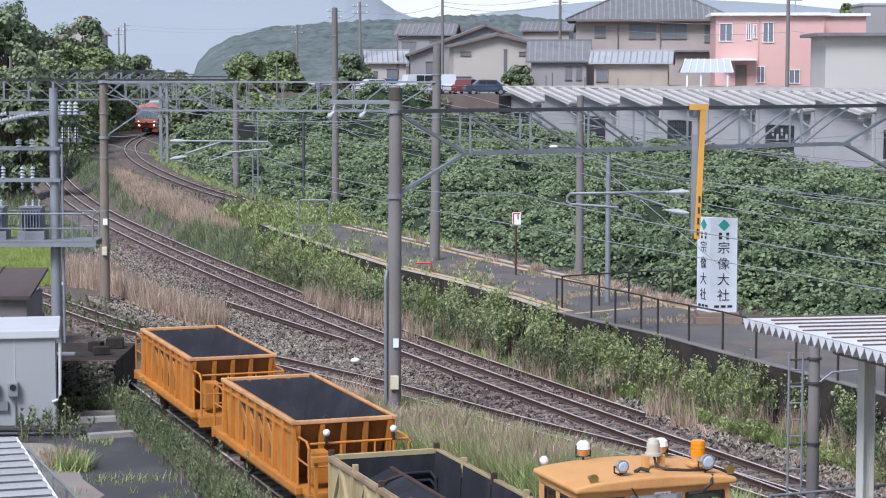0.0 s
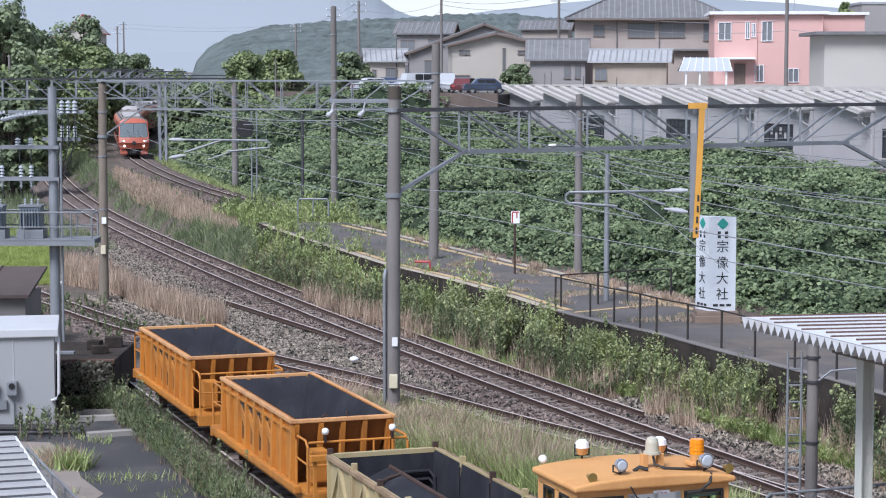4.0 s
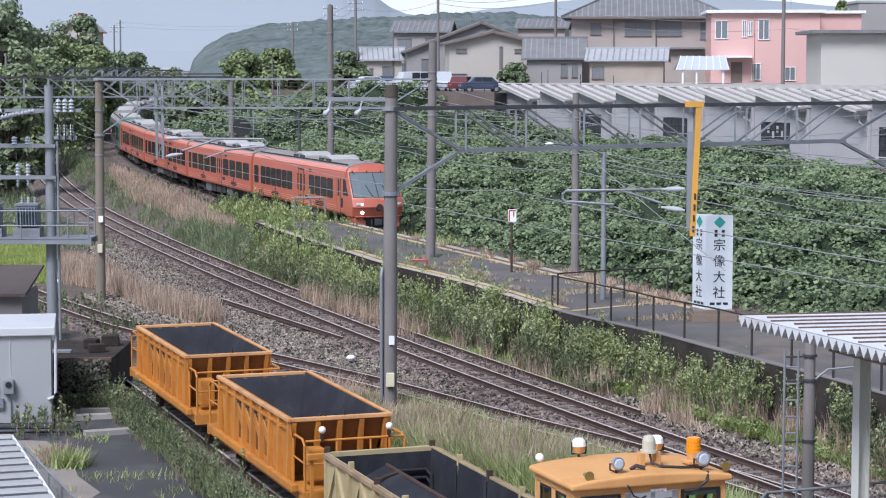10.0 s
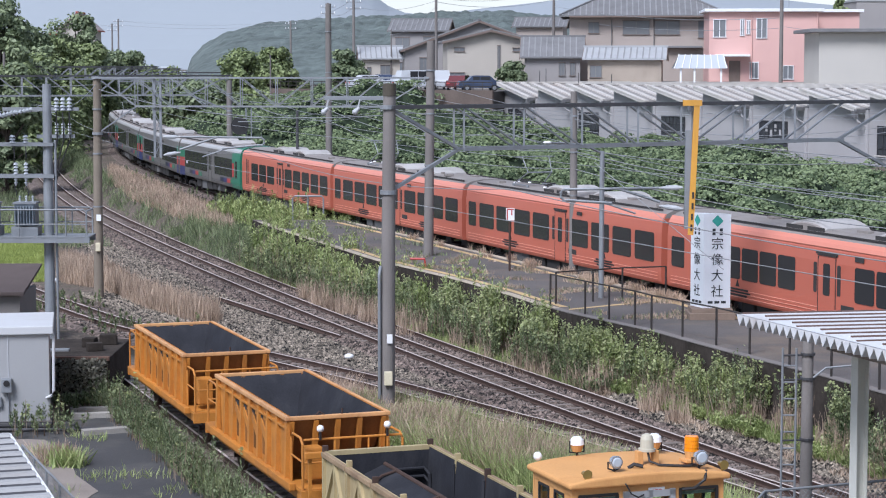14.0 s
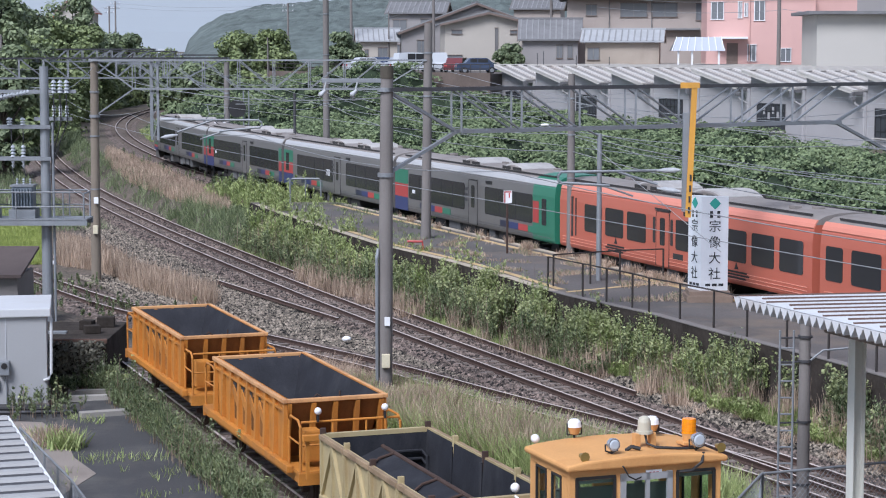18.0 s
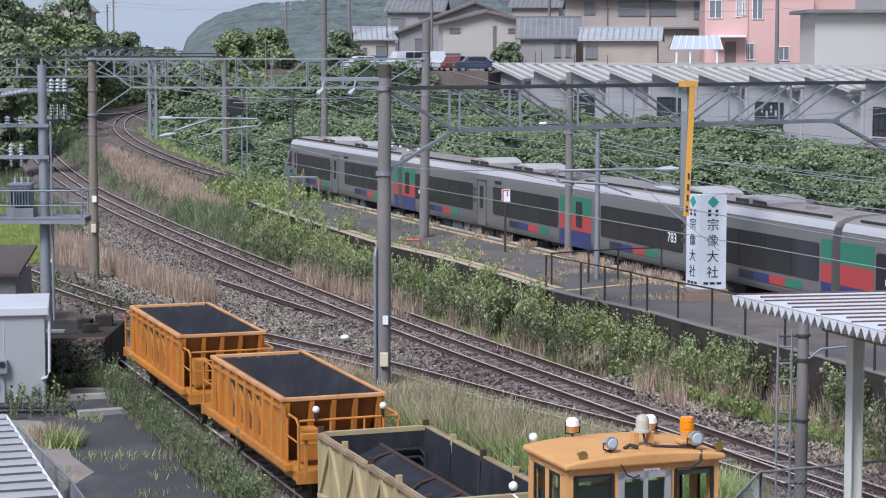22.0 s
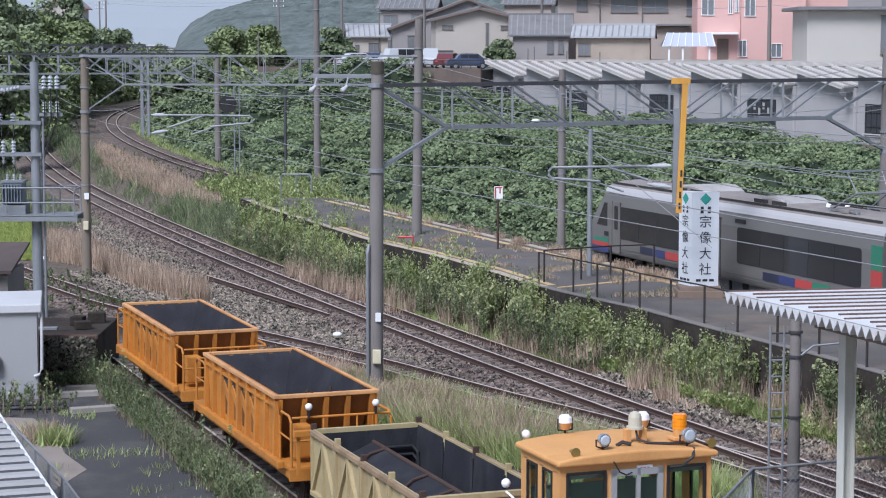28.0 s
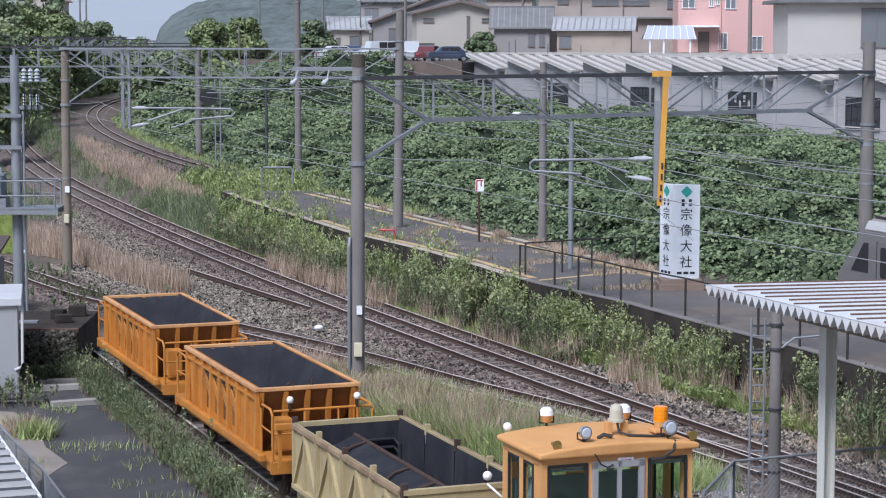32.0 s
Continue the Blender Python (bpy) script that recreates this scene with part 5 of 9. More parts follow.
def hut():
    h = thing("equipment_hut", "pale grey metal equipment hut with a flat white roof edge", "hut", m=pose(-11.15, 58.0, -0.3, 0, 0, 10))
    bm = bmesh.new()
    box(bm, -4, 1.6, 1.35, 8.0, 3.2, 2.66)
    part("wall", bm, HUTGREY, h)
    bm = bmesh.new()
    box(bm, -3.97, 1.6, 2.77, 8.2, 3.4, 0.24, bevel=0.03)
    part("roof", bm, mat("hut_roof_edge", (0.5, 0.51, 0.52), 0.6, 0, 0.08, 0.8, 20, 0.03, (0.35, 0.33, 0.3), 0.35), h, "flat pale roof with a deep edge")
    bm = bmesh.new()
    box(bm, -4, 1.6, 0.06, 8.1, 3.3, 0.16)
    part("plinth", bm, PALECONC, h)
    for x in (-1.15, -2.3, -3.45, -4.6):
        bm = bmesh.new()
        box(bm, x, -0.004, 1.38, 0.025, 0.02, 2.5)
        part("panel_joint", bm, mat("joint_grey", (0.4, 0.41, 0.43), 0.7), h)
    bm = bmesh.new()
    pipe(bm, [(0.1, 0.15, 2.68), (0.14, 0.1, 2.55), (0.12, -0.02, 1.0), (0.04, -0.06, 0.85), (-0.1, -0.06, 0.8)], 0.045, 8)
    part("downpipe", bm, MATS["hut_roof_edge"], h)
    for x in (-1.2, -1.75):
        bm = bmesh.new()
        box(bm, x, -0.1, 1.2, 0.3, 0.2, 0.42, bevel=0.03)
        meter = part("meter_box", bm, STEEL, h, "grey electricity meter box")
        bm = bmesh.new()
        bar(bm, (x, -0.2, 1.27), (x, -0.225, 1.27), 0.09, None, 14)
        part("dial", bm, BLACK, meter)
        bm = bmesh.new()
        pipe(bm, [(x, -0.06, 1.0), (x + 0.05, -0.06, 0.7), (x + 0.05, -0.05, 0.1)], 0.02)
        part("conduit", bm, STEEL, meter)
    bm = bmesh.new()
    box(bm, -1.6, -0.05, 0.72, 0.5, 0.1, 0.28, bevel=0.01)
    part("junction_box", bm, STEEL, h)


hut()


def pipes_on_ground():
    for k, (a, b, r) in enumerate((((-14.5, 57.2, -0.15), (-10.9, 57.0, -0.15), 0.11), ((-13.0, 56.6, -0.2), (-9.6, 56.8, -0.2), 0.05))):
        bm = bmesh.new()
        bar(bm, a, b, r, None, 12)
        solid("ground_pipe", bm, DARKSTEEL if k else BLACK, "dark pipe lying along the hut's foot", "pipe", "pipes by the hut")


pipes_on_ground()


def brown_hut():
    h = thing("low_hut", "low grey hut with a dark brown sloping roof", "hut", m=pose(-15.25, 74.0, -0.3))
    bm = bmesh.new()
    box(bm, -4, 1.5, 1.0, 8.0, 3.0, 2.0)
    part("wall", bm, mat("taupe_wall", (0.2, 0.185, 0.175), 0.85, 0, 0.2, 0.8, 20, 0.1), h)
    bm = bmesh.new()
    extrude_profile(bm, [(-0.3, 1.98), (3.2, 2.72), (3.2, 2.82), (-0.3, 2.1)], -8.2, 0.2)
    part("roof", bm, BROWNROOF, h, "dark brown felt roof")
    for x in (-1.5, -3.0, -4.5):
        bm = bmesh.new()
        bar(bm, (x, -0.3, 2.12), (x, 3.2, 2.84), 0.05)
        part("batten", bm, BROWNROOF, h)


brown_hut()


ROOFPLATE = mat("pale_roof_plate", (0.34, 0.34, 0.335), 0.6, 0, 0.12, 0.8, 15, 0.05, (0.25, 0.22, 0.19), 0.4)


def folded_roof():
    s = thing("shelter_roof", "grey folded-plate steel roof of a low shelter", "shelter")
    d = Vector((0.313, -0.95, 0))
    a = Vector((-9.25, 43.4, 2.1))
    out = Vector((-6.5, -2.1, 0))
    # dark sheet below the plates stands for the shadow in the gaps
    bm = bmesh.new()
    quad(bm, a, a + d * 9.3, a + d * 9.3 + out, a + out)
    part("valley_sheet", bm, DARKSTEEL, s, "dark sheet painted as the shade in the roof's valleys")
    k = 0.1
    while k < 9.0:
        bm = bmesh.new()
        p, up = a + d * k, Vector((0, 0, 0.05))
        c = [p, p + d * 0.03 + up, p + d * 0.27 + up, p + d * 0.3]
        lo, hi = [bm.verts.new(v) for v in c], [bm.verts.new(v + out) for v in c]
        for i in range(3):
            bm.faces.new((lo[i], lo[i + 1], hi[i + 1], hi[i]))
        bm.faces.new(lo)
        part("folded_plate", bm, ROOFPLATE, s, "pale grey folded plate")
        k += 0.72
    bm = bmesh.new()
    bar(bm, a + Vector((0.03, 0, -0.1)), a + d * 9.2 + Vector((0.03, 0, -0.1)), 0.06, 0.22)
    part("edge_beam", bm, WHITEPAINT, s)
    for k in (0.5, 4, 8):
        bm = bmesh.new()
        p = a + d * k + Vector((-0.4, -0.1, 0))
        bar(bm, (p.x, p.y, -0.3), (p.x, p.y, 2.05), 0.06, None, 8)
        part("post", bm, STEEL, s)


folded_roof()


def mesh_fence(pts, h, name_label, z):
    f = thing("mesh_fence", name_label, "fence", "mesh fences")
    wires = bmesh.new()
    for (x0, y0), (x1, y1) in zip(pts, pts[1:]):
        a, b = Vector((x0, y0, z)), Vector((x1, y1, z))
        n = max(2, int((b - a).length / 1.6) + 1)
        for k in range(n):
            p = a.lerp(b, k / (n - 1))
            bm = bmesh.new()
            bar(bm, p, p + Vector((0, 0, h)), 0.03, None, 8)
            part("post", bm, STEEL, f)
        for hh in (h, 0.12):
            bm = bmesh.new()
            bar(bm, a + Vector((0, 0, hh)), b + Vector((0, 0, hh)), 0.025, None, 8)
            part("rail", bm, STEEL, f)
        m = int((b - a).length / 0.11)
        for k in range(m):
            for s in (-1, 1):
                p = a.lerp(b, (k + 0.5) / m)
                q = a.lerp(b, min(1, max(0, (k + 0.5) / m + s * h * 0.8 / (b - a).length)))
                bar(wires, p + Vector((0, 0, 0.12)), q + Vector((0, 0, h)), 0.006)
    tagged(part("mesh_wire", wires, STEEL, f), kind="stuff")


mesh_fence([(-9.9, 48.0), (-7.6, 42.0), (-6.6, 39.0)], 1.25, "galvanised mesh fence with round posts in the yard", -0.26)


mat("insulator_glaze", (0.36, 0.385, 0.41), 0.25, 0, 0.1)


def insulator(parent, a, b, r=0.07, n=4, material=None):
    bm = bmesh.new()
    a, b = Vector(a), Vector(b)
    for k in range(n):
        p, q = a.lerp(b, (k + 0.1) / n), a.lerp(b, (k + 0.75) / n)
        bar(bm, p, q, r, r * 0.55, 10)
    bar(bm, a, b, r * 0.35, None, 6)
    return part("insulator", bm, material or MATS["insulator_glaze"], parent, "white porcelain insulator")


def transformer_frame():
    f = thing("transformer_frame", "galvanised steel pole frame carrying two grey transformers on a railed platform", "transformer frame")
    y = 69.56
    for x in (-13.29, -18.6):
        bm = bmesh.new()
        bar(bm, (x, y, -0.3), (x, y, 9.4), 0.2, 0.15, 16)
        part("pole", bm, STEEL, f, "grey steel pole")
    bm = bmesh.new()
    bar(bm, (-13.0, y - 0.15, -0.3), (-13.0, y - 0.15, 7.5), 0.045, None, 8)
    part("conduit", bm, STEEL, f)
    for z in (7.35, 6.27):
        bm = bmesh.new()
        for dy in (-0.22, 0.22):
            box(bm, -16, y + dy, z, 5.9, 0.08, 0.12)
        part("cross_arm", bm, STEEL, f)
    for x in (-14.0, -14.35, -15.0):
        insulator(f, (x, y - 0.2, 6.33), (x, y - 0.2, 6.75), 0.09)
        insulator(f, (x, y - 0.2, 6.2), (x, y - 0.2, 5.95), 0.07, 2)
    for x in (-14.0, -14.45, -15.3):
        insulator(f, (x, y - 0.2, 7.41), (x, y - 0.2, 7.68), 0.11, 3)
    bm = bmesh.new()
    for dy in (-0.6, 0.6):
        box(bm, -15.3, y + dy, 4.1, 7.0, 0.1, 0.16)
    box(bm, -15.3, y, 4.22, 7.0, 1.3, 0.05)
    part("platform_deck", bm, STEEL, f)
    bm = bmesh.new()
    for dy in (-0.62, 0.62):
        pipe(bm, [(-18.8, y + dy, 5.15), (-12.0, y + dy, 5.15), (-11.9, y + dy, 5.05), (-11.9, y + dy, 4.15)], 0.03, 6)
        pipe(bm, [(-18.8, y + dy, 4.65), (-11.9, y + dy, 4.65)], 0.022, 6)
        for x in (-16.5, -14.2, -12.6):
            pipe(bm, [(x, y + dy, 4.2), (x, y + dy, 5.15)], 0.025, 6)
    pipe(bm, [(-11.9, y - 0.62, 5.1), (-11.9, y + 0.62, 5.1)], 0.03, 6)
    part("railing", bm, STEEL, f)
    for x in (-14.05, -15.35):
        bm = bmesh.new()
        box(bm, x, y, 4.95, 0.72, 0.7, 0.75, bevel=0.05)
        t = part("transformer", bm, mat("transformer_grey", (0.16, 0.19, 0.22), 0.5, 0.1, 0.15), f, "blue-grey oil transformer")
        bm = bmesh.new()
        for k in range(7):
            box(bm, x - 0.3 + k * 0.1, y - 0.4, 4.95, 0.03, 0.14, 0.6)
        part("cooling_fin", bm, MATS["transformer_grey"], t)
        bm = bmesh.new()
        box(bm, x, y, 5.35, 0.8, 0.78, 0.06)
        part("lid", bm, STEEL, t)
        for dx in (-0.22, 0, 0.22):
            insulator(t, (x + dx, y, 5.38), (x + dx, y, 5.6), 0.05, 3)
        bm = bmesh.new()
        box(bm, x, y, 4.4, 0.9, 0.8, 0.3)
        part("cradle", bm, STEEL, t)
    bm = bmesh.new()
    box(bm, -13.5, y, 8.55, 2.6, 0.1, 0.12)
    box(bm, -13.0, y, 7.62, 1.3, 0.1, 0.12)
    part("cross_arm", bm, STEEL, f)
    for k in range(3):
        x = -12.95 + 0.22 * k
        insulator(f, (x, y - 0.1, 8.5), (x, y - 0.1, 8.95), 0.1, 4)
        insulator(f, (x, y - 0.1, 7.7), (x, y - 0.1, 8.1), 0.07, 4)
        bm = bmesh.new()
        pipe(bm, [(x, y - 0.15, 8.45), (x + 0.02, y - 0.15, 7.5), (x - 0.1 - 0.12 * k, y - 0.15, 6.6), (-13.05, y - 0.15, 5.8), (-13.05, y - 0.1, 4.5)], 0.022)
        part("cable", bm, BLACK, f)
    for k in range(6):
        x = -13.7 - 0.34 * k + (0.9 if k > 3 else 0)
        insulator(f, (x, y - 0.5 - 0.1 * k, 8.55 - 0.08 * (k % 3)), (x - 0.45, y - 0.6 - 0.1 * k, 8.45 - 0.08 * (k % 3)), 0.09, 4)
    for k, x in enumerate((-14.0, -14.4, -15.0)):
        bm = bmesh.new()
        pipe(bm, [(x, y - 0.2, 7.4), (x + 0.03, y - 0.3, 6.9), (x, y - 0.2, 6.75)], 0.018)
        part("cable", bm, BLACK, f)
        bm = bmesh.new()
        pipe(bm, [(x, y - 0.2, 5.95), (x + 0.08, y - 0.25, 5.7), (x + 0.02, y, 5.6)], 0.018)
        part("cable", bm, BLACK, f)


transformer_frame()



def loading_ramp():
    r = thing("loading_ramp", "low dark loading ramp with a rusty edge beam behind the hut", "ramp", kind="structure")
    bm = bmesh.new()
    box(bm, -13.1, 64.1, 0.35, 6.1, 4.2, 1.5, bevel=0.04)
    part("ramp_body", bm, WALLSTONE, r)
    bm = bmesh.new()
    box(bm, -13.1, 61.97, 1.06, 6.1, 0.12, 0.14, bevel=0.02)
    part("edge_beam", bm, mat("rusty_beam", (0.13, 0.075, 0.055), 0.85, 0, 0.3), r, "rusty edge beam")
    for x, y, w, d, h, a in ((-10.75, 63.4, 0.5, 0.35, 0.26, 20), (-11.05, 64.3, 0.42, 0.4, 0.3, -10), (-10.55, 64.9, 0.55, 0.4, 0.34, 5)):
        b = bmesh.new()
        box(b, 0, 0, h / 2, w, d, h, bevel=0.03)
        solid("stone_block", b, WALLSTONE, "dark stone block lying on the ramp", "block", "stone blocks", m=pose(x, y, 1.1, 0, 0, a))
    b = bmesh.new()
    box(b, 0, 0, 0.03, 1.3, 0.35, 0.06)
    solid("metal_sheet", b, STEEL, "pale metal sheet lying on the ramp", "sheet", m=pose(-12.2, 63.4, 1.1, 0, 0, 3))


loading_ramp()
# ---- overhead line: poles, truss beams, arms and wires ----
POLETOP = mat("dark_pole_cap", (0.07, 0.06, 0.045), 0.8, 0, 0.3, 2, 20, 0.2)
PORCELAIN = mat("grey_porcelain", (0.4, 0.415, 0.43), 0.3, 0, 0.08)
BROWNPOLE = mat("weathered_brown_concrete", (0.19, 0.16, 0.125), 0.9, 0, 0.25, 0.8, 25, 0.2, (0.1, 0.085, 0.07), 0.5)
YELLOWBAR = mat("warning_yellow", (0.6, 0.3, 0.045), 0.55, 0, 0.12, 1.5, 20, 0.05, (0.35, 0.2, 0.05), 0.4)


def concrete_pole(x, y, z0, z1, r, label="grey concrete catenary pole", bands=True, cap=False, name="catenary_pole", lean=(0, 0), material=None):
    p = thing(name, label, "pole", "catenary poles" if name == "catenary_pole" else "")
    bm = bmesh.new()
    bar(bm, (x, y, z0 - 0.4), (x + lean[0], y + lean[1], z1), r, r * 0.8, 20)
    part("shaft", bm, material or CONCRETE, p)
    if bands:
        for z in (z0 + (z1 - z0) * 0.42, z0 + (z1 - z0) * 0.66, z0 + (z1 - z0) * 0.86):
            bm = bmesh.new()
            f = (z - z0) / (z1 - z0)
            bar(bm, (x + lean[0] * f, y, z), (x + lean[0] * f, y, z + 0.07), r * 0.98, None, 20)
            part("clamp_band", bm, STEEL, p)
    if cap:
        bm = bmesh.new()
        bar(bm, (x + lean[0], y + lean[1], z1), (x + lean[0], y + lean[1], z1 + 0.36), r * 0.86, None, 20)
        part("cap", bm, POLETOP, p, "dark weathered cap")
    return p


def truss(a, b, zt, zb, n, ends=(0.12, 0.86), knee=1.2, label="galvanised lattice gantry beam between two poles", name="gantry_beam", heavy=0.09):
    """A lattice beam from a to b, with a long top chord, a shorter bottom chord and knee braces to the poles."""
    g = thing(name, label, "gantry beam", "overhead gantries")
    a, b = Vector((*a, 0)), Vector((*b, 0))
    side = (b - a).normalized().cross(Vector((0, 0, 1))) * 0.28

    def at(t, z, s):
        return a.lerp(b, t) + side * s + Vector((0, 0, z))

    for s in (-1, 1):
        bm = bmesh.new()
        bar(bm, at(0, zt, s), at(1, zt, s), heavy, heavy * 1.2)
        part("top_chord", bm, DARKSTEEL if heavy > 0.085 else STEEL, g)
        bm = bmesh.new()
        bar(bm, at(ends[0], zb, s), at(ends[1], zb, s), heavy, heavy * 1.2)
        part("bottom_chord", bm, STEEL, g)
    for k in range(n):
        t0, t1 = ends[0] + (ends[1] - ends[0]) * k / n, ends[0] + (ends[1] - ends[0]) * (k + 1) / n
        for s in (-1, 1):
            bm = bmesh.new()
            if k < n / 2:
                bar(bm, at(t0, zt, s), at(t1, zb, s), heavy * 0.85, heavy * 0.5)
            else:
                bar(bm, at(t0, zb, s), at(t1, zt, s), heavy * 0.85, heavy * 0.5)
            part("diagonal", bm, STEEL, g)
            bm = bmesh.new()
            bar(bm, at(t0, zt, s), at(t0, zb, s), heavy * 0.7, heavy * 0.5)
            part("vertical", bm, STEEL, g)
    for t, e in ((ends[0], 0.0), (ends[1], 1.0)):
        bm = bmesh.new()
        bar(bm, at(t, zb, 0), at(e, zb - knee, 0), heavy * 1.5, heavy)
        part("knee_brace", bm, STEEL, g)
        bm = bmesh.new()
        bar(bm, at(t, zb, 0), at(e, zt, 0), heavy * 1.1, heavy)
        part("end_diagonal", bm, STEEL, g)
    bm = bmesh.new()
    for e in (0, 1):
        for z in (zt, zb - knee):
            p = a.lerp(b, e)
            bar(bm, (p.x, p.y, z - 0.06), (p.x, p.y, z + 0.06), 0.235, None, 16)
    part("collar", bm, STEEL, g)
    return g


# main gantry
main_pole = concrete_pole(-1.45, 58.6, -0.3, 9.15, 0.225, "thick grey concrete catenary pole with a conduit and a dark cap", bands=False, cap=True, lean=(0.09, 0))
bm = bmesh.new()
pipe(bm, [(-1.66, 58.4, 0.4), (-1.66, 58.42, 4.0), (-1.62, 58.5, 4.25)], 0.05, 8)
part("conduit", bm, STEEL, main_pole)
bm = bmesh.new()
box(bm, -1.4, 58.33, 1.0, 0.24, 0.14, 0.4, bevel=0.02)
part("switch_box", bm, mat("cream_box", (0.55, 0.5, 0.36), 0.6), main_pole, "cream switch box")
bm = bmesh.new()
box(bm, -1.36, 58.35, 2.15, 0.16, 0.02, 0.26)
part("notice_plate", bm, WHITEPAINT, main_pole)
concrete_pole(15.7, 69.0, 1.5, 9.85, 0.26, "thick grey concrete catenary pole", cap=False)
truss((-1.4, 58.6), (15.7, 69.0), 8.83, 7.58, 7, heavy=0.088)


def lattice_mast(x, y, z0, z1, w=0.34, label="galvanised twin-channel steel mast"):
    p = thing("steel_mast", label, "pole", "steel masts")
    for s in (-1, 1):
        bm = bmesh.new()
        box(bm, x + s * w / 2, y, (z0 + z1) / 2, 0.1, 0.22, z1 - z0)
        part("channel", bm, STEEL, p)
    k, z = 0, z0 + 0.3
    while z < z1 - 0.4:
        bm = bmesh.new()
        bar(bm, (x - w / 2 + w * (k % 2), y - 0.1, z), (x + w / 2 - w * (k % 2), y - 0.1, z + 0.45), 0.04)
        part("lacing", bm, STEEL, p)
        z += 0.9
        k += 1


# second gantry
left_pole = concrete_pole(-15.0, 89.8, -0.3, 9.45, 0.22, "brownish concrete catenary pole with a small signal box", lean=(0.06, 0), material=BROWNPOLE)
bm = bmesh.new()
box(bm, -14.95, 89.55, 2.05, 0.22, 0.2, 0.38, bevel=0.03)
part("switch_box", bm, MATS["cream_box"], left_pole)
bm = bmesh.new()
box(bm, -14.9, 89.5, 3.35, 0.2, 0.03, 0.28)
part("notice_plate", bm, WHITEPAINT, left_pole)
concrete_pole(-0.37, 88.6, PLAT_Z, 11.1, 0.22, "tall grey concrete catenary pole on the platform", lean=(0.12, 0))
truss((-14.95, 89.8), (-0.3, 88.7), 9.5, 8.25, 7, heavy=0.058)
# third and further gantries round the bend
lattice_mast(-26.9, 196.0, 1.6, 9.6, 0.7)
lattice_mast(-44.5, 189.0, 1.0, 9.8, 0.7)
truss((-44.5, 189.0), (-26.9, 196.0), 9.95, 8.8, 10, heavy=0.12)
concrete_pole(-15.7, 154.5, 1.2, 9.0, 0.26)
concrete_pole(-36.2, 147.5, 0.6, 9.4, 0.26)
truss((-36.2, 147.5), (-15.7, 154.5), 9.3, 7.85, 9, heavy=0.1)
lattice_mast(-30.2, 240.0, 2.6, 9.6, 0.5)
lattice_mast(-53.0, 232.0, 2.0, 9.8, 0.7)
truss((-53.0, 232.0), (-30.2, 240.0), 9.7, 8.5, 11, heavy=0.13)
lattice_mast(-24.4, 262.0, 3.0, 9.3, 0.5)
truss((-55.0, 256.0), (-24.4, 262.0), 9.2, 8.1, 12, heavy=0.13)
concrete_pole(5.5, 81.7, PLAT_Z, 9.0, 0.17, "slim grey concrete pole on the platform")
concrete_pole(-6.94, 131.1, 1.0, 14.0, 0.23, "tall grey concrete power pole")


def thin_pole(name, x, y, z0, z1, r, material, label, cat="pole"):
    p = thing(name, label, cat)
    bm = bmesh.new()
    bar(bm, (x, y, z0 - 0.2), (x, y, z1), r, r * 0.85, 12)
    part("shaft", bm, material, p)
    return p


lamp_pole = thin_pole("lamp_pole", 5.88, 72.3, PLAT_Z, 7.0, 0.1, STEEL, "slim grey platform lamp pole", "lamp pole")
bm = bmesh.new()
pipe(bm, [(5.88, 72.3, 6.9), (5.2, 71.8, 7.25), (4.0, 71.0, 7.35)], 0.035, 8)
part("arm", bm, STEEL, lamp_pole)
bm = bmesh.new()
bmesh.ops.create_uvsphere(bm, u_segments=12, v_segments=8, radius=0.1, matrix=Matrix.Translation((3.85, 70.9, 7.36)) @ Matrix.Diagonal((1.5, 0.8, 0.5, 1)))
part("lamp_head", bm, WHITEPAINT, lamp_pole, "white street-lamp head", smooth=True)
thin_pole("marker_pole", -8.5, 124.2, 0.9, 7.3, 0.1, DARKSTEEL, "thin dark pole beside the far track")


def signal():
    s = thing("railway_signal", "railway signal with a round black target and ladder", "signal")
    x, y, z0 = -13.0, 141.0, 1.2
    for dx in (-0.18, 0.18):
        bm = bmesh.new()
        bar(bm, (x + dx, y, z0 - 0.3), (x + dx, y, 7.1), 0.05, None, 8)
        part("post", bm, STEEL, s)
    k = z0 + 0.4
    bm = bmesh.new()
    while k < 6.6:
        bar(bm, (x - 0.18, y, k), (x + 0.18, y, k), 0.025)
        k += 0.4
    part("ladder_rung", bm, STEEL, s)
    bm = bmesh.new()
    box(bm, x - 0.6, y - 0.1, 5.9, 0.12, 0.12, 0.5)
    bar(bm, (x - 0.6, y - 0.2, 5.9), (x - 0.6, y - 0.26, 5.9), 0.62, None, 24)
    part("target", bm, BLACK, s, "round black signal target")
    bm = bmesh.new()
    pipe(bm, [(x - 0.7, y - 0.5, 5.1), (x + 0.9, y - 0.5, 5.1), (x + 0.9, y - 0.5, 6.2), (x - 0.7, y - 0.5, 6.2)], 0.035)
    part("cage", bm, STEEL, s)


signal()


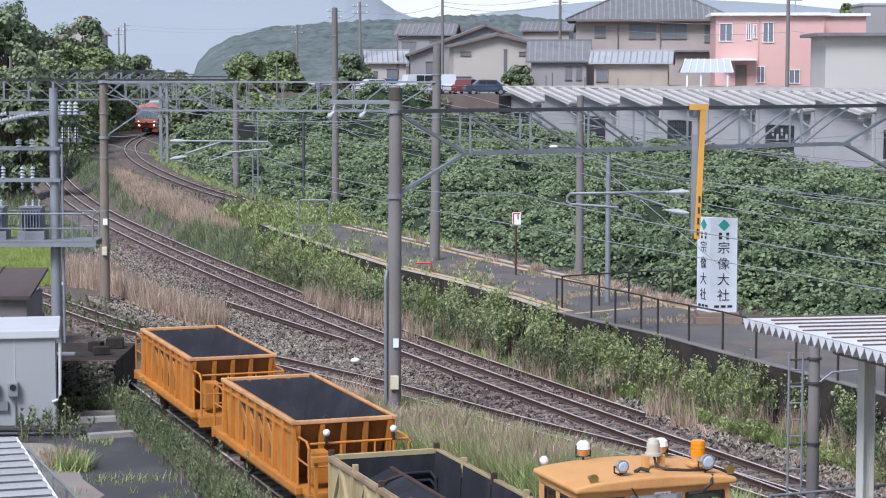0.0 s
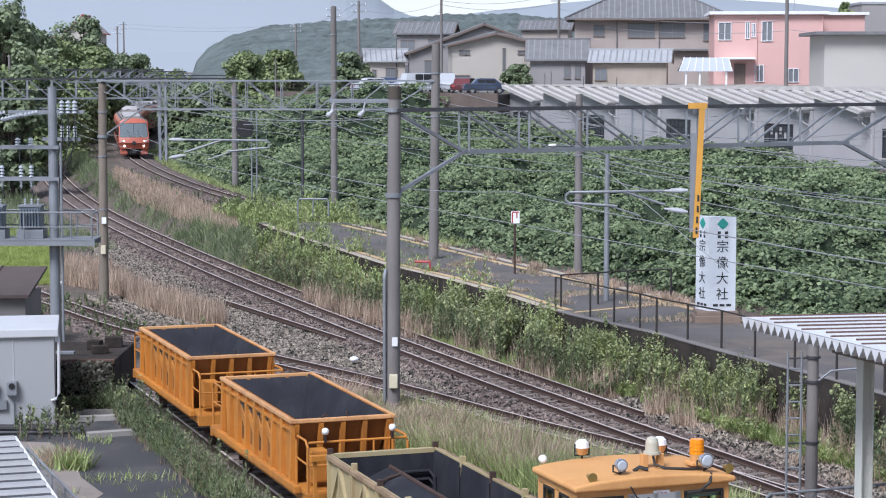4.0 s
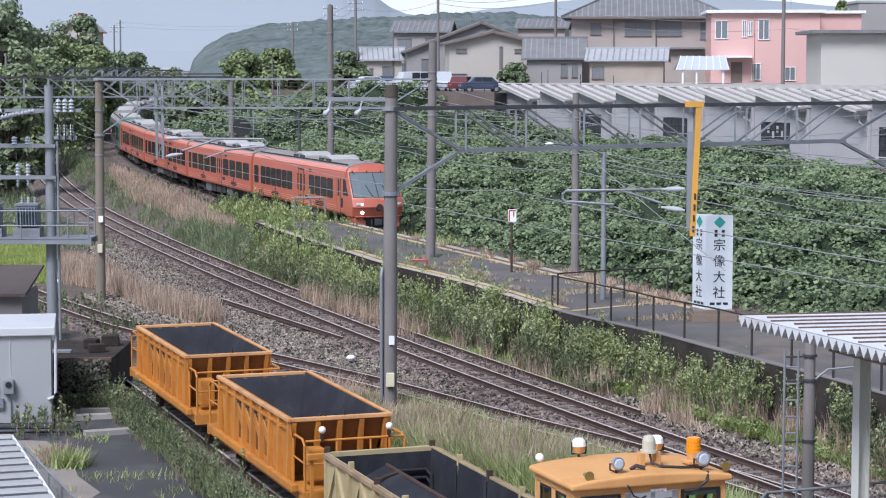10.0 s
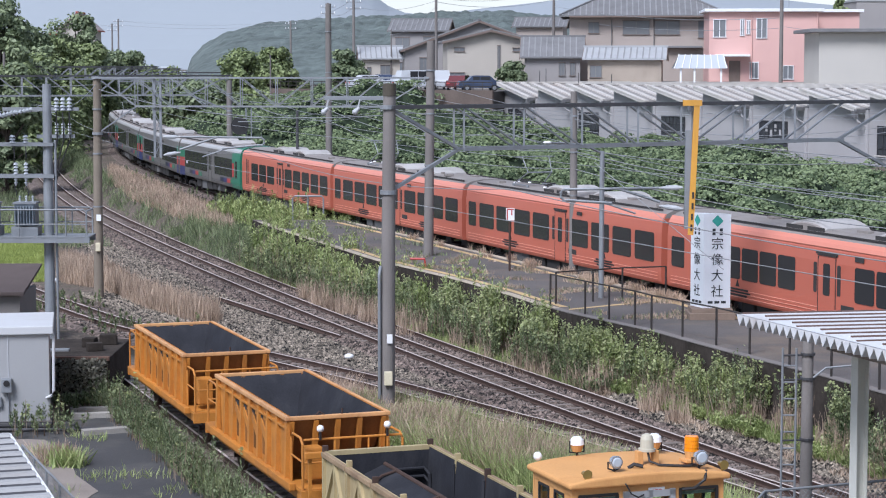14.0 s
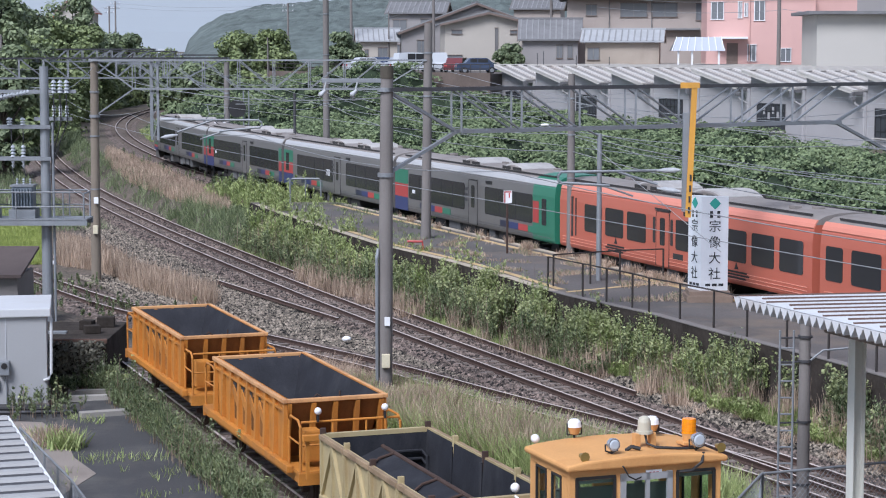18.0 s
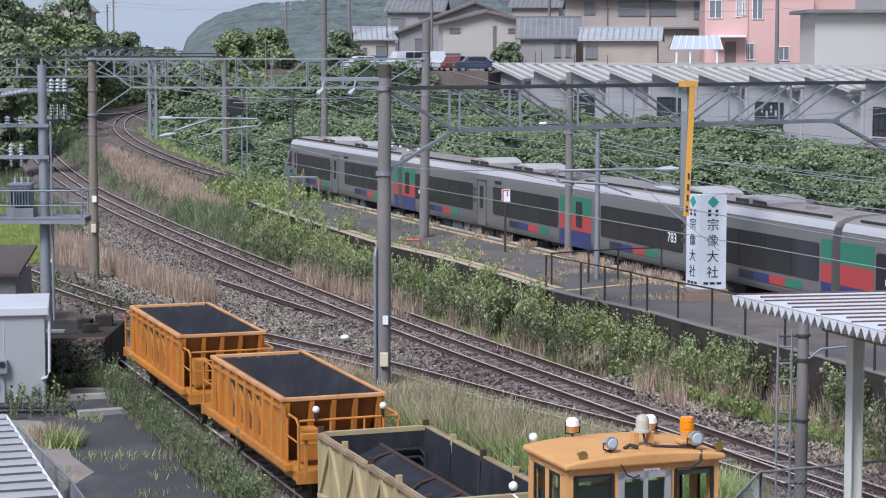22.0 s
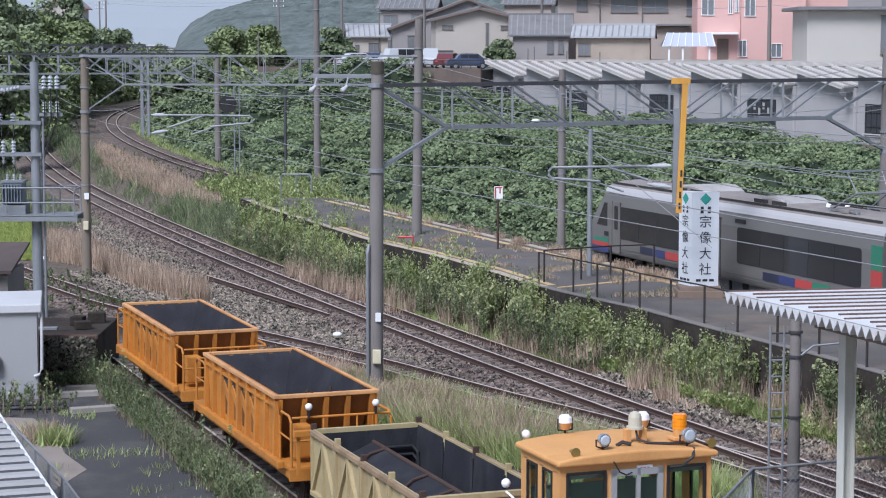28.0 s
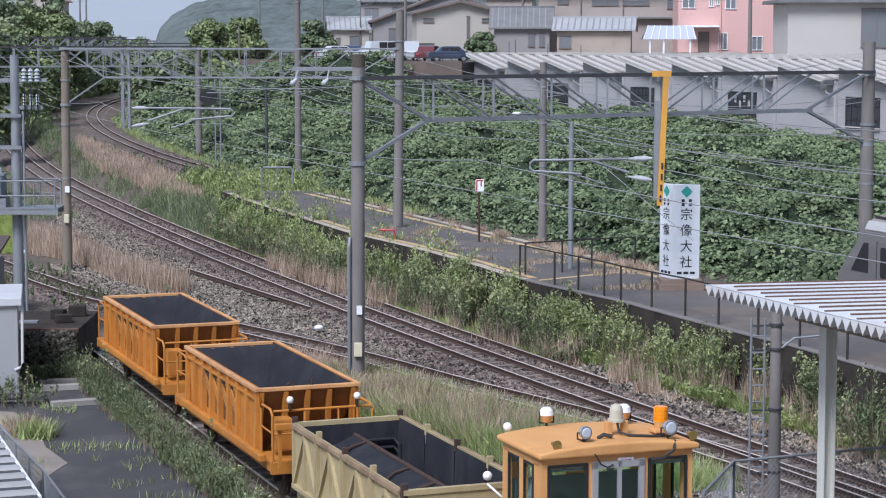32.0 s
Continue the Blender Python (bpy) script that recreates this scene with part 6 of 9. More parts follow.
def cantilever(base, tip1, tip2, parent_name="pull_off_arm", label="galvanised overhead-line arm with white insulators"):
    """A registration arm: two tubes from insulators on a post, joined by a bend at the far end."""
    c = thing(parent_name, label, "overhead arm", "overhead arms")
    b1, b2 = Vector(base[0]), Vector(base[1])
    t1, t2 = Vector(tip1), Vector(tip2)
    for b, t in ((b1, t1), (b2, t1.lerp(t2, 0.3))):
        d = (t - b).normalized()
        q = bmesh.new()
        for u0, u1, r0, r1 in ((0.0, 0.12, 0.035, 0.06), (0.12, 0.2, 0.06, 0.085), (0.2, 0.52, 0.085, 0.08), (0.52, 0.6, 0.08, 0.05), (0.6, 0.75, 0.05, 0.035)):
            bar(q, b + d * u0, b + d * u1, r0, r1, 12)
        part("insulator", q, PORCELAIN, c, "pale smooth rod insulator")
    bm = bmesh.new()
    d1 = (t1 - b1).normalized()
    low = t2.lerp(b2, 0.4) + Vector((0, 0, 0.02))
    pipe(bm, [b1 + d1 * 0.75, t1 - d1 * 0.12, t1 + d1 * 0.05, t1.lerp(t2, 0.3) + d1 * 0.16, t1.lerp(t2, 0.7) + d1 * 0.16, t2 + d1 * 0.05, t2 - d1 * 0.12, low], 0.045, 8)
    bar(bm, b2 + (t1.lerp(b1, 0.45) - b2).normalized() * 0.75, t1.lerp(b1, 0.45), 0.045, None, 8)
    part("tube", bm, STEEL, c)
    bm = bmesh.new()
    pipe(bm, [t2, t2.lerp(b2, 0.35), t2.lerp(b2, 0.6) - Vector((0, 0, 0.25))], 0.03, 8)
    part("steady_arm", bm, STEEL, c)
    return c


# drop post and yellow guard hanging from the main gantry
drop = thing("drop_post", "grey steel drop post with a yellow warning bar", "drop post")
bm = bmesh.new()
box(bm, 7.9, 63.9, 6.45, 0.2, 0.2, 3.1)
part("post", bm, STEEL, drop)
bm = bmesh.new()
bar(bm, (8.14, 63.75, 8.8), (7.98, 63.75, 4.72), 0.06, 0.18)
part("warning_bar", bm, YELLOWBAR, drop, "yellow warning bar")
bm = bmesh.new()
box(bm, 8.0, 63.75, 8.86, 0.6, 0.08, 0.18)
part("hanger", bm, YELLOWBAR, drop)
for k in range(4):
    bm = bmesh.new()
    box(bm, 8.0 + 0.015 * k, 63.71, 4.95 + 0.34 * k, 0.06, 0.02, 0.2)
    part("marking", bm, UNDER, drop)
cantilever(((7.75, 63.9, 6.2), (7.75, 63.9, 5.52)), (4.1, 64.6, 6.1), (4.1, 64.6, 5.75))
second = thing("drop_post", "grey twin-channel drop post hanging from a gantry", "drop post")
for dx in (-0.13, 0.13):
    bm = bmesh.new()
    box(bm, -12.25 + dx, 89.5, 7.75, 0.1, 0.16, 3.5)
    part("channel", bm, STEEL, second)
for k in range(7):
    bm = bmesh.new()
    bar(bm, (-12.35 + 0.2 * (k % 2), 89.42, 6.15 + 0.45 * k), (-12.15 - 0.2 * (k % 2), 89.42, 6.6 + 0.45 * k), 0.03)
    part("lacing", bm, STEEL, second)
cantilever(((-12.0, 89.5, 6.92), (-12.0, 89.5, 6.12)), (-7.75, 89.4, 6.88), (-7.72, 89.4, 6.55))
cantilever(((-32.5, 160, 7.0), (-32.5, 160, 6.0)), (-30.0, 160, 6.9), (-30.0, 160, 6.4))


def wire(pts, sag, r, name="overhead_wire", label="thin dark overhead wire", n=8):
    bm = bmesh.new()
    line = [Vector(pts[0])]
    for a, b in zip(pts, pts[1:]):
        a, b = Vector(a), Vector(b)
        for k in range(1, n + 1):
            t = k / n
            line.append(a.lerp(b, t) - Vector((0, 0, sag * 4 * t * (1 - t))))
    pipe(bm, line, r, 4)
    return solid(name, bm, mat("wire_metal", (0.3, 0.31, 0.32), 0.6, 0.2), label, "wire", "overhead wires")


def line_wire(fx, fz, ys, off, z, sag, r):
    wire([(fx(y) + off, y, fz(y) + z) for y in ys], sag, r)


YS = (20, 64, 92, 122, 152, 193, 236, 270)
for fx, fz in ((main_x, main_z), (train_x, lambda y: train_z(y) - 0.3)):
    line_wire(fx, fz, YS, 0.0, 5.15, 0.05, 0.012)
    line_wire(fx, fz, YS, 0.0, 6.15, 0.5, 0.014)
for dx, z, sag in ((1.2, 7.0, 0.6), (2.5, 7.4, 0.7), (3.2, 7.9, 0.5), (-1.5, 8.1, 0.6)):
    wire([(15.7 + dx, 69, z + 1.0), (5.6 + dx, 96, z), (-5.5 + dx, 122, z), (-15.0 + dx, 154.5, z), (-26.0 + dx, 196, z + 0.6), (-29 + dx, 240, z + 1)], sag, 0.014)
for z, sag in ((7.9, 0.7), (6.6, 0.7), (5.9, 0.8)):
    wire([(20, 45, z), (5.5, 81.7, z), (-6.9, 131, z + 0.6), (-15, 165, z + 0.5)], sag, 0.016)
wire([(-13.3, 69.5, 8.5), (-36, 147, 9.0)], 0.8, 0.014)
wire([(-15.3, 69.5, 8.4), (-38, 150, 8.7)], 0.8, 0.014)
wire([(-13.5, 69.5, 8.55), (-15.0, 89.8, 9.2), (-36, 147.5, 9.4)], 0.4, 0.014)
wire([(-1.4, 58.6, 8.6), (-14.9, 89.8, 9.0)], 0.5, 0.014)
wire([(5.6, 72.3, 6.6), (8.5, 60, 4.0)], 0.0, 0.012)


def ladder_pole():
    p = thing("signal_pole", "grey concrete pole with a steel ladder and clamp bands", "pole")
    x, y = 7.55, 41.0
    bm = bmesh.new()
    bar(bm, (x, y, -0.4), (x, y, 4.65), 0.14, 0.11, 18)
    part("shaft", bm, CONCRETE, p)
    bm = bmesh.new()
    for dx in (-0.52, -0.24):
        bar(bm, (x + dx, y - 0.05, -0.2), (x + dx, y - 0.05, 4.3), 0.025, None, 6)
    for k in range(12):
        bar(bm, (x - 0.52, y - 0.05, 0.2 + k * 0.34), (x - 0.24, y - 0.05, 0.2 + k * 0.34), 0.018, None, 6)
    part("ladder", bm, STEEL, p)
    for z in (4.15, 3.65, 1.1, 2.4):
        bm = bmesh.new()
        bar(bm, (x, y, z), (x, y, z + 0.05), 0.15, None, 16)
        bar(bm, (x - 0.5, y - 0.05, z), (x, y, z), 0.02, None, 6)
        part("clamp_band", bm, DARKSTEEL, p)
    bm = bmesh.new()
    pipe(bm, [(x + 0.1, y - 0.1, 3.7), (x + 0.35, y - 0.1, 3.9), (x + 0.9, y - 0.1, 3.95)], 0.025)
    part("arm", bm, STEEL, p)


ladder_pole()

# more wires over the bank
for a, b, sag in (((16.4, 75, 6.3), (-0.9, 130, 9.1), 0.5), ((16.4, 75, 5.0), (0.0, 125, 7.6), 0.5), ((16.5, 75, 4.3), (3.0, 115, 6.6), 0.4), ((16.5, 80, 7.0), (-4.0, 140, 8.6), 0.6)):
    wire([a, b], sag, 0.014)


def bracket_arm():
    """A short arm on the main pole with two hanging insulators."""
    k = thing("bracket_arm", "pale blue-grey bracket arm with two bell insulators", "bracket arm")
    bm = bmesh.new()
    box(bm, -2.35, 58.6, 9.09, 1.75, 0.12, 0.12, bevel=0.01)
    part("arm", bm, STEEL, k)
    for x in (-3.1, -2.2):
        bm = bmesh.new()
        bar(bm, (x, 58.5, 9.05), (x - 0.06, 58.5, 8.8), 0.025, None, 6)
        bar(bm, (x - 0.02, 58.5, 8.82), (x - 0.16, 58.5, 8.68), 0.04, 0.085, 12)
        bar(bm, (x - 0.16, 58.5, 8.68), (x - 0.2, 58.5, 8.64), 0.085, 0.03, 12)
        part("insulator", bm, PORCELAIN, k, "bell-shaped insulator")


bracket_arm()


def pipe_railing():
    r = thing("pipe_railing", "grey bent-pipe railing among the weeds at the platform's end", "railing")
    bm = bmesh.new()
    pipe(bm, [(-7.95, 112.0, 0.8), (-7.95, 112.0, 2.75), (-7.85, 112.0, 2.87), (-6.35, 112.0, 2.87), (-6.25, 112.0, 2.75), (-6.25, 112.0, 0.8)], 0.05, 8)
    part("frame", bm, STEEL, r)
    bm = bmesh.new()
    bar(bm, (-7.1, 112.0, 0.8), (-7.1, 112.0, 2.84), 0.04, None, 8)
    part("post", bm, STEEL, r)


pipe_railing()
# ---- things on the platform ----
FENCEDARK = mat("dark_brown_fence_paint", (0.035, 0.03, 0.028), 0.6, 0.2, 0.2)


def rail_fence(pts, z, h=1.12):
    f = thing("platform_fence", "thin dark metal fence along the platform edge", "fence", "platform fences")
    for x, y in pts:
        bm = bmesh.new()
        bar(bm, (x, y, z - 0.05), (x, y, z + h), 0.035, None, 8)
        part("post", bm, FENCEDARK, f)
    for a, b in zip(pts, pts[1:]):
        for hh in (h,):
            bm = bmesh.new()
            bar(bm, (*a, z + hh), (*b, z + hh), 0.018 if hh < h else 0.025, None, 6)
            part("rail", bm, FENCEDARK, f)


rail_fence([(3.92, 69.7), (4.95, 67.4), (5.62, 65.9), (6.32, 64.4), (6.72, 63.2), (7.5, 61.6), (8.3, 59.9), (9.0, 58.0), (9.75, 55.7), (10.5, 53.6), (11.3, 51.4), (12.4, 48.6)], PLAT_Z)
rail_fence([(4.15, 70.4), (5.5, 71.2), (6.6, 71.9), (8.2, 72.4)], PLAT_Z)


def text_mesh(body, size, material, depth=0.004):
    cu = bpy.data.curves.new("text", "FONT")
    cu.body, cu.size, cu.align_x, cu.align_y, cu.extrude = body, size, "CENTER", "CENTER", depth
    ob = bpy.data.objects.new("text", cu)
    scene.collection.objects.link(ob)
    me = bpy.data.meshes.new_from_object(ob.evaluated_get(bpy.context.evaluated_depsgraph_get()))
    bpy.data.objects.remove(ob)
    me.materials.append(material)
    return me


def sign_tower():
    s = thing("sign_tower", "white three-sided shrine sign tower with black brush lettering", "sign", m=pose(9.0, 66.5, PLAT_Z))
    SIGNWHITE = mat("sign_white", (0.72, 0.75, 0.78), 0.5, 0, 0.05, 1, 20, 0.02, (0.5, 0.48, 0.45), 0.3)
    INK = mat("ink_black", (0.02, 0.025, 0.03), 0.6)
    TEAL = mat("crest_teal", (0.04, 0.33, 0.27), 0.6)
    a, b, c = Vector((-0.27, -0.33, 0)), Vector((0.62, -0.25, 0)), Vector((-0.6, 0.45, 0))
    bm = bmesh.new()
    lo = [bm.verts.new(p + Vector((0, 0, 0.36))) for p in (a, b, c)]
    hi = [bm.verts.new(p + Vector((0, 0, 3.45))) for p in (a, b, c)]
    bm.faces.new(lo)
    bm.faces.new(hi)
    for i in range(3):
        bm.faces.new((lo[i], lo[(i + 1) % 3], hi[(i + 1) % 3], hi[i]))
    part("body", bm, SIGNWHITE, s)
    bm = bmesh.new()
    box(bm, 0, 0, 0.1, 1.5, 1.25, 0.24, bevel=0.02)
    box(bm, 0, 0, 0.28, 1.35, 1.1, 0.16, bevel=0.02)
    part("plinth", bm, mat("brown_stone", (0.23, 0.17, 0.13), 0.85, 0, 0.25, 2, 20, 0.3), s, "brown stone plinth")
    for p, q, size in ((a, b, 0.42), (c, a, 0.42)):
        d = (q - p).normalized()
        n = Vector((d.y, -d.x, 0))
        mid = (p + q) / 2 + n * 0.008
        rot = Matrix((Vector((d.x, n.x * 0, -n.x)), Vector((d.y, 0, -n.y)), Vector((0, 1, 0))))
        rot = Matrix.Identity(3)
        rot.col[0], rot.col[1], rot.col[2] = d, Vector((0, 0, 1)), n
        rot = rot.to_4x4()
        for k, ch in enumerate("宗像大社"):
            o = new("letter", text_mesh(ch, size, INK))
            o.parent = s
            o.matrix_local = Matrix.Translation(mid + Vector((0, 0, 2.45 - 0.52 * k))) @ rot
        bm = bmesh.new()
        for t in range(4):
            m = rot @ Matrix.Rotation(radians(90 * t), 4, "Z")
            v = [m @ Vector(w) for w in ((0, 0, 0), (-0.1, 0.1, 0), (0, 0.19, 0), (0.1, 0.1, 0))]
            f = [bm.verts.new(mid + Vector((0, 0, 3.22)) + w) for w in v]
            g = [bm.verts.new(mid + Vector((0, 0, 3.22)) + w - n * 0.01) for w in v]
            bm.faces.new(f)
            for i in range(4):
                bm.faces.new((f[i], f[(i + 1) % 4], g[(i + 1) % 4], g[i]))
        part("crest", bm, TEAL, s, "teal leaf crest")
        bm = bmesh.new()
        for dx in (-0.12, 0.12):
            for k in range(2):
                m = Matrix.Translation(mid + Vector((0, 0, 2.93 - 0.13 * k)) + d * dx) @ rot
                box(bm, 0, 0, 0, 0.1, 0.09, 0.006, m)
        m = Matrix.Translation(mid + Vector((0, 0, 0.55))) @ rot
        for k in range(3):
            box(bm, -0.22 + 0.22 * k, 0, 0, 0.16, 0.08, 0.006, m)
        tagged(part("lettering_bar", bm, INK, s), kind="stuff")


sign_tower()
# number on one grey car, shorter unreadable marks on others
o = new("lettering", text_mesh("783", 0.5, WHITEPAINT))
o.parent = CARS[5]
o.matrix_local = pose(-0.95, -1.446, 2.05, 90, 0, 0)
tagged(o, "pale number lettering")
for grey, x in ((CARS[4], -7.3), (CARS[6], -7.4), (CARS[7], -9.35)):
    bm = bmesh.new()
    for k in range(3):
        box(bm, x + 0.14 * k, -1.446, 1.95 if x > -9 else 1.68, 0.09, 0.012, 0.17)
    part("lettering_bar", bm, WHITEPAINT if x > -9 else UNDER, grey)


def small_sign():
    s = thing("stop_sign", "small white and red sign plate on a thin pole", "sign", m=pose(2.95, 82.0, PLAT_Z))
    bm = bmesh.new()
    bar(bm, (0, 0, -0.1), (0, 0, 2.55), 0.045, None, 8)
    part("post", bm, RUSTSHADE, s)
    bm = bmesh.new()
    box(bm, 0.02, -0.05, 2.3, 0.34, 0.02, 0.5)
    plate = part("plate", bm, WHITEPAINT, s)
    bm = bmesh.new()
    for x, z, w, h in ((0.02, 2.5, 0.28, 0.05), (-0.1, 2.28, 0.05, 0.42), (0.08, 2.36, 0.05, 0.2)):
        box(bm, x, -0.064, z, w, 0.008, h)
    part("marking", bm, TRED, plate)


small_sign()


def canopy():
    c = thing("platform_canopy", "white folded-plate platform canopy with a rusty edge", "canopy")
    PLATE = mat("white_folded_plate", (0.6, 0.61, 0.62), 0.5, 0, 0.12, 0.6, 12, 0.05, (0.36, 0.25, 0.19), 0.5)
    SEAMRUST = mat("rusty_seam", (0.13, 0.08, 0.065), 0.8, 0, 0.35, 3, 25, 0.2)
    d, o = Vector((0.33, -0.944, 0)), Vector((0.944, 0.33, 0))
    a = Vector((5.66, 38.05, 5.14))
    bm = bmesh.new()
    prev = None
    for k in range(125):
        up = 0.0 if k % 2 else 0.2
        p = a + d * (k * 0.128) + Vector((0, 0, up))
        cur = [bm.verts.new(p), bm.verts.new(p + o * 6.5 - Vector((0, 0, 0.14)))]
        if prev:
            bm.faces.new((prev[0], cur[0], cur[1], prev[1]))
        prev = cur
    part("folded_roof", bm, PLATE, c)
    bm = bmesh.new()
    e0, e1 = a + d * 0.0 + o * 0.03 + Vector((0, 0, 0.212)), a + d * 15.8 + o * 0.03 + Vector((0, 0, 0.212))
    fall = o * 6.5 - Vector((0, 0, 0.14))
    quad(bm, e0, e1, e1 + fall, e0 + fall)
    part("roof_sheet", bm, PLATE, c, "white painted roof sheet with rust marks")
    bm = bmesh.new()
    prev = None
    for k in range(125):
        up = 0.0 if k % 2 else 0.2
        p = a + d * (k * 0.128) - o * 0.012
        cur = [bm.verts.new(p + Vector((0, 0, up))), bm.verts.new(p + Vector((0, 0, 0.215)))]
        if prev:
            bm.faces.new((prev[0], cur[0], cur[1], prev[1]))
        prev = cur
    part("edge_closure", bm, PLATE, c)
    for k in range(0, 124, 4):
        bm = bmesh.new()
        p = a + d * (k * 0.128) + Vector((0, 0, 0.22))
        bar(bm, p + o * (0.12 + 0.05 * (k % 8)), p + o * 6.3 - Vector((0, 0, 0.135)), 0.045, 0.03)
        part("seam_cap", bm, SEAMRUST, c, "rusty seam cap")
    bm = bmesh.new()
    p = a + o * 1.25 + Vector((0, 0, -0.18))
    bar(bm, p + d * 1.3, p + d * 15, 0.16, 0.34)
    part("beam", bm, mat("rust_stained_board", (0.23, 0.19, 0.16), 0.8, 0, 0.3, 1.5, 15, 0.1, (0.1, 0.05, 0.03), 0.6), c, "rust-stained edge beam")
    bm = bmesh.new()
    q = a + d * 1.25 + o * 1.3
    bar(bm, q + Vector((0, 0, -0.2)), q + o * 4.4 + Vector((0, 0, -0.3)), 0.2, 0.3)
    part("cross_beam", bm, STEEL, c)
    PALEPOST = mat("pale_post_paint", (0.6, 0.6, 0.54), 0.6, 0, 0.1, 1, 20, 0.03, (0.3, 0.25, 0.2), 0.3)
    for t in (1.45, 7.0, 12.5):
        bm = bmesh.new()
        q = a + d * t + o * 1.8
        prof = [(-0.12, -0.12), (0.12, -0.12), (0.12, -0.1), (0.012, -0.1), (0.012, 0.1), (0.12, 0.1), (0.12, 0.12), (-0.12, 0.12), (-0.12, 0.1), (-0.012, 0.1), (-0.012, -0.1), (-0.12, -0.1)]
        extrude_profile(bm, prof, 0.95, 4.97)
        m = Matrix.Translation((q.x, q.y, 0)) @ Matrix.Rotation(math.atan2(o.y, o.x), 4, "Z") @ Matrix.Rotation(radians(-90), 4, "Y")
        bmesh.ops.transform(bm, matrix=m, verts=bm.verts)
        part("post", bm, PALEPOST, c, "pale steel H-section post")
    bm = bmesh.new()
    q = a + d * 1.45 + o * 1.8
    box(bm, q.x, q.y, 1.02, 0.5, 0.5, 0.1)
    part("base_plate", bm, PALEPOST, c)


canopy()


def near_platform():
    bm = bmesh.new()
    pts = [(4.9, 37.4), (10.4, 39.3), (17.5, 19.5), (11.6, 17.5)]
    top = [bm.verts.new((x, y, 0.98)) for x, y in pts]
    low = [bm.verts.new((x, y, -0.6)) for x, y in pts]
    bm.faces.new(top)
    for i in range(4):
        bm.faces.new((top[i], low[i], low[(i + 1) % 4], top[(i + 1) % 4]))
    solid("near_platform", bm, ASPHALT, "grey asphalt platform under the canopy", "platform", kind="structure")


near_platform()
mesh_fence([(5.15, 34.6), (6.1, 37.25), (10.2, 38.9)], 1.15, "galvanised mesh fence across the platform's end", 0.98)


def buffer_rails():
    """A spare rail left beside the main line, and a short one on the stones."""
    for fx, off, y0, y1, label in ((main_x, 1.6, 58.5, 225, "long rusty spare rail lying beside the track"), (lambda y: -3.6 - 0.462 * (y - 75.5), 0.0, 75.5, 88.8, "short rusty rail lying on the ballast")):
        ob = new("spare_rail", rail_mesh(fx, off, y0, y1, lambda y: main_z(y) - 0.02, "spare_rail"))
        tagged(ob, label, "rail", "spare rails")


buffer_rails()
bm = bmesh.new()
bmesh.ops.create_icosphere(bm, subdivisions=2, radius=0.14, matrix=Matrix.Translation((-3.05, 70.2, -0.05)) @ Matrix.Diagonal((1.2, 1, 0.7, 1)))
solid("white_stone", bm, WHITEPAINT, "white painted stone between the tracks", "stone", smooth=True)
bm = bmesh.new()
bmesh.ops.create_icosphere(bm, subdivisions=2, radius=0.16, matrix=Matrix.Translation((-17.9, 95.0, 0.0)) @ Matrix.Diagonal((1.2, 1, 0.7, 1)))
solid("white_stone", bm, WHITEPAINT, "white painted stone on the grass", "stone", smooth=True)
bm = bmesh.new()
pipe(bm, [(-1.1, 83.5, PLAT_Z + 0.35), (-0.5, 83.4, PLAT_Z + 0.35), (-0.45, 83.4, PLAT_Z)], 0.05, 8)
solid("red_pipe_fitting", bm, TRED, "small red pipe fitting standing on the platform", "fitting")

# ---- long shed with a sawtooth roof ----
SHEDWALL = mat("shed_cladding", (0.35, 0.34, 0.342), 0.65, 0, 0.07, 0.3, 15, 0.04, (0.3, 0.28, 0.27), 0.35)
SHEDROOF = mat("shed_roof_sheet", (0.25, 0.235, 0.22), 0.6, 0, 0.15, 0.4, 15, 0.05, (0.27, 0.22, 0.18), 0.5)
SHEDRIB = mat("shed_roof_rib", (0.5, 0.475, 0.44), 0.6, 0, 0.12, 0.4, 15, 0.05, (0.4, 0.34, 0.28), 0.4)
FRAMEDARK = mat("dark_window_frame", (0.04, 0.04, 0.045), 0.5, 0.2, 0.1)


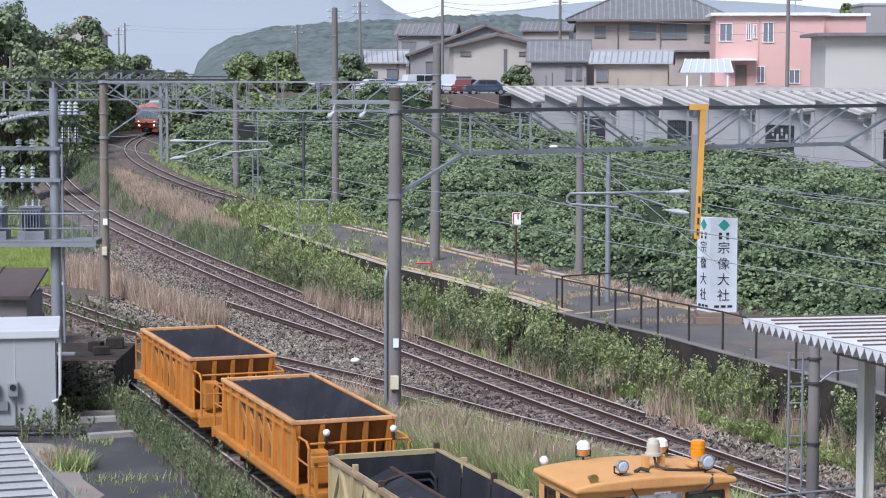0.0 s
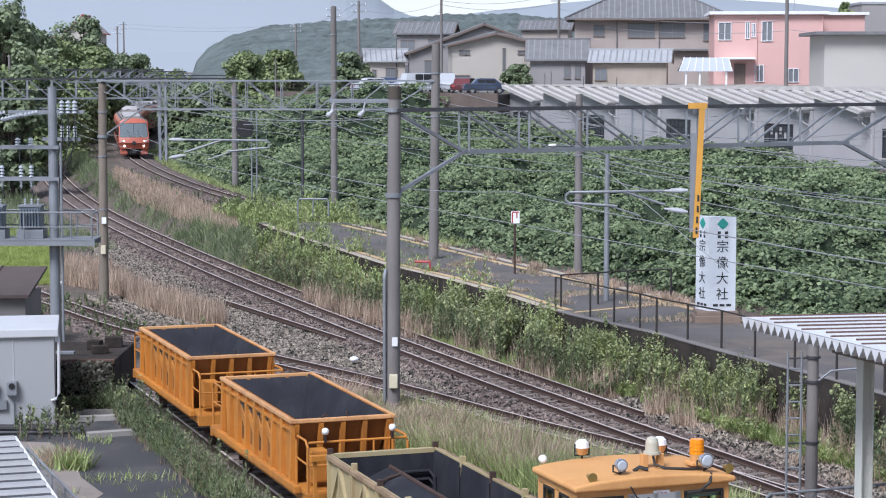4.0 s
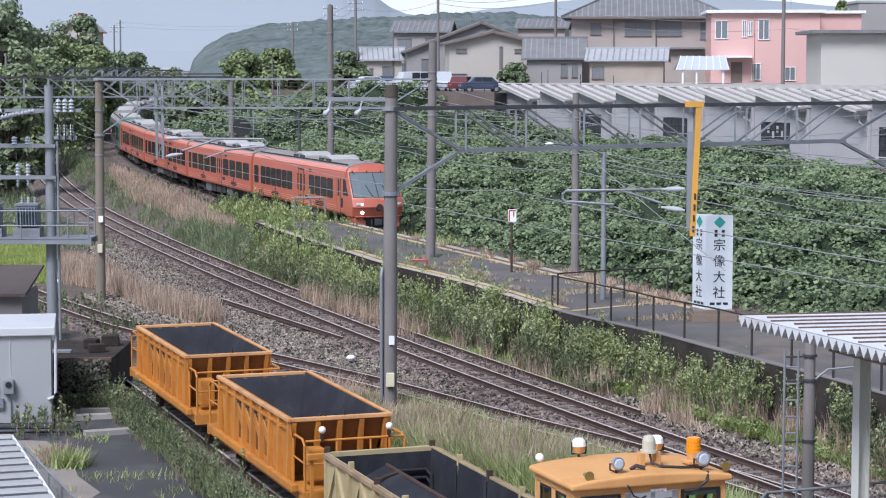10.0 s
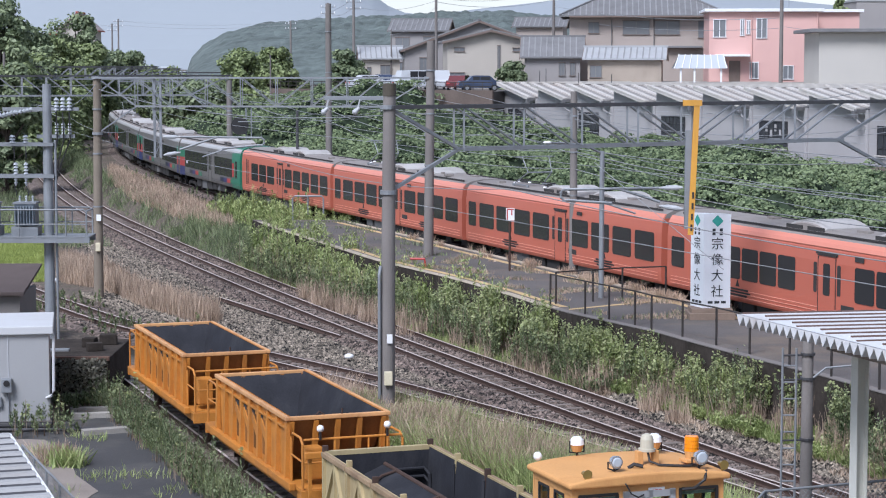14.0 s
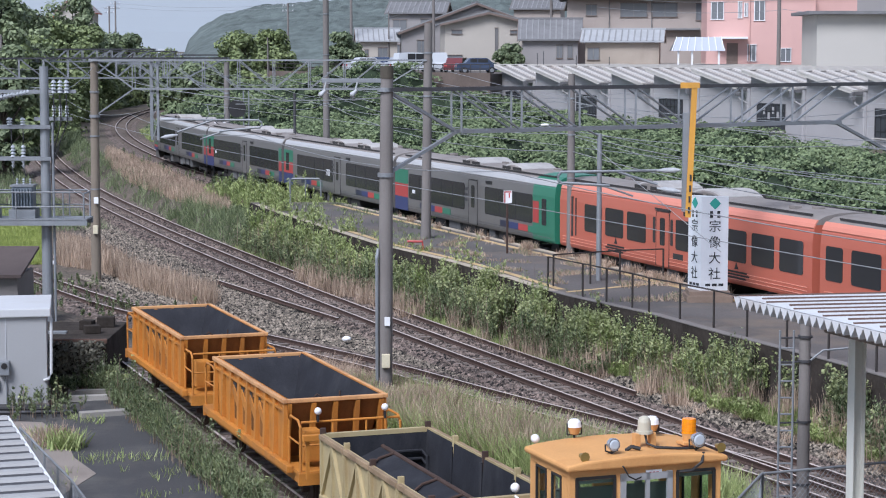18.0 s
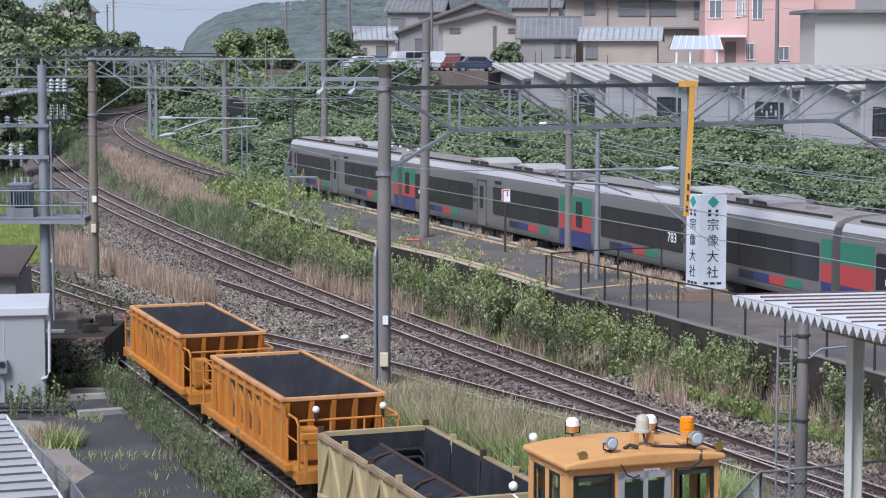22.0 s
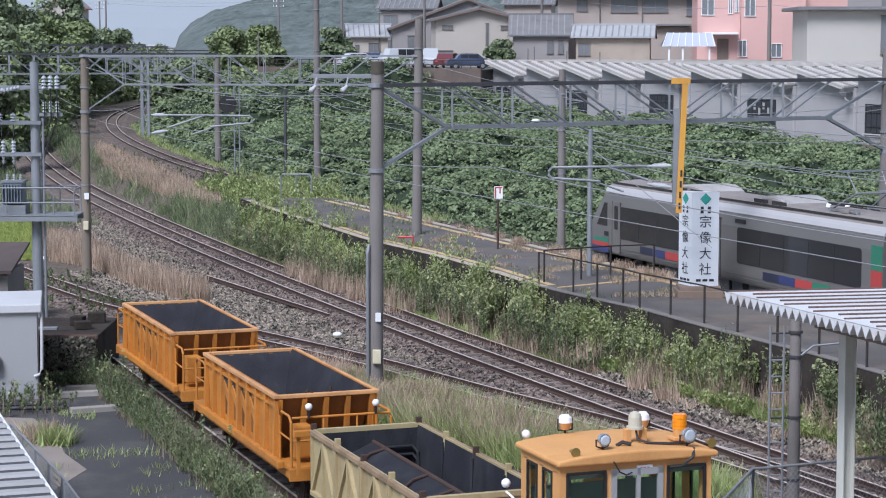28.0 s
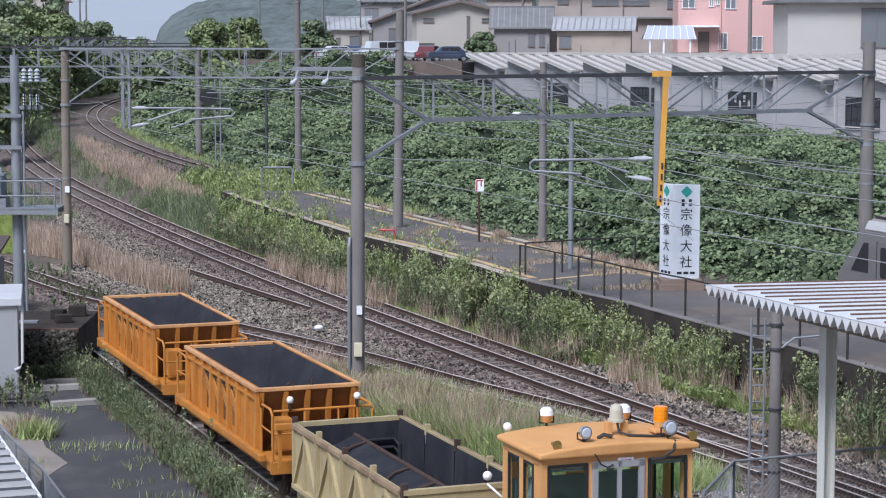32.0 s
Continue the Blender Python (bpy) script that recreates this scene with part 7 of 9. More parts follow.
def shed():
    m = Matrix.Translation((6.48, 194.86, 0)) @ Matrix.Rotation(math.atan2(-0.9267, 0.3757), 4, "Z")
    # local: x along the wall towards the camera, y behind the wall, z up
    s = thing("long_shed", "long pale grey shed with a white sawtooth roof", "shed", m=m)
    bay, n, zb, ze, zp, depth = 7.63, 14, 2.9, 7.05, 8.32, 24.0
    for k in range(n):
        x0, x1 = k * bay, (k + 1) * bay
        bm = bmesh.new()
        pts = [(x0, zb), (x1, zb), (x1, ze), (x1 - 0.9, ze), (x0, zp)]
        f = [bm.verts.new((x, 0, z)) for x, z in pts]
        g = [bm.verts.new((x, 0.2, z)) for x, z in pts]
        bm.faces.new(f)
        bm.faces.new(g[::-1])
        for i in range(5):
            bm.faces.new((f[i], f[(i + 1) % 5], g[(i + 1) % 5], g[i]))
        wall = part("wall_bay", bm, SHEDWALL, s)
        bm = bmesh.new()
        quad(bm, (x1, 0.1, ze), (x1, depth, ze), (x1, depth, zp), (x1, 0.1, zp))
        part("clerestory", bm, SHEDWALL, s)
        bm = bmesh.new()
        v = [(x0 - 0.15, zp + 0.03), (x1 - 0.62, ze), (x1 - 0.62, ze + 0.06), (x0 - 0.15, zp + 0.09)]
        lo = [bm.verts.new((x, -0.7, z)) for x, z in v]
        hi = [bm.verts.new((x, depth, z)) for x, z in v]
        bm.faces.new(lo)
        bm.faces.new(hi[::-1])
        for i in range(4):
            bm.faces.new((lo[i], lo[(i + 1) % 4], hi[(i + 1) % 4], hi[i]))
        roof = part("roof_slope", bm, SHEDROOF, s, "white ribbed sheet roof")
        for r in range(21):
            bm = bmesh.new()
            y = -0.58 + r * 1.2
            bar(bm, (x0 - 0.16, y, zp + 0.13), (x1 - 0.6, y, ze + 0.1), 0.4, 0.12)
            part("roof_rib", bm, SHEDRIB, roof)
        bm = bmesh.new()
        bar(bm, (x0 - 0.16, -0.72, zp + 0.0), (x1 - 0.6, -0.72, ze - 0.03), 0.06, 0.26)
        part("verge_board", bm, SHEDRIB, roof, "pale verge board")
        bm = bmesh.new()
        box(bm, x0 - 0.12, depth / 2, zp + 0.17, 0.34, depth + 1.5, 0.1)
        part("ridge_cap", bm, SHEDRIB, roof)
        bm = bmesh.new()
        box(bm, x1 - 0.5, depth / 2, ze - 0.08, 0.3, depth + 1.7, 0.22)
        part("gutter", bm, SHEDGUTTER, roof, "dark grey roof gutter")
        bm = bmesh.new()
        box(bm, x1 - 0.52, -0.86, ze - 0.3, 0.34, 0.26, 0.5)
        part("rain_hopper", bm, SHEDGUTTER, roof)
        bm = bmesh.new()
        pipe(bm, [(x1 - 0.5, -0.8, ze - 0.5), (x1 - 0.42, -0.7, ze - 0.8), (x1 - 0.25, -0.14, ze - 1.15), (x1 - 0.22, -0.12, ze - 1.4), (x1 - 0.22, -0.12, zb)], 0.075, 8)
        part("downpipe", bm, SHEDWALL, s)
        bm = bmesh.new()
        box(bm, x1 - 0.2, -0.05, (zb + ze) / 2, 0.42, 0.14, ze - zb)
        part("pilaster", bm, SHEDWALL, s)
        for z in (3.7, 4.75, 6.35, 7.0):
            bm = bmesh.new()
            box(bm, (x0 + x1) / 2 - 0.2, -0.006, z, bay - 0.5, 0.016, 0.03)
            part("cladding_joint", bm, mat("joint_grey", (0.4, 0.41, 0.43), 0.7), wall)
        if k % 2 == 0:
            c = x0 + 2.95
            bm = bmesh.new()
            box(bm, c, -0.02, 5.0, 3.8, 0.05, 1.95)
            w = part("window", bm, SHEDGLASS, s, "dark steel-framed window")
            for dx in (-1.9, -1.27, -0.63, 0, 0.63, 1.27, 1.9):
                bm = bmesh.new()
                box(bm, c + dx, -0.06, 5.0, 0.11 if abs(dx) > 1.8 else 0.06, 0.05, 2.0)
                part("window_bar", bm, FRAMEDARK, w)
            for z in (4.03, 4.5, 5.45, 5.97):
                bm = bmesh.new()
                box(bm, c, -0.06, z, 3.9, 0.05, 0.08)
                part("window_bar", bm, FRAMEDARK, w)
            bm = bmesh.new()
            box(bm, c, -0.12, 3.98, 4.1, 0.22, 0.07)
            part("window_sill", bm, SHEDRIB, w)
            # pale reflection in one window, built from small wall-coloured plates
            for dx, dz in ((-0.95, 5.45), (-0.3, 5.1), (0.3, 5.5), (0.95, 5.2)) if k == 6 else ():
                bm = bmesh.new()
                box(bm, c + dx, -0.05, dz, 0.3, 0.012, 0.5)
                part("pale_pane", bm, SHEDWALL, w)
    bm = bmesh.new()
    box(bm, n * bay / 2, -0.3, zb - 0.25, n * bay, 0.8, 0.9)
    part("footing", bm, CONCRETE, s)
    bm = bmesh.new()
    quad(bm, (0.02, 0.1, zb), (0.02, depth, zb), (0.02, depth, zp), (0.02, 0.1, zp))
    part("end_wall", bm, SHEDWALL, s)
    bm = bmesh.new()
    quad(bm, (0, depth, zb), (n * bay, depth, zb), (n * bay, depth, zp), (0, depth, zp))
    part("back_wall", bm, SHEDWALL, s)
    for x, y, h in ((1.5, 3.0, 1.7), (4.6, 2.2, 1.9), (13.0, 1.5, 1.5), (14.6, 4.0, 1.4)):
        bm = bmesh.new()
        bar(bm, (x, y, 7.6), (x, y, 7.9 + h), 0.05)
        part("roof_post", bm, DARKSTEEL, s, "thin dark roof post")
    # white bar frame at the far corner
    f = bmesh.new()
    for x in (-4.4, -2.9, -1.4, -0.2):
        bar(f, (x, -0.4, 3.0), (x, -0.4, 6.0), 0.09)
    for z in (4.2, 6.0):
        bar(f, (-4.4, -0.4, z), (-0.2, -0.4, z), 0.09)
    part("white_frame", f, WHITEPAINT, s, "white tubular frame at the shed's corner")


SHEDGUTTER = mat("gutter_grey", (0.14, 0.14, 0.145), 0.6, 0, 0.2)
SHEDGLASS = glass("shed_window_glass", (0.05, 0.053, 0.06), 0.1)
shed()

# ---- houses on the terrace ----
ROOFGREY = mat("grey_roof_tiles", (0.165, 0.165, 0.168), 0.7, 0, 0.25, 1.0, 8, 0.3, (0.09, 0.09, 0.09), 0.5)
ROOFRIB = mat("roof_tile_rows", (0.235, 0.235, 0.238), 0.75, 0, 0.2, 1.0, 8, 0.2)
ROOFLIGHT = mat("pale_grey_roof", (0.34, 0.35, 0.36), 0.65, 0, 0.15, 1.0, 8, 0.2)
CREAM = mat("cream_render", (0.44, 0.405, 0.355), 0.85, 0, 0.08, 0.4, 12, 0.08, (0.3, 0.27, 0.23), 0.3)
TAN = mat("tan_render", (0.36, 0.31, 0.275), 0.85, 0, 0.08, 0.4, 12, 0.08, (0.24, 0.2, 0.17), 0.3)
PINK = mat("pink_render", (0.6, 0.375, 0.335), 0.85, 0, 0.06, 0.4, 12, 0.06, (0.5, 0.3, 0.27), 0.3)
GREYWALL = mat("grey_render", (0.29, 0.275, 0.268), 0.85, 0, 0.1, 0.4, 12, 0.08, (0.2, 0.2, 0.2), 0.3)
BROWNTRIM = mat("brown_trim", (0.16, 0.12, 0.1), 0.7)
BEIGE = mat("beige_boards", (0.36, 0.305, 0.25), 0.85, 0, 0.15, 0.6, 12, 0.1, (0.22, 0.18, 0.15), 0.4)
HOUSEFRAME = mat("grey_window_frame", (0.2, 0.19, 0.185), 0.5, 0.2, 0.1)


def house(x, y, z, turn, w, d, h, wall, roof, roof_h, label, kind="gable", over=0.5, windows=(), trim=BROWNTRIM, group="houses on the terrace"):
    """x, y: middle of the front; local x along the front, y to the back; front windows are (x, z, w, h)."""
    o = thing("house", label, "house", group, pose(x, y, z, 0, 0, turn))
    bm = bmesh.new()
    if kind == "gable":
        va = [bm.verts.new((az, 0, pz)) for az, pz in ((-w / 2, -2.4), (w / 2, -2.4), (w / 2, h), (0, h + roof_h), (-w / 2, h))]
        vb = [bm.verts.new((v.co.x, d, v.co.z)) for v in va]
        bm.faces.new(va)
        bm.faces.new(vb[::-1])
        for i in range(5):
            bm.faces.new((va[i], va[(i + 1) % 5], vb[(i + 1) % 5], vb[i]))
    elif kind == "side":
        extrude_profile(bm, [(0, -2.4), (d, -2.4), (d, h), (d / 2, h + roof_h), (0, h)], -w / 2, w / 2)
    else:
        box(bm, 0, d / 2, h / 2 - 1.2, w, d, h + 2.4)
    part("wall", bm, wall, o)
    W, D = w / 2 + over, d + over
    t = 0.16
    if kind == "gable":
        for s in (-1, 1):
            bm = bmesh.new()
            q = [(s * (W), -over, h - roof_h * over / (w / 2)), (0, -over, h + roof_h), (0, D, h + roof_h), (s * W, D, h - roof_h * over / (w / 2))]
            a = [bm.verts.new(p) for p in q]
            b = [bm.verts.new((p[0], p[1], p[2] + t)) for p in q]
            bm.faces.new(a)
            bm.faces.new(b[::-1])
            for i in range(4):
                bm.faces.new((a[i], b[i], b[(i + 1) % 4], a[(i + 1) % 4]))
            part("roof_slope", bm, roof, o)
            bm = bmesh.new()
            bar(bm, (s * W, -over - 0.03, h - roof_h * over / (w / 2) - 0.02), (0, -over - 0.03, h + roof_h - 0.02), 0.06, 0.22)
            part("barge_board", bm, trim, o)
    elif kind == "side":
        for s in (-1, 1):
            bm = bmesh.new()
            ye = -over if s < 0 else D
            q = [(-W, ye, h - roof_h * over / (d / 2)), (W, ye, h - roof_h * over / (d / 2)), (W, d / 2, h + roof_h), (-W, d / 2, h + roof_h)]
            a = [bm.verts.new(p) for p in q]
            b = [bm.verts.new((p[0], p[1], p[2] + t)) for p in q]
            bm.faces.new(a)
            bm.faces.new(b[::-1])
            for i in range(4):
                bm.faces.new((a[i], b[i], b[(i + 1) % 4], a[(i + 1) % 4]))
            part("roof_slope", bm, roof, o)
    elif kind == "hip":
        r = w / 2 - d / 2 * 0.85
        e = [(-W, -over), (W, -over), (W, D), (-W, D)]
        ridge = [(-r, d / 2), (r, d / 2)]
        zl = h - 0.15
        for idx, poly in enumerate(([e[0], e[1], ridge[1], ridge[0]], [e[2], e[3], ridge[0], ridge[1]], [e[3], e[0], ridge[0]], [e[1], e[2], ridge[1]])):
            bm = bmesh.new()
            a = [bm.verts.new((az, py, zl if (az, py) in e else h + roof_h)) for az, py in poly]
            b = [bm.verts.new((az, py, (zl if (az, py) in e else h + roof_h) + t)) for az, py in poly]
            bm.faces.new(a)
            bm.faces.new(b[::-1])
            k = len(a)
            for i in range(k):
                bm.faces.new((a[i], b[i], b[(i + 1) % k], a[(i + 1) % k]))
            part("roof_slope", bm, roof, o)
        bm = bmesh.new()
        bar(bm, (-r, d / 2, h + roof_h + t + 0.08), (r, d / 2, h + roof_h + t + 0.08), 0.25, 0.22)
        part("ridge_cap", bm, roof, o)
    else:
        bm = bmesh.new()
        box(bm, 0, d / 2, h + 0.12, w + 2 * over, d + 2 * over, 0.3, bevel=0.03)
        part("flat_roof", bm, roof, o)
    if kind in ("gable", "side"):
        # rows of tiles that run down the slope, and a ridge cap
        half, lo, hi = (w / 2, -over, D) if kind == "gable" else (d / 2, -W, W)
        drop = h - roof_h * over / half + t + 0.02
        for k in range(int((hi - lo) / 0.62)):
            u = lo + 0.3 + k * 0.62
            for s in (-1, 1):
                bm = bmesh.new()
                if kind == "gable":
                    bar(bm, (s * W, u, drop), (0, u, h + roof_h + t + 0.02), 0.13, 0.06)
                else:
                    bar(bm, (u, d / 2 + s * (d / 2 + over), drop), (u, d / 2, h + roof_h + t + 0.02), 0.13, 0.06)
                part("roof_rib", bm, ROOFRIB, o)
        bm = bmesh.new()
        if kind == "gable":
            bar(bm, (0, lo - 0.05, h + roof_h + t + 0.05), (0, hi, h + roof_h + t + 0.05), 0.3, 0.2)
        else:
            bar(bm, (lo - 0.08, d / 2, h + roof_h + t + 0.05), (hi + 0.08, d / 2, h + roof_h + t + 0.05), 0.3, 0.2)
        part("ridge_cap", bm, roof, o)
    if kind == "side":
        for x in (-W - 0.03, W + 0.03):
            for s in (-1, 1):
                bm = bmesh.new()
                bar(bm, (x, d / 2 + s * (d / 2 + over), drop - t - 0.04), (x, d / 2, h + roof_h - 0.02), 0.06, 0.2)
                part("barge_board", bm, trim, o)
    if kind == "hip":
        for k in range(int(2 * W / 0.62)):
            u = -W + 0.3 + k * 0.62
            reach = 1.0 if abs(u) <= r else (W - abs(u)) / (W - r)
            bm = bmesh.new()
            bar(bm, (u, -over, zl + t + 0.02), (u, -over + (d / 2 + over) * reach, zl + (h + roof_h - zl) * reach + t + 0.02), 0.13, 0.06)
            part("roof_rib", bm, ROOFRIB, o)
        for s in (-1, 1):
            for ye in (-over, D):
                bm = bmesh.new()
                bar(bm, (s * W, ye, zl + t + 0.05), (s * r, d / 2, h + roof_h + t + 0.05), 0.26, 0.18)
                part("hip_cap", bm, roof, o)
    bm = bmesh.new()
    box(bm, 0, -0.06 if kind != "hip" else -over - 0.05, h - 0.14, w, 0.12, 0.16)
    if kind in ("hip", "side"):
        part("eaves_gutter", bm, trim, o)
    else:
        bm.free()
    for k, (wx, wz, ww, wh) in enumerate(windows):
        bm = bmesh.new()
        box(bm, wx, -0.02, wz, ww, 0.05, wh)
        win = part("window", bm, WGLASS, o)
        for dx in (-ww / 2, 0, ww / 2):
            bm = bmesh.new()
            box(bm, wx + dx, -0.05, wz, 0.07, 0.06, wh + 0.07)
            part("window_frame", bm, WHITEPAINT if wall is PINK else HOUSEFRAME, win)
        for dz in (-wh / 2, wh / 2):
            bm = bmesh.new()
            box(bm, wx, -0.06, wz + dz, ww + 0.14, 0.1, 0.07)
            part("window_sill" if dz < 0 else "window_head", bm, WHITEPAINT if wall is PINK else trim, win)
    return o


def HP(az, y):
    """x of the line of sight az at the depth y."""
    return (az - 784) / 3600 * y


house(HP(686, 240), 240, 8.1, 4, 4.4, 6, 2.9, CREAM, ROOFLIGHT, 1.2, "small white house with a pale gabled roof", "side", windows=((-1.4, 1.4, 0.4, 0.8), (0.5, 1.5, 1.1, 1.1)))
house(HP(752, 252), 252, 8.4, -6, 6.6, 8, 6.0, GREYWALL, ROOFGREY, 1.3, "grey two-storey house with a dark tiled roof", "side", windows=((-2, 4.5, 1.7, 1.3), (1.6, 4.5, 2.0, 1.5), (-2, 1.5, 1.4, 1.2)))
house(HP(879, 222), 222, 8.2, 3, 9.4, 9, 4.5, CREAM, ROOFGREY, 1.15, "cream gabled house with small upper windows", "gable", 0.6, ((-3.4, 3.6, 1.1, 0.45), (2.9, 3.6, 0.95, 0.4), (-3.9, 0.9, 2.1, 0.45), (0.9, 2.7, 0.28, 2.7)))
house(HP(859, 236), 236, 8.3, 3, 17.2, 7, 3.6, GREYWALL, ROOFGREY, 3.25, "broad grey house with a dark sloping tiled roof", "gable", windows=((-6.4, 1.9, 1.0, 1.6),))
house(HP(965, 262), 262, 8.9, -8, 6.0, 7, 6.2, TAN, ROOFGREY, 1.0, "brownish house behind the terrace with a dark roof", "side", windows=((-1.5, 4.5, 1, 1), (1.5, 4.5, 1, 1)))
house(HP(988, 214), 214, 8.4, -4, 5.8, 7, 2.7, GREYWALL, ROOFGREY, 1.9, "single-storey grey wing with a sloping tiled roof", "side", windows=((1.0, 1.3, 0.6, 1.4), (2.1, 1.3, 0.5, 1.4)))
tan_house = house(HP(1150, 218), 218, 8.5, -5, 16.0, 10, 6.9, TAN, ROOFGREY, 2.4, "large tan two-storey house with a hipped grey tile roof", "hip", 1.0, ((-5.4, 5.6, 1.1, 1.2), (-0.9, 5.6, 2.8, 1.5), (2.4, 5.6, 2.6, 1.5), (-4.9, 1.6, 0.9, 1.4), (6.4, 5.4, 1.4, 1.8), (-0.5, 1.6, 1.6, 1.4)))
b = bmesh.new()
box(b, 1.6, -0.35, 3.55, 9.0, 0.75, 0.22, bevel=0.03)
part("lower_eave", b, ROOFGREY, tan_house, "narrow tiled eave between the storeys")
for dx in (-3.5, 1.0, 7.4):
    b = bmesh.new()
    pipe(b, [(dx, -0.9, 6.75), (dx, -0.1, 6.3), (dx, -0.1, -1.0)], 0.06)
    part("downpipe", b, HOUSEFRAME, tan_house)
house(HP(1115, 200), 200, 8.3, -8, 7.2, 5, 2.5, BEIGE, ROOFLIGHT, 0.95, "small beige outbuilding with a pale grey roof", "side", windows=((-2.8, 1.2, 1.1, 1.2),))
pink = house(HP(1360, 200), 200, 8.2, -4, 10.6, 9, 7.15, PINK, WHITEPAINT, 0.3, "pink two-storey house with a white flat eave", "flat", 0.5, ((-4.3, 5.5, 1.2, 1.7), (-2.1, 5.6, 0.35, 1.6), (-1.5, 5.6, 0.3, 1.3), (-0.2, 5.5, 1.0, 1.9), (-0.9, 1.4, 0.8, 1.6), (2.4, 1.2, 1.0, 1.3), (4.6, 1.4, 0.7, 1.5)), WHITEPAINT)
b = bmesh.new()
box(b, -3.1, -0.75, 2.85, 3.4, 1.7, 0.2, bevel=0.03)
part("porch_roof", b, WHITEPAINT, pink, "white porch slab")
b = bmesh.new()
box(b, -2.8, -0.03, 1.2, 1.1, 0.08, 2.3)
part("front_door", b, BROWNTRIM, pink, "dark brown front door")
for dx in (-1.15, 5.2):
    b = bmesh.new()
    pipe(b, [(dx, -0.08, 7.0), (dx, -0.08, -1.0)], 0.05)
    part("downpipe", b, PINK, pink)
b = bmesh.new()
bar(b, (2.6, 2, 7.2), (2.6, 2, 9.1), 0.05)
for k in range(5):
    bar(b, (1.9, 2.0 - 0.4 + k * 0.2, 8.75 - k * 0.02), (3.3, 2.0 - 0.4 + k * 0.2, 8.75 - k * 0.02), 0.035)
bar(b, (2.6, 1.4, 8.72), (2.6, 2.7, 8.72), 0.04)
part("aerial", b, STEEL, pink, "grey television aerial on the roof")
house(HP(1480, 208), 208, 8.2, -4, 5.5, 8, 7.3, PINK, WHITEPAINT, 0.3, "pink side wing of the flat-eaved house", "flat", 0.4)
house(HP(1570, 178), 178, 7.6, -2, 11.0, 9, 5.4, mat("pale_render", (0.45, 0.43, 0.39), 0.85, 0, 0.05, 0.4, 12, 0.05, (0.4, 0.38, 0.35), 0.3), ROOFGREY, 0.3, "plain pale building with a thin dark flat roof", "flat", 0.9, ((2.2, 3.2, 2.6, 3.4),))
house(HP(1590, 240), 240, 8.6, 0, 9.0, 9, 9.0, GREYWALL, ROOFLIGHT, 0.3, "grey flat-roofed block behind the pale building", "flat", 0.1, ((0.5, 6.5, 1.2, 1.6),))
bm = bmesh.new()
o = thing("carport", "white-framed carport with a translucent gabled roof", "carport", m=pose(HP(1250, 193), 193, 8.1, 0, 0, -4))
for x in (-1.9, -0.6, 1.9):
    b = bmesh.new()
    box(b, x, 0, 0.6, 0.16, 0.16, 2.4)
    part("post", b, WHITEPAINT, o)
bm.free()
for s in (-1, 1):
    b = bmesh.new()
    quad(b, (-2.6, 1.6 + s * 1.9, 1.7), (2.5, 1.6 + s * 1.9, 1.7), (2.2, 1.6, 3.0), (-2.0, 1.6, 3.0))
    part("roof_slope", b, mat("translucent_sheet", (0.42, 0.45, 0.5), 0.35, 0, 0.05), o)
for k in range(8):
    b = bmesh.new()
    bar(b, (-2.5 + k * 0.7, -0.35, 1.72), (-2.0 + k * 0.6, 1.6, 3.03), 0.06)
    part("rafter", b, WHITEPAINT, o)

# car park: raised deck with a brown edge wall and a railing
def car_park():
    edge = [(5.2, 191.5), (-16.8, 208.5)]
    bm = bmesh.new()
    a = [(5.1, 191.8), (-16.9, 208.8), (-9.0, 232.0), (14.0, 212.0)]
    top = [bm.verts.new((x, y, 7.62)) for x, y in a]
    low = [bm.verts.new((x, y, 4.5)) for x, y in a]
    bm.faces.new(top)
    for i in range(4):
        bm.faces.new((top[i], low[i], low[(i + 1) % 4], top[(i + 1) % 4]))
    solid("car_park", bm, ASPHALT, "raised grey car park above the bank", "car park", kind="structure")
    bm = bmesh.new()
    bar(bm, (5.3, 191.4, 6.7), (-16.8, 208.5, 6.7), 0.25, 2.1)
    solid("retaining_wall", bm, mat("brown_retaining_wall", (0.13, 0.1, 0.085), 0.9, 0, 0.3, 0.5, 8, 0.3, (0.06, 0.05, 0.045), 0.5), "brown stained retaining wall below the car park", "wall", kind="structure")


car_park()
bm = bmesh.new()
for k in range(26):
    t = k / 25
    box(bm, 5.2 - 22 * t, 191.5 + 17 * t, 8.1, 0.07, 0.07, 0.9)
tagged(solid("car_park_fence", bm, FENCEDARK, "dark railing round the car park", "fence"), kind="stuff")
for z in (8.1, 8.5):
    bm = bmesh.new()
    bar(bm, (5.2, 191.5, z), (-16.8, 208.5, z), 0.07)
    solid("fence_rail", bm, FENCEDARK, "dark rail round the car park", "rail", "car park rails")


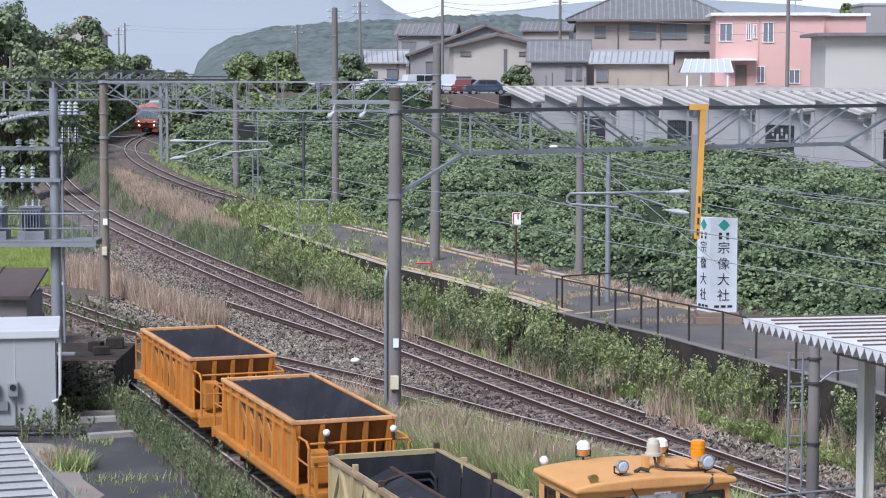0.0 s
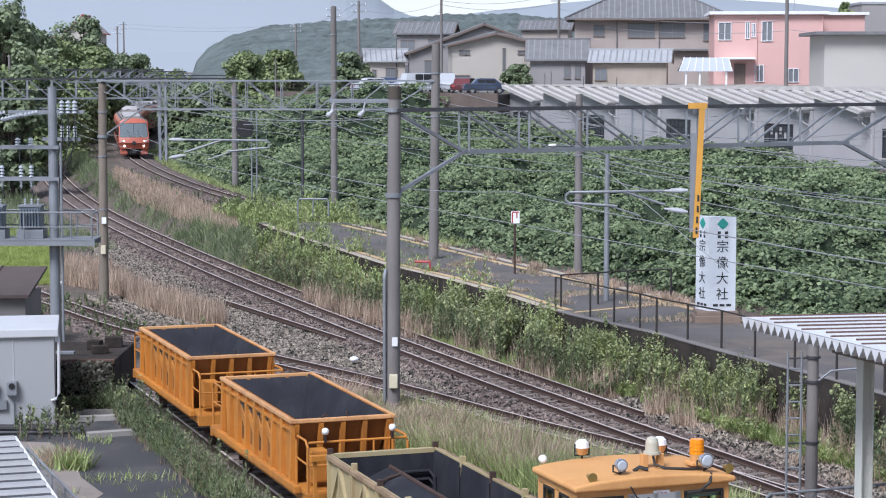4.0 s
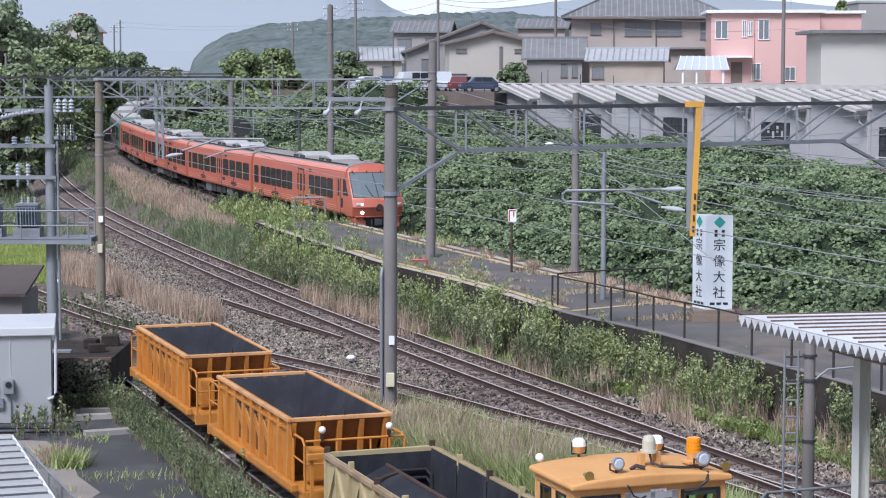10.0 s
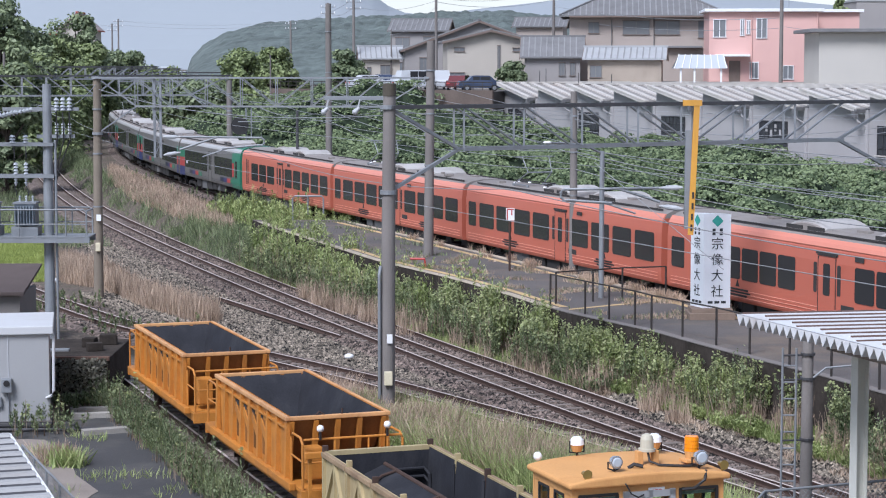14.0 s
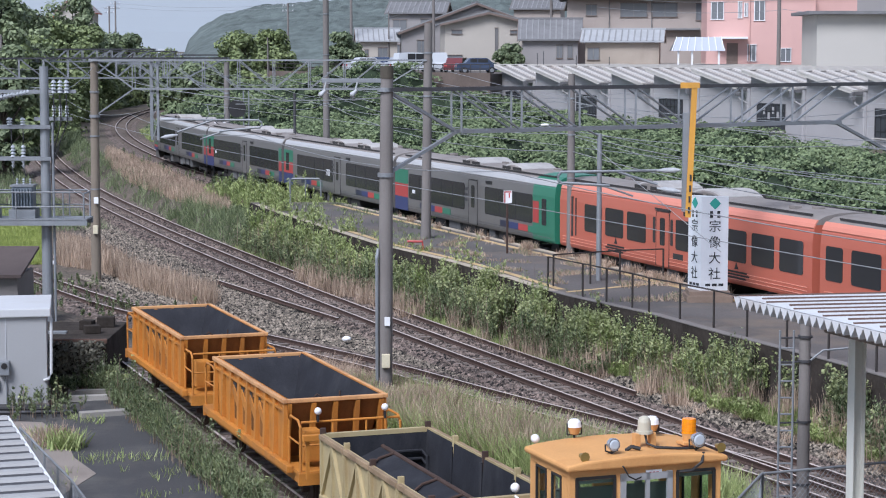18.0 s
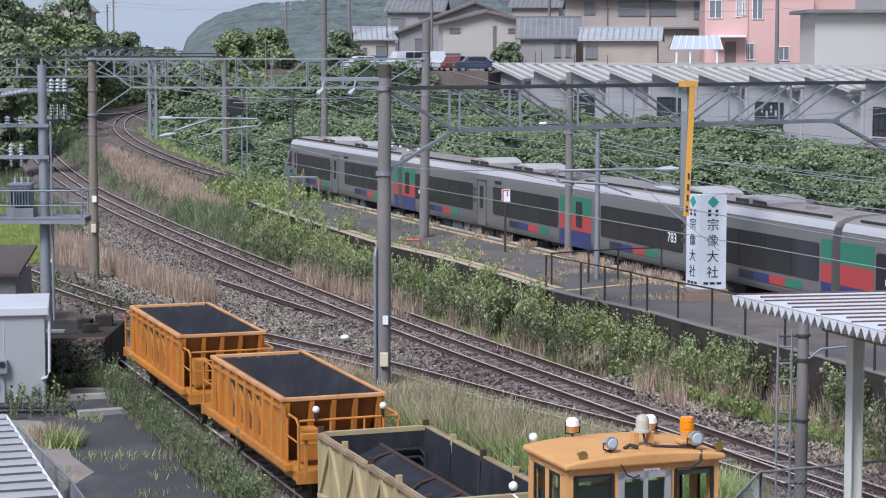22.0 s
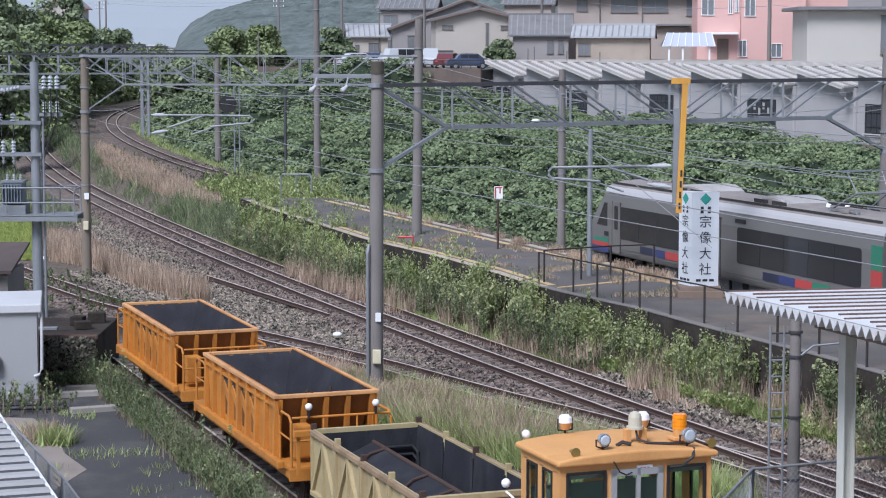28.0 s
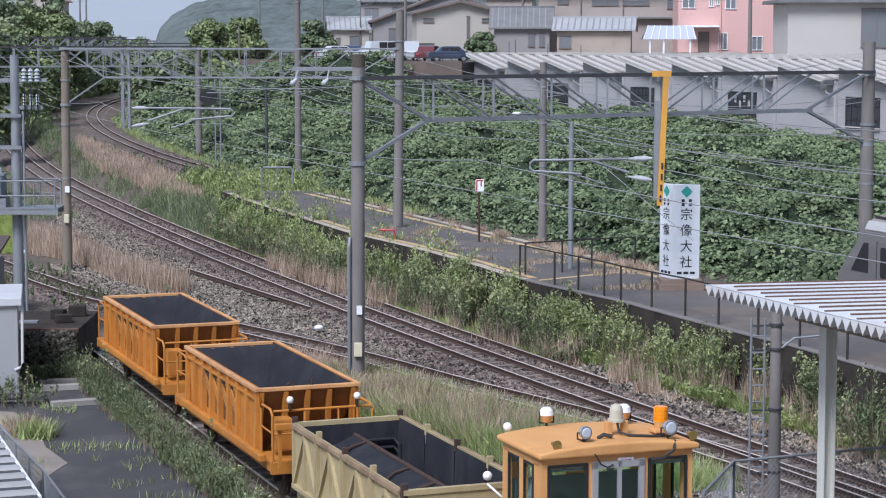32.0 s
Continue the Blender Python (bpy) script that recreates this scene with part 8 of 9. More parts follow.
def car(x, y, z, turn, paint, label, van=False):
    c = thing("parked_car", label, "car", "cars in the car park", pose(x, y, z, 0, 0, turn))
    L, W, H = (4.6, 1.75, 2.0) if van else (4.3, 1.7, 1.5)
    prof = [(-L / 2, 0.3), (-L / 2, 0.75), (-L / 2 + 0.15, 0.95), (-L / 2 + (0.25 if van else 0.9), 1.0), (-L / 2 + (0.5 if van else 1.3), H - 0.05), (-L / 2 + 1.8, H), (L / 2 - (1.6 if van else 1.3), H - 0.02), (L / 2 - 0.75, 1.02), (L / 2 - 0.1, 0.85), (L / 2, 0.6), (L / 2, 0.3)]
    if van:
        prof = prof[::-1]
    bm = bmesh.new()
    a = [bm.verts.new((az, -W / 2 + 0.12 * max(0, pz - 0.95), pz)) for az, pz in prof]
    b = [bm.verts.new((az, W / 2 - 0.12 * max(0, pz - 0.95), pz)) for az, pz in prof]
    bm.faces.new(a)
    bm.faces.new(b[::-1])
    for i in range(len(prof)):
        j = (i + 1) % len(prof)
        bm.faces.new((a[i], a[j], b[j], b[i]))
    part("body", bm, paint, c)
    for s in (-1, 1):
        for x0, x1 in ((-L / 2 + 1.35, -0.15), (-0.05, L / 2 - 1.25)):
            bm = bmesh.new()
            box(bm, (x0 + x1) / 2, s * (W / 2 - 0.05), (1.02 + H - 0.12) / 2 + 0.02, x1 - x0, 0.06, H - 1.18)
            part("side_window", bm, TGLASS, c)
        for xx in (-L / 2 + 0.8, L / 2 - 0.85):
            bm = bmesh.new()
            bar(bm, (xx, s * (W / 2 - 0.18), 0.31), (xx, s * (W / 2 + 0.01), 0.31), 0.31, None, 16)
            wheel = part("wheel", bm, BLACK, c)
            bm = bmesh.new()
            bar(bm, (xx, s * (W / 2), 0.31), (xx, s * (W / 2 + 0.02), 0.31), 0.19, None, 12)
            part("rim", bm, STEEL, wheel)
    for e in (-1, 1):
        for s in (-0.6, 0.6):
            bm = bmesh.new()
            box(bm, e * (L / 2 - 0.02), s, 0.72, 0.06, 0.3, 0.16)
            part("headlight" if e > 0 else "tail_light", bm, WHITEPAINT if e > 0 else TRED, c)
    return c


WHITECAR, BLUECAR, REDCAR = mat("white_car_paint", (0.5, 0.52, 0.54), 0.25, 0, 0.02, 1, 20, 0), mat("blue_grey_car_paint", (0.06, 0.08, 0.13), 0.25, 0.3, 0.02, 1, 20, 0), mat("red_car_paint", (0.14, 0.04, 0.045), 0.25, 0.2, 0.02, 1, 20, 0)
for az, y, paint, van, turn, label in ((860, 197, BLUECAR, False, 8, "dark blue-grey hatchback parked behind the railing"), (824, 203, REDCAR, False, 75, "dark red car parked behind the railing"), (748, 205, WHITECAR, True, 22, "white van parked behind the railing"), (725, 214, mat("silver_car_paint", (0.4, 0.42, 0.45), 0.3, 0.5, 0.02, 1, 20, 0), False, 60, "silver car in the car park"), (788, 210, WHITECAR, True, 100, "white van parked behind the red car"), (662, 209.5, WHITECAR, False, 20, "white car at the edge of the car park"), (690, 222, BLUECAR, False, 100, "dark car in the car park")):
    xx = HP(az, y)
    car(xx, y, 7.63, turn, paint, label, van)

# power poles among the houses
for az, top, y, base, r in ((783, -25, 212, 150, 0.18), (638, 5, 240, 140, 0.2), (593, 14, 250, 140, 0.2), (990, -15, 228, 100, 0.2), (1391, -30, 186, 150, 0.22), (527, 45, 330, 140, 0.2), (224, 42, 380, 130, 0.2), (213, 50, 390, 130, 0.2), (704, 60, 240, 145, 0.1), (22, 100, 170, 150, 0.15), (491, 105, 220, 140, 0.1)):
    x = HP(az, y)
    zt = 10 + (125 - top) * y / 3600
    p = thing("power_pole", "grey concrete power pole with cross-arms", "pole", "power poles")
    zg = ground_z(x, y) - 0.5
    b = bmesh.new()
    bar(b, (x, y, zg), (x, y, zt), r, r * 0.7, 12)
    part("shaft", b, CONCRETE, p)
    if r > 0.15:
        for dz in (0.5, 1.3):
            b = bmesh.new()
            box(b, x, y, zt - dz, 1.8, 0.1, 0.1)
            part("cross_arm", b, STEEL, p)
            for dx in (-0.8, -0.3, 0.8):
                b = bmesh.new()
                bar(b, (x + dx, y, zt - dz), (x + dx, y, zt - dz + 0.25), 0.06, 0.04, 8)
                part("insulator", b, WHITEPAINT, p)
for (pa, ya, ta), (pb, yb, tb) in (((224, 380, 45), (527, 330, 47)), ((224, 380, 52), (527, 330, 52)), ((527, 330, 47), (638, 240, 8)), ((783, 212, 5), (990, 228, -8)), ((783, 212, 12), (990, 228, 8)), ((990, 228, 40), (1391, 186, 58)), ((990, 228, 20), (1391, 186, 40)), ((638, 240, 20), (783, 212, 10)), ((1391, 186, 55), (1700, 170, 45)), ((593, 250, 30), (638, 240, 20)), ((0, 385, 58), (224, 380, 50)), ((783, 212, 20), (700, 240, 70))):
    wire([(HP(pa, ya), ya, 10 + (125 - ta) * ya / 3600), (HP(pb, yb), yb, 10 + (125 - tb) * yb / 3600)], 0.7, 0.02)

# ---- hills ----
def hill(name, y, x0, x1, fz, material, label, n=90, depth=300, rows=14, bumps=1.0):
    """A slope that rises from y to its crest at y + depth; x0, x1 and fz hold at the crest."""
    verts, faces = [], []
    for j in range(rows + 1):
        t = j / rows
        for i in range(n + 1):
            xc = x0 + (x1 - x0) * i / n
            x = xc * (y + t * depth) / (y + depth)
            z = fz(xc) * math.sin(t * math.pi / 2) ** 0.8
            z += bumps * (noise.noise((x * 0.03, t * 9, 5)) * 0.5 + abs(noise.noise((x * 0.16, t * 31, 9)))) * min(4, 0.3 + z * 0.12)
            verts.append((x, y + t * depth, z + 2))
    for j in range(rows):
        for i in range(n):
            a = j * (n + 1) + i
            faces.append((a, a + 1, a + n + 2, a + n + 1))
    ob = new(name, raw_mesh(name, verts, faces, material))
    tagged(ob, label, "hill", kind="structure")


# haze over hill and mountain is mixed into their base colours
HILLGREEN = mat("haze_painted_hill", (0.105, 0.13, 0.122), 0.95, 0, 0.7, 0.08, 0.35, 0.8)
MOUNTAIN = mat("haze_painted_mountain", (0.265, 0.295, 0.32), 1.0, 0, 0.04, 0.002, 0.01, 0.1)


def near_hill(x):
    az = 784 + x * 3600 / 1150
    pts = [(330, 140), (345, 131), (351, 113), (372, 90), (410, 69), (478, 53), (593, 45), (681, 40), (760, 36), (900, 32), (1000, 40), (1150, 60), (1400, 90), (1700, 110)]
    if az < 330:
        return 0
    for (a, ya), (b, yb) in zip(pts, pts[1:]):
        if az <= b:
            yy = ya + (yb - ya) * (az - a) / (b - a)
            return max(0, 8 + (125 - yy) * 1150 / 3600)
    return 5


def far_mountain(x):
    az = 784 + x * 3600 / 4700
    pts = [(-900, -40), (-100, -60), (200, -62), (480, -50), (600, -38), (660, -8), (700, 20), (732, 33), (775, 36), (830, 28), (900, 20), (1000, 9), (1150, -4), (1400, 10), (1900, 60)]
    for (a, ya), (b, yb) in zip(pts, pts[1:]):
        if az <= b:
            yy = ya + (yb - ya) * (az - a) / (b - a)
            return max(0, 8 + (125 - yy) * 4700 / 3600)
    return 20


hill("wooded_hill", 900, -170, 330, near_hill, HILLGREEN, "green wooded hill behind the town, haze painted in", 420, 250, 60, 0.6)
hill("mountain_backdrop", 4200, -2200, 2200, far_mountain, MOUNTAIN, "pale blue-grey mountain, haze painted in", 120, 500, 14, 0.25)

# far town: pale blocks with haze mixed into the wall colour
rnd = random.Random(5)
for k in range(10):
    az = 275 + k * 7 + rnd.uniform(-2, 2)
    y = 700 + rnd.uniform(-60, 150)
    b = bmesh.new()
    h = rnd.choice((5, 6, 8, 11)) if k > 3 else 5
    box(b, HP(az, y), y, 2 + h / 2, rnd.uniform(2.5, 6), 6, h)
    solid("far_building", b, mat("haze_painted_wall", (0.46, 0.49, 0.52), 0.9, 0, 0.05), "pale far-off town building, haze painted in", "building", "far town buildings")
for az, y, w, z, roof in ((78, 330, 9, 15.5, 1), (152, 300, 5, 17.0, 2.2)):
    house(HP(az, y), y, 8.0, 0, w, 6, z - 9.5, CREAM, mat("red_roof", (0.42, 0.1, 0.06), 0.7, 0, 0.1), roof, "house with a red roof among the trees", "side" if roof < 2 else "gable")

# ---- plants ----
RNG = np.random.default_rng(7)
IVY = leafy("kudzu_leaves", (0.04, 0.068, 0.03), (0.265, 0.33, 0.17), 0.25)
WEED = leafy("weed_leaves", (0.07, 0.1, 0.045), (0.29, 0.34, 0.18), 0.7)
LUSH = leafy("bright_grass", (0.18, 0.24, 0.075), (0.5, 0.56, 0.25), 0.6)
LIME = leafy("lime_lawn", (0.2, 0.26, 0.06), (0.42, 0.48, 0.14), 0.5)
REED = leafy("dry_reeds", (0.24, 0.175, 0.13), (0.64, 0.5, 0.38), 0.6)
# tree greens raised in tone: the haze over them sits in the leaf colour
TREELEAF = leafy("tree_leaves", (0.095, 0.13, 0.07), (0.3, 0.355, 0.2), 0.3)
TREELIGHT = leafy("light_tree_leaves", (0.11, 0.145, 0.065), (0.31, 0.37, 0.165), 0.3)
FLOWER = leafy("pale_seed_heads", (0.2, 0.23, 0.1), (0.42, 0.46, 0.23), 1.0)
BARK = mat("bark", (0.07, 0.055, 0.045), 0.9, 0, 0.3, 3, 20, 0.4)
# near-black green sheet below the vines: shade of the leaf gaps in its colour
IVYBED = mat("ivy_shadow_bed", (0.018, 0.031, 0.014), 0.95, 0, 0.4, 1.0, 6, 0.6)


def quad_cloud(name, q, material):
    """A mesh of loose four-cornered leaves from an array (n, 4, 3)."""
    n = len(q)
    me = bpy.data.meshes.new(name)
    me.vertices.add(n * 4)
    me.loops.add(n * 4)
    me.polygons.add(n)
    me.vertices.foreach_set("co", q.reshape(-1).astype(np.float32))
    me.loops.foreach_set("vertex_index", np.arange(n * 4, dtype=np.int32))
    me.polygons.foreach_set("loop_start", np.arange(0, n * 4, 4, dtype=np.int32))
    me.materials.append(material)
    me.update(calc_edges=True)
    return me


def leaves_at(p, nrm, size, tilt=0.6, long=1.25):
    """Leaf quads at points p with normals nrm."""
    n = len(p)
    nrm = nrm + RNG.normal(0, tilt, (n, 3))
    nrm /= np.linalg.norm(nrm, axis=1)[:, None]
    ref = RNG.normal(0, 1, (n, 3))
    a = np.cross(nrm, ref)
    a /= np.linalg.norm(a, axis=1)[:, None] + 1e-9
    b = np.cross(nrm, a)
    s = (size * RNG.uniform(0.6, 1.3, n))[:, None]
    return np.stack([p - a * s * 0.5, p + b * s * 0.5 * long, p + a * s * 0.5, p - b * s * 0.5 * long + nrm * s * 0.12], axis=1)


def blades_at(p, h, w, lean=0.25):
    """Upright blades: narrow quads, wider at the foot."""
    n = len(p)
    ang = RNG.uniform(0, 2 * np.pi, n)
    side = np.stack([np.cos(ang), np.sin(ang), np.zeros(n)], 1) * (w * RNG.uniform(0.6, 1.3, n))[:, None]
    hh = h * RNG.uniform(0.55, 1.15, n)
    off = RNG.normal(0, lean, (n, 2)) * hh[:, None]
    tip = p + np.stack([off[:, 0], off[:, 1], hh], 1)
    return np.stack([p - side, p + side, tip + side * 0.25, tip - side * 0.25], axis=1)


class Field:
    """Heights of a surface on a grid, read between grid points."""

    def __init__(self, f, x0, x1, y0, y1, step):
        self.x0, self.y0, self.s = x0, y0, step
        nx, ny = int((x1 - x0) / step) + 2, int((y1 - y0) / step) + 2
        self.z = np.array([[f(x0 + i * step, y0 + j * step) for i in range(nx)] for j in range(ny)])

    def __call__(self, x, y):
        u, v = (x - self.x0) / self.s, (y - self.y0) / self.s
        i = np.clip(u.astype(int), 0, self.z.shape[1] - 2)
        j = np.clip(v.astype(int), 0, self.z.shape[0] - 2)
        a, b = np.clip(u - i, 0, 1), np.clip(v - j, 0, 1)
        z = self.z
        return (z[j, i] * (1 - a) + z[j, i + 1] * a) * (1 - b) + (z[j + 1, i] * (1 - a) + z[j + 1, i + 1] * a) * b


GROUND = Field(ground_z, -75, 60, 24, 290, 0.5)


def stuff(name, q, material, label, category):
    ob = new(name, quad_cloud(name, q, material))
    return tagged(ob, label, category, kind="stuff")


# kudzu over the bank
def car_park_side(x, y):
    """Distance behind the edge of the car park."""
    return (x - 5.2) * 0.611 + (y - 191.2) * 0.791


def ivy_height(x, y):
    u = off_train(x, y)
    along, behind = shed_frame(x, y)
    edge = smooth01((u - 2.7) / 2.5)
    m = 0.25 + 2.6 * abs(noise.noise((x * 0.15, y * 0.1, 2))) + 1.5 * abs(noise.noise((x * 0.4, y * 0.3, 7))) + 0.9 * abs(noise.noise((x * 0.9, y * 0.7, 4)))
    if along > -2:
        m *= 1 - smooth01((behind + 17) / 12) * 0.3
    if along <= 2:
        m *= 1 - 0.2 * smooth01((u - 9) / 7) * smooth01((2 - along) / 6)
    # mounds where the vines smother shrubs below the shed
    for bx, by, br, bh in ((15.8, 108.0, 2.6, 1.5), (19.0, 104.0, 2.4, 1.4), (9.0, 118.0, 3.0, 1.1), (4.0, 132.0, 3.0, 1.2), (12.0, 92.0, 2.6, 1.0), (-2.0, 150.0, 3.5, 1.4), (21.0, 90.0, 3.0, 1.2), (1.0, 187.0, 4.5, 3.0), (4.5, 183.5, 3.0, 1.6), (-4.0, 192.0, 4.0, 1.5)):
        d2 = ((x - bx) ** 2 + (y - by) ** 2) / (br * br)
        if d2 < 6:
            m += bh * math.exp(-d2)
    return ground_z(x, y) + edge * max(0.12, m)


IVYTOP = Field(ivy_height, -40, 45, 48, 235, 0.5)


def build_ivy():
    xs, ys = np.arange(-38, 40, 0.6), np.arange(50, 232, 0.6)
    ok = {}
    verts, faces = [], []

    def inside(x, y):
        u = off_train(x, y)
        along, behind = shed_frame(x, y)
        if u < 2.8 or u > 44:
            return False
        if -1 > along and car_park_side(x, y) > -0.6:
            return False
        if along > -1:
            return behind < -1.0 - 2.5 * smooth01((along - 45) / 12)
        return behind < 3.0 - 0.06 * along and y < 228

    for j, y in enumerate(ys):
        for i, x in enumerate(xs):
            if inside(x, y):
                ok[(i, j)] = len(verts)
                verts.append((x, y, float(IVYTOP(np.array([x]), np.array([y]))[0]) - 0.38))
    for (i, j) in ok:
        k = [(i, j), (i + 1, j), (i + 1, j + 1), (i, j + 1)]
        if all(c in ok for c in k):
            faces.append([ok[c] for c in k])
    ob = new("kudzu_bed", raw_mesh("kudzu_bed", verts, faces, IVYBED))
    tagged(ob, "dark sheet under the kudzu, painted as shade between the leaves", "undergrowth", kind="stuff")
    v = np.array(verts)
    e = 0.3

    def on_bank(n):
        """Points on the vines' surface with their normals; nearer parts carry more."""
        wgt = 1.0 / (v[:, 1] ** 1.1)
        pick = RNG.choice(len(v), n, p=wgt / wgt.sum())
        x = v[pick, 0] + RNG.uniform(-0.35, 0.35, n)
        y = v[pick, 1] + RNG.uniform(-0.35, 0.35, n)
        nx, ny = (IVYTOP(x - e, y) - IVYTOP(x + e, y)) / (2 * e), (IVYTOP(x, y - e) - IVYTOP(x, y + e)) / (2 * e)
        nrm = np.stack([nx, ny, np.ones(n)], 1)
        return np.stack([x, y, IVYTOP(x, y)], 1), nrm / np.linalg.norm(nrm, axis=1)[:, None]

    # leaf tufts: each a small dome of overlapping leaves, with dark gaps between
    count, each = 13500, 32
    c, nrm = on_bank(count)
    rad = RNG.uniform(0.25, 0.7, count) * (0.75 + c[:, 1] * 0.0022)
    d = nrm[:, None] * 0.6 + np.array([0, -0.15, 0.4]) + RNG.normal(0, 0.62, (count, each, 3))
    d /= np.linalg.norm(d, axis=2)[:, :, None]
    p = c[:, None] - nrm[:, None] * 0.22 + d * (rad[:, None, None] * np.array([1.2, 1.2, 0.75]) * RNG.uniform(0.8, 1.1, (count, each, 1)))
    p, d = p.reshape(-1, 3), d.reshape(-1, 3)
    q = leaves_at(p, d * 0.7 + np.array([0, -0.2, 0.6]), 0.115 + p[:, 1] * 0.0005, 0.4)
    fill, nf = on_bank(36000)
    q2 = leaves_at(fill - nf * RNG.uniform(0.15, 0.35, (len(fill), 1)), nf + np.array([0, -0.25, 0.45]), 0.12 + fill[:, 1] * 0.0005, 0.6)
    stuff("kudzu", np.concatenate([q, q2]), IVY, "dense green kudzu covering the bank in drooping tufts", "climbing plants")


build_ivy()


def scatter(n, y0, y1, fx0, fx1, z=None, clump=0.0):
    """Points between two lines of the plan; clump gathers them in tufts."""
    y = RNG.uniform(y0, y1, n * 3)
    t = RNG.uniform(0, 1, n * 3)
    a, b = np.array([fx0(v) for v in y]), np.array([fx1(v) for v in y])
    x = a + (b - a) * t
    if clump:
        keep = np.array([noise.noise((px * 0.9, py * 0.9, 1.5)) > clump for px, py in zip(x, y)])
        x, y = x[keep], y[keep]
    x, y = x[:n], y[:n]
    zz = GROUND(x, y) if z is None else np.full(len(x), z)
    return np.stack([x, y, zz], 1)


def line_off(f, o):
    return lambda y: f(y) + o


def reeds(name, p, h, label, dense=1):
    stuff(name, np.concatenate([blades_at(p, h, 0.006 + p[:, 1] * 0.0001, 0.13), blades_at(p + RNG.normal(0, 0.12, p.shape) * [1, 1, 0], h * 0.75, 0.006 + p[:, 1] * 0.0001, 0.2), blades_at(p + RNG.normal(0, 0.12, p.shape) * [1, 1, 0], h * 0.5, 0.007 + p[:, 1] * 0.0001, 0.3)]), REED, label, "reeds")


def in_patch(n, poly, clump=None):
    """Points strewn over a patch of ground given by its corners."""
    q = np.array(poly)
    x = RNG.uniform(q[:, 0].min(), q[:, 0].max(), n * 6)
    y = RNG.uniform(q[:, 1].min(), q[:, 1].max(), n * 6)
    ok = np.zeros(len(x), bool)
    for (x1, y1), (x2, y2) in zip(poly, poly[1:] + poly[:1]):
        ok ^= ((y1 > y) != (y2 > y)) & (x < (x2 - x1) * (y - y1) / (y2 - y1 + 1e-9) + x1)
    x, y = x[ok][:n], y[ok][:n]
    if clump is not None:
        keep = np.array([noise.noise((px * 0.7, py * 0.5, 4.5)) > clump for px, py in zip(x, y)])
        x, y = x[keep], y[keep]
    return np.stack([x, y, GROUND(x, y)], 1)


SIDING_PATCH = [(-19.7, 106.2), (-16.8, 101.5), (-13.4, 91.6), (-10.8, 86.6), (-9.0, 83.1), (-8.7, 80.9), (-9.9, 81.6), (-12.3, 85.8), (-15.6, 94.2), (-17.9, 96.7)]
BEND_PATCH = [(-28.2, 175.3), (-20.1, 149.7), (-12.1, 119.7), (-11.3, 112.5), (-15.7, 124.2), (-21.0, 141.1), (-25.9, 160.7)]
MID_PATCH = [(-8.9, 105.5), (-6.3, 100.4), (-3.8, 93.7), (-3.5, 88.1), (-5.9, 93.7), (-8.6, 101.4)]
STALK_PATCH = [(4.5, 74.6), (6.7, 68.9), (8.2, 65.2), (7.3, 62.4), (5.1, 66.4), (3.9, 71.7)]
reeds("dry_reeds", in_patch(6500, SIDING_PATCH), 0.95, "dry tan reeds beside the siding")
reeds("dry_reeds", in_patch(15000, BEND_PATCH), 0.7, "dry tan reeds between the tracks")
reeds("dry_reeds", in_patch(3500, MID_PATCH, -0.1), 0.9, "dry tan reeds below the platform's end")
reeds("dry_reeds", in_patch(2200, STALK_PATCH, -0.2), 1.2, "dry stalks below the platform wall")
reeds("dry_stalks", scatter(1500, 66, 103, lambda y: platform_near(y) - 1.8, lambda y: platform_near(y) - 0.7, clump=-0.1), 1.4, "grey-brown dry stalks among the weeds below the platform")
reeds("dry_reeds", scatter(2500, 55, 62, lambda y: side_x(y) - 4.6, lambda y: side_x(y) - 1.9, clump=0.0), 0.7, "dry tan grass beside the work wagons")


STEM = leafy("dry_weed_stems", (0.12, 0.09, 0.07), (0.34, 0.27, 0.2), 0.8)


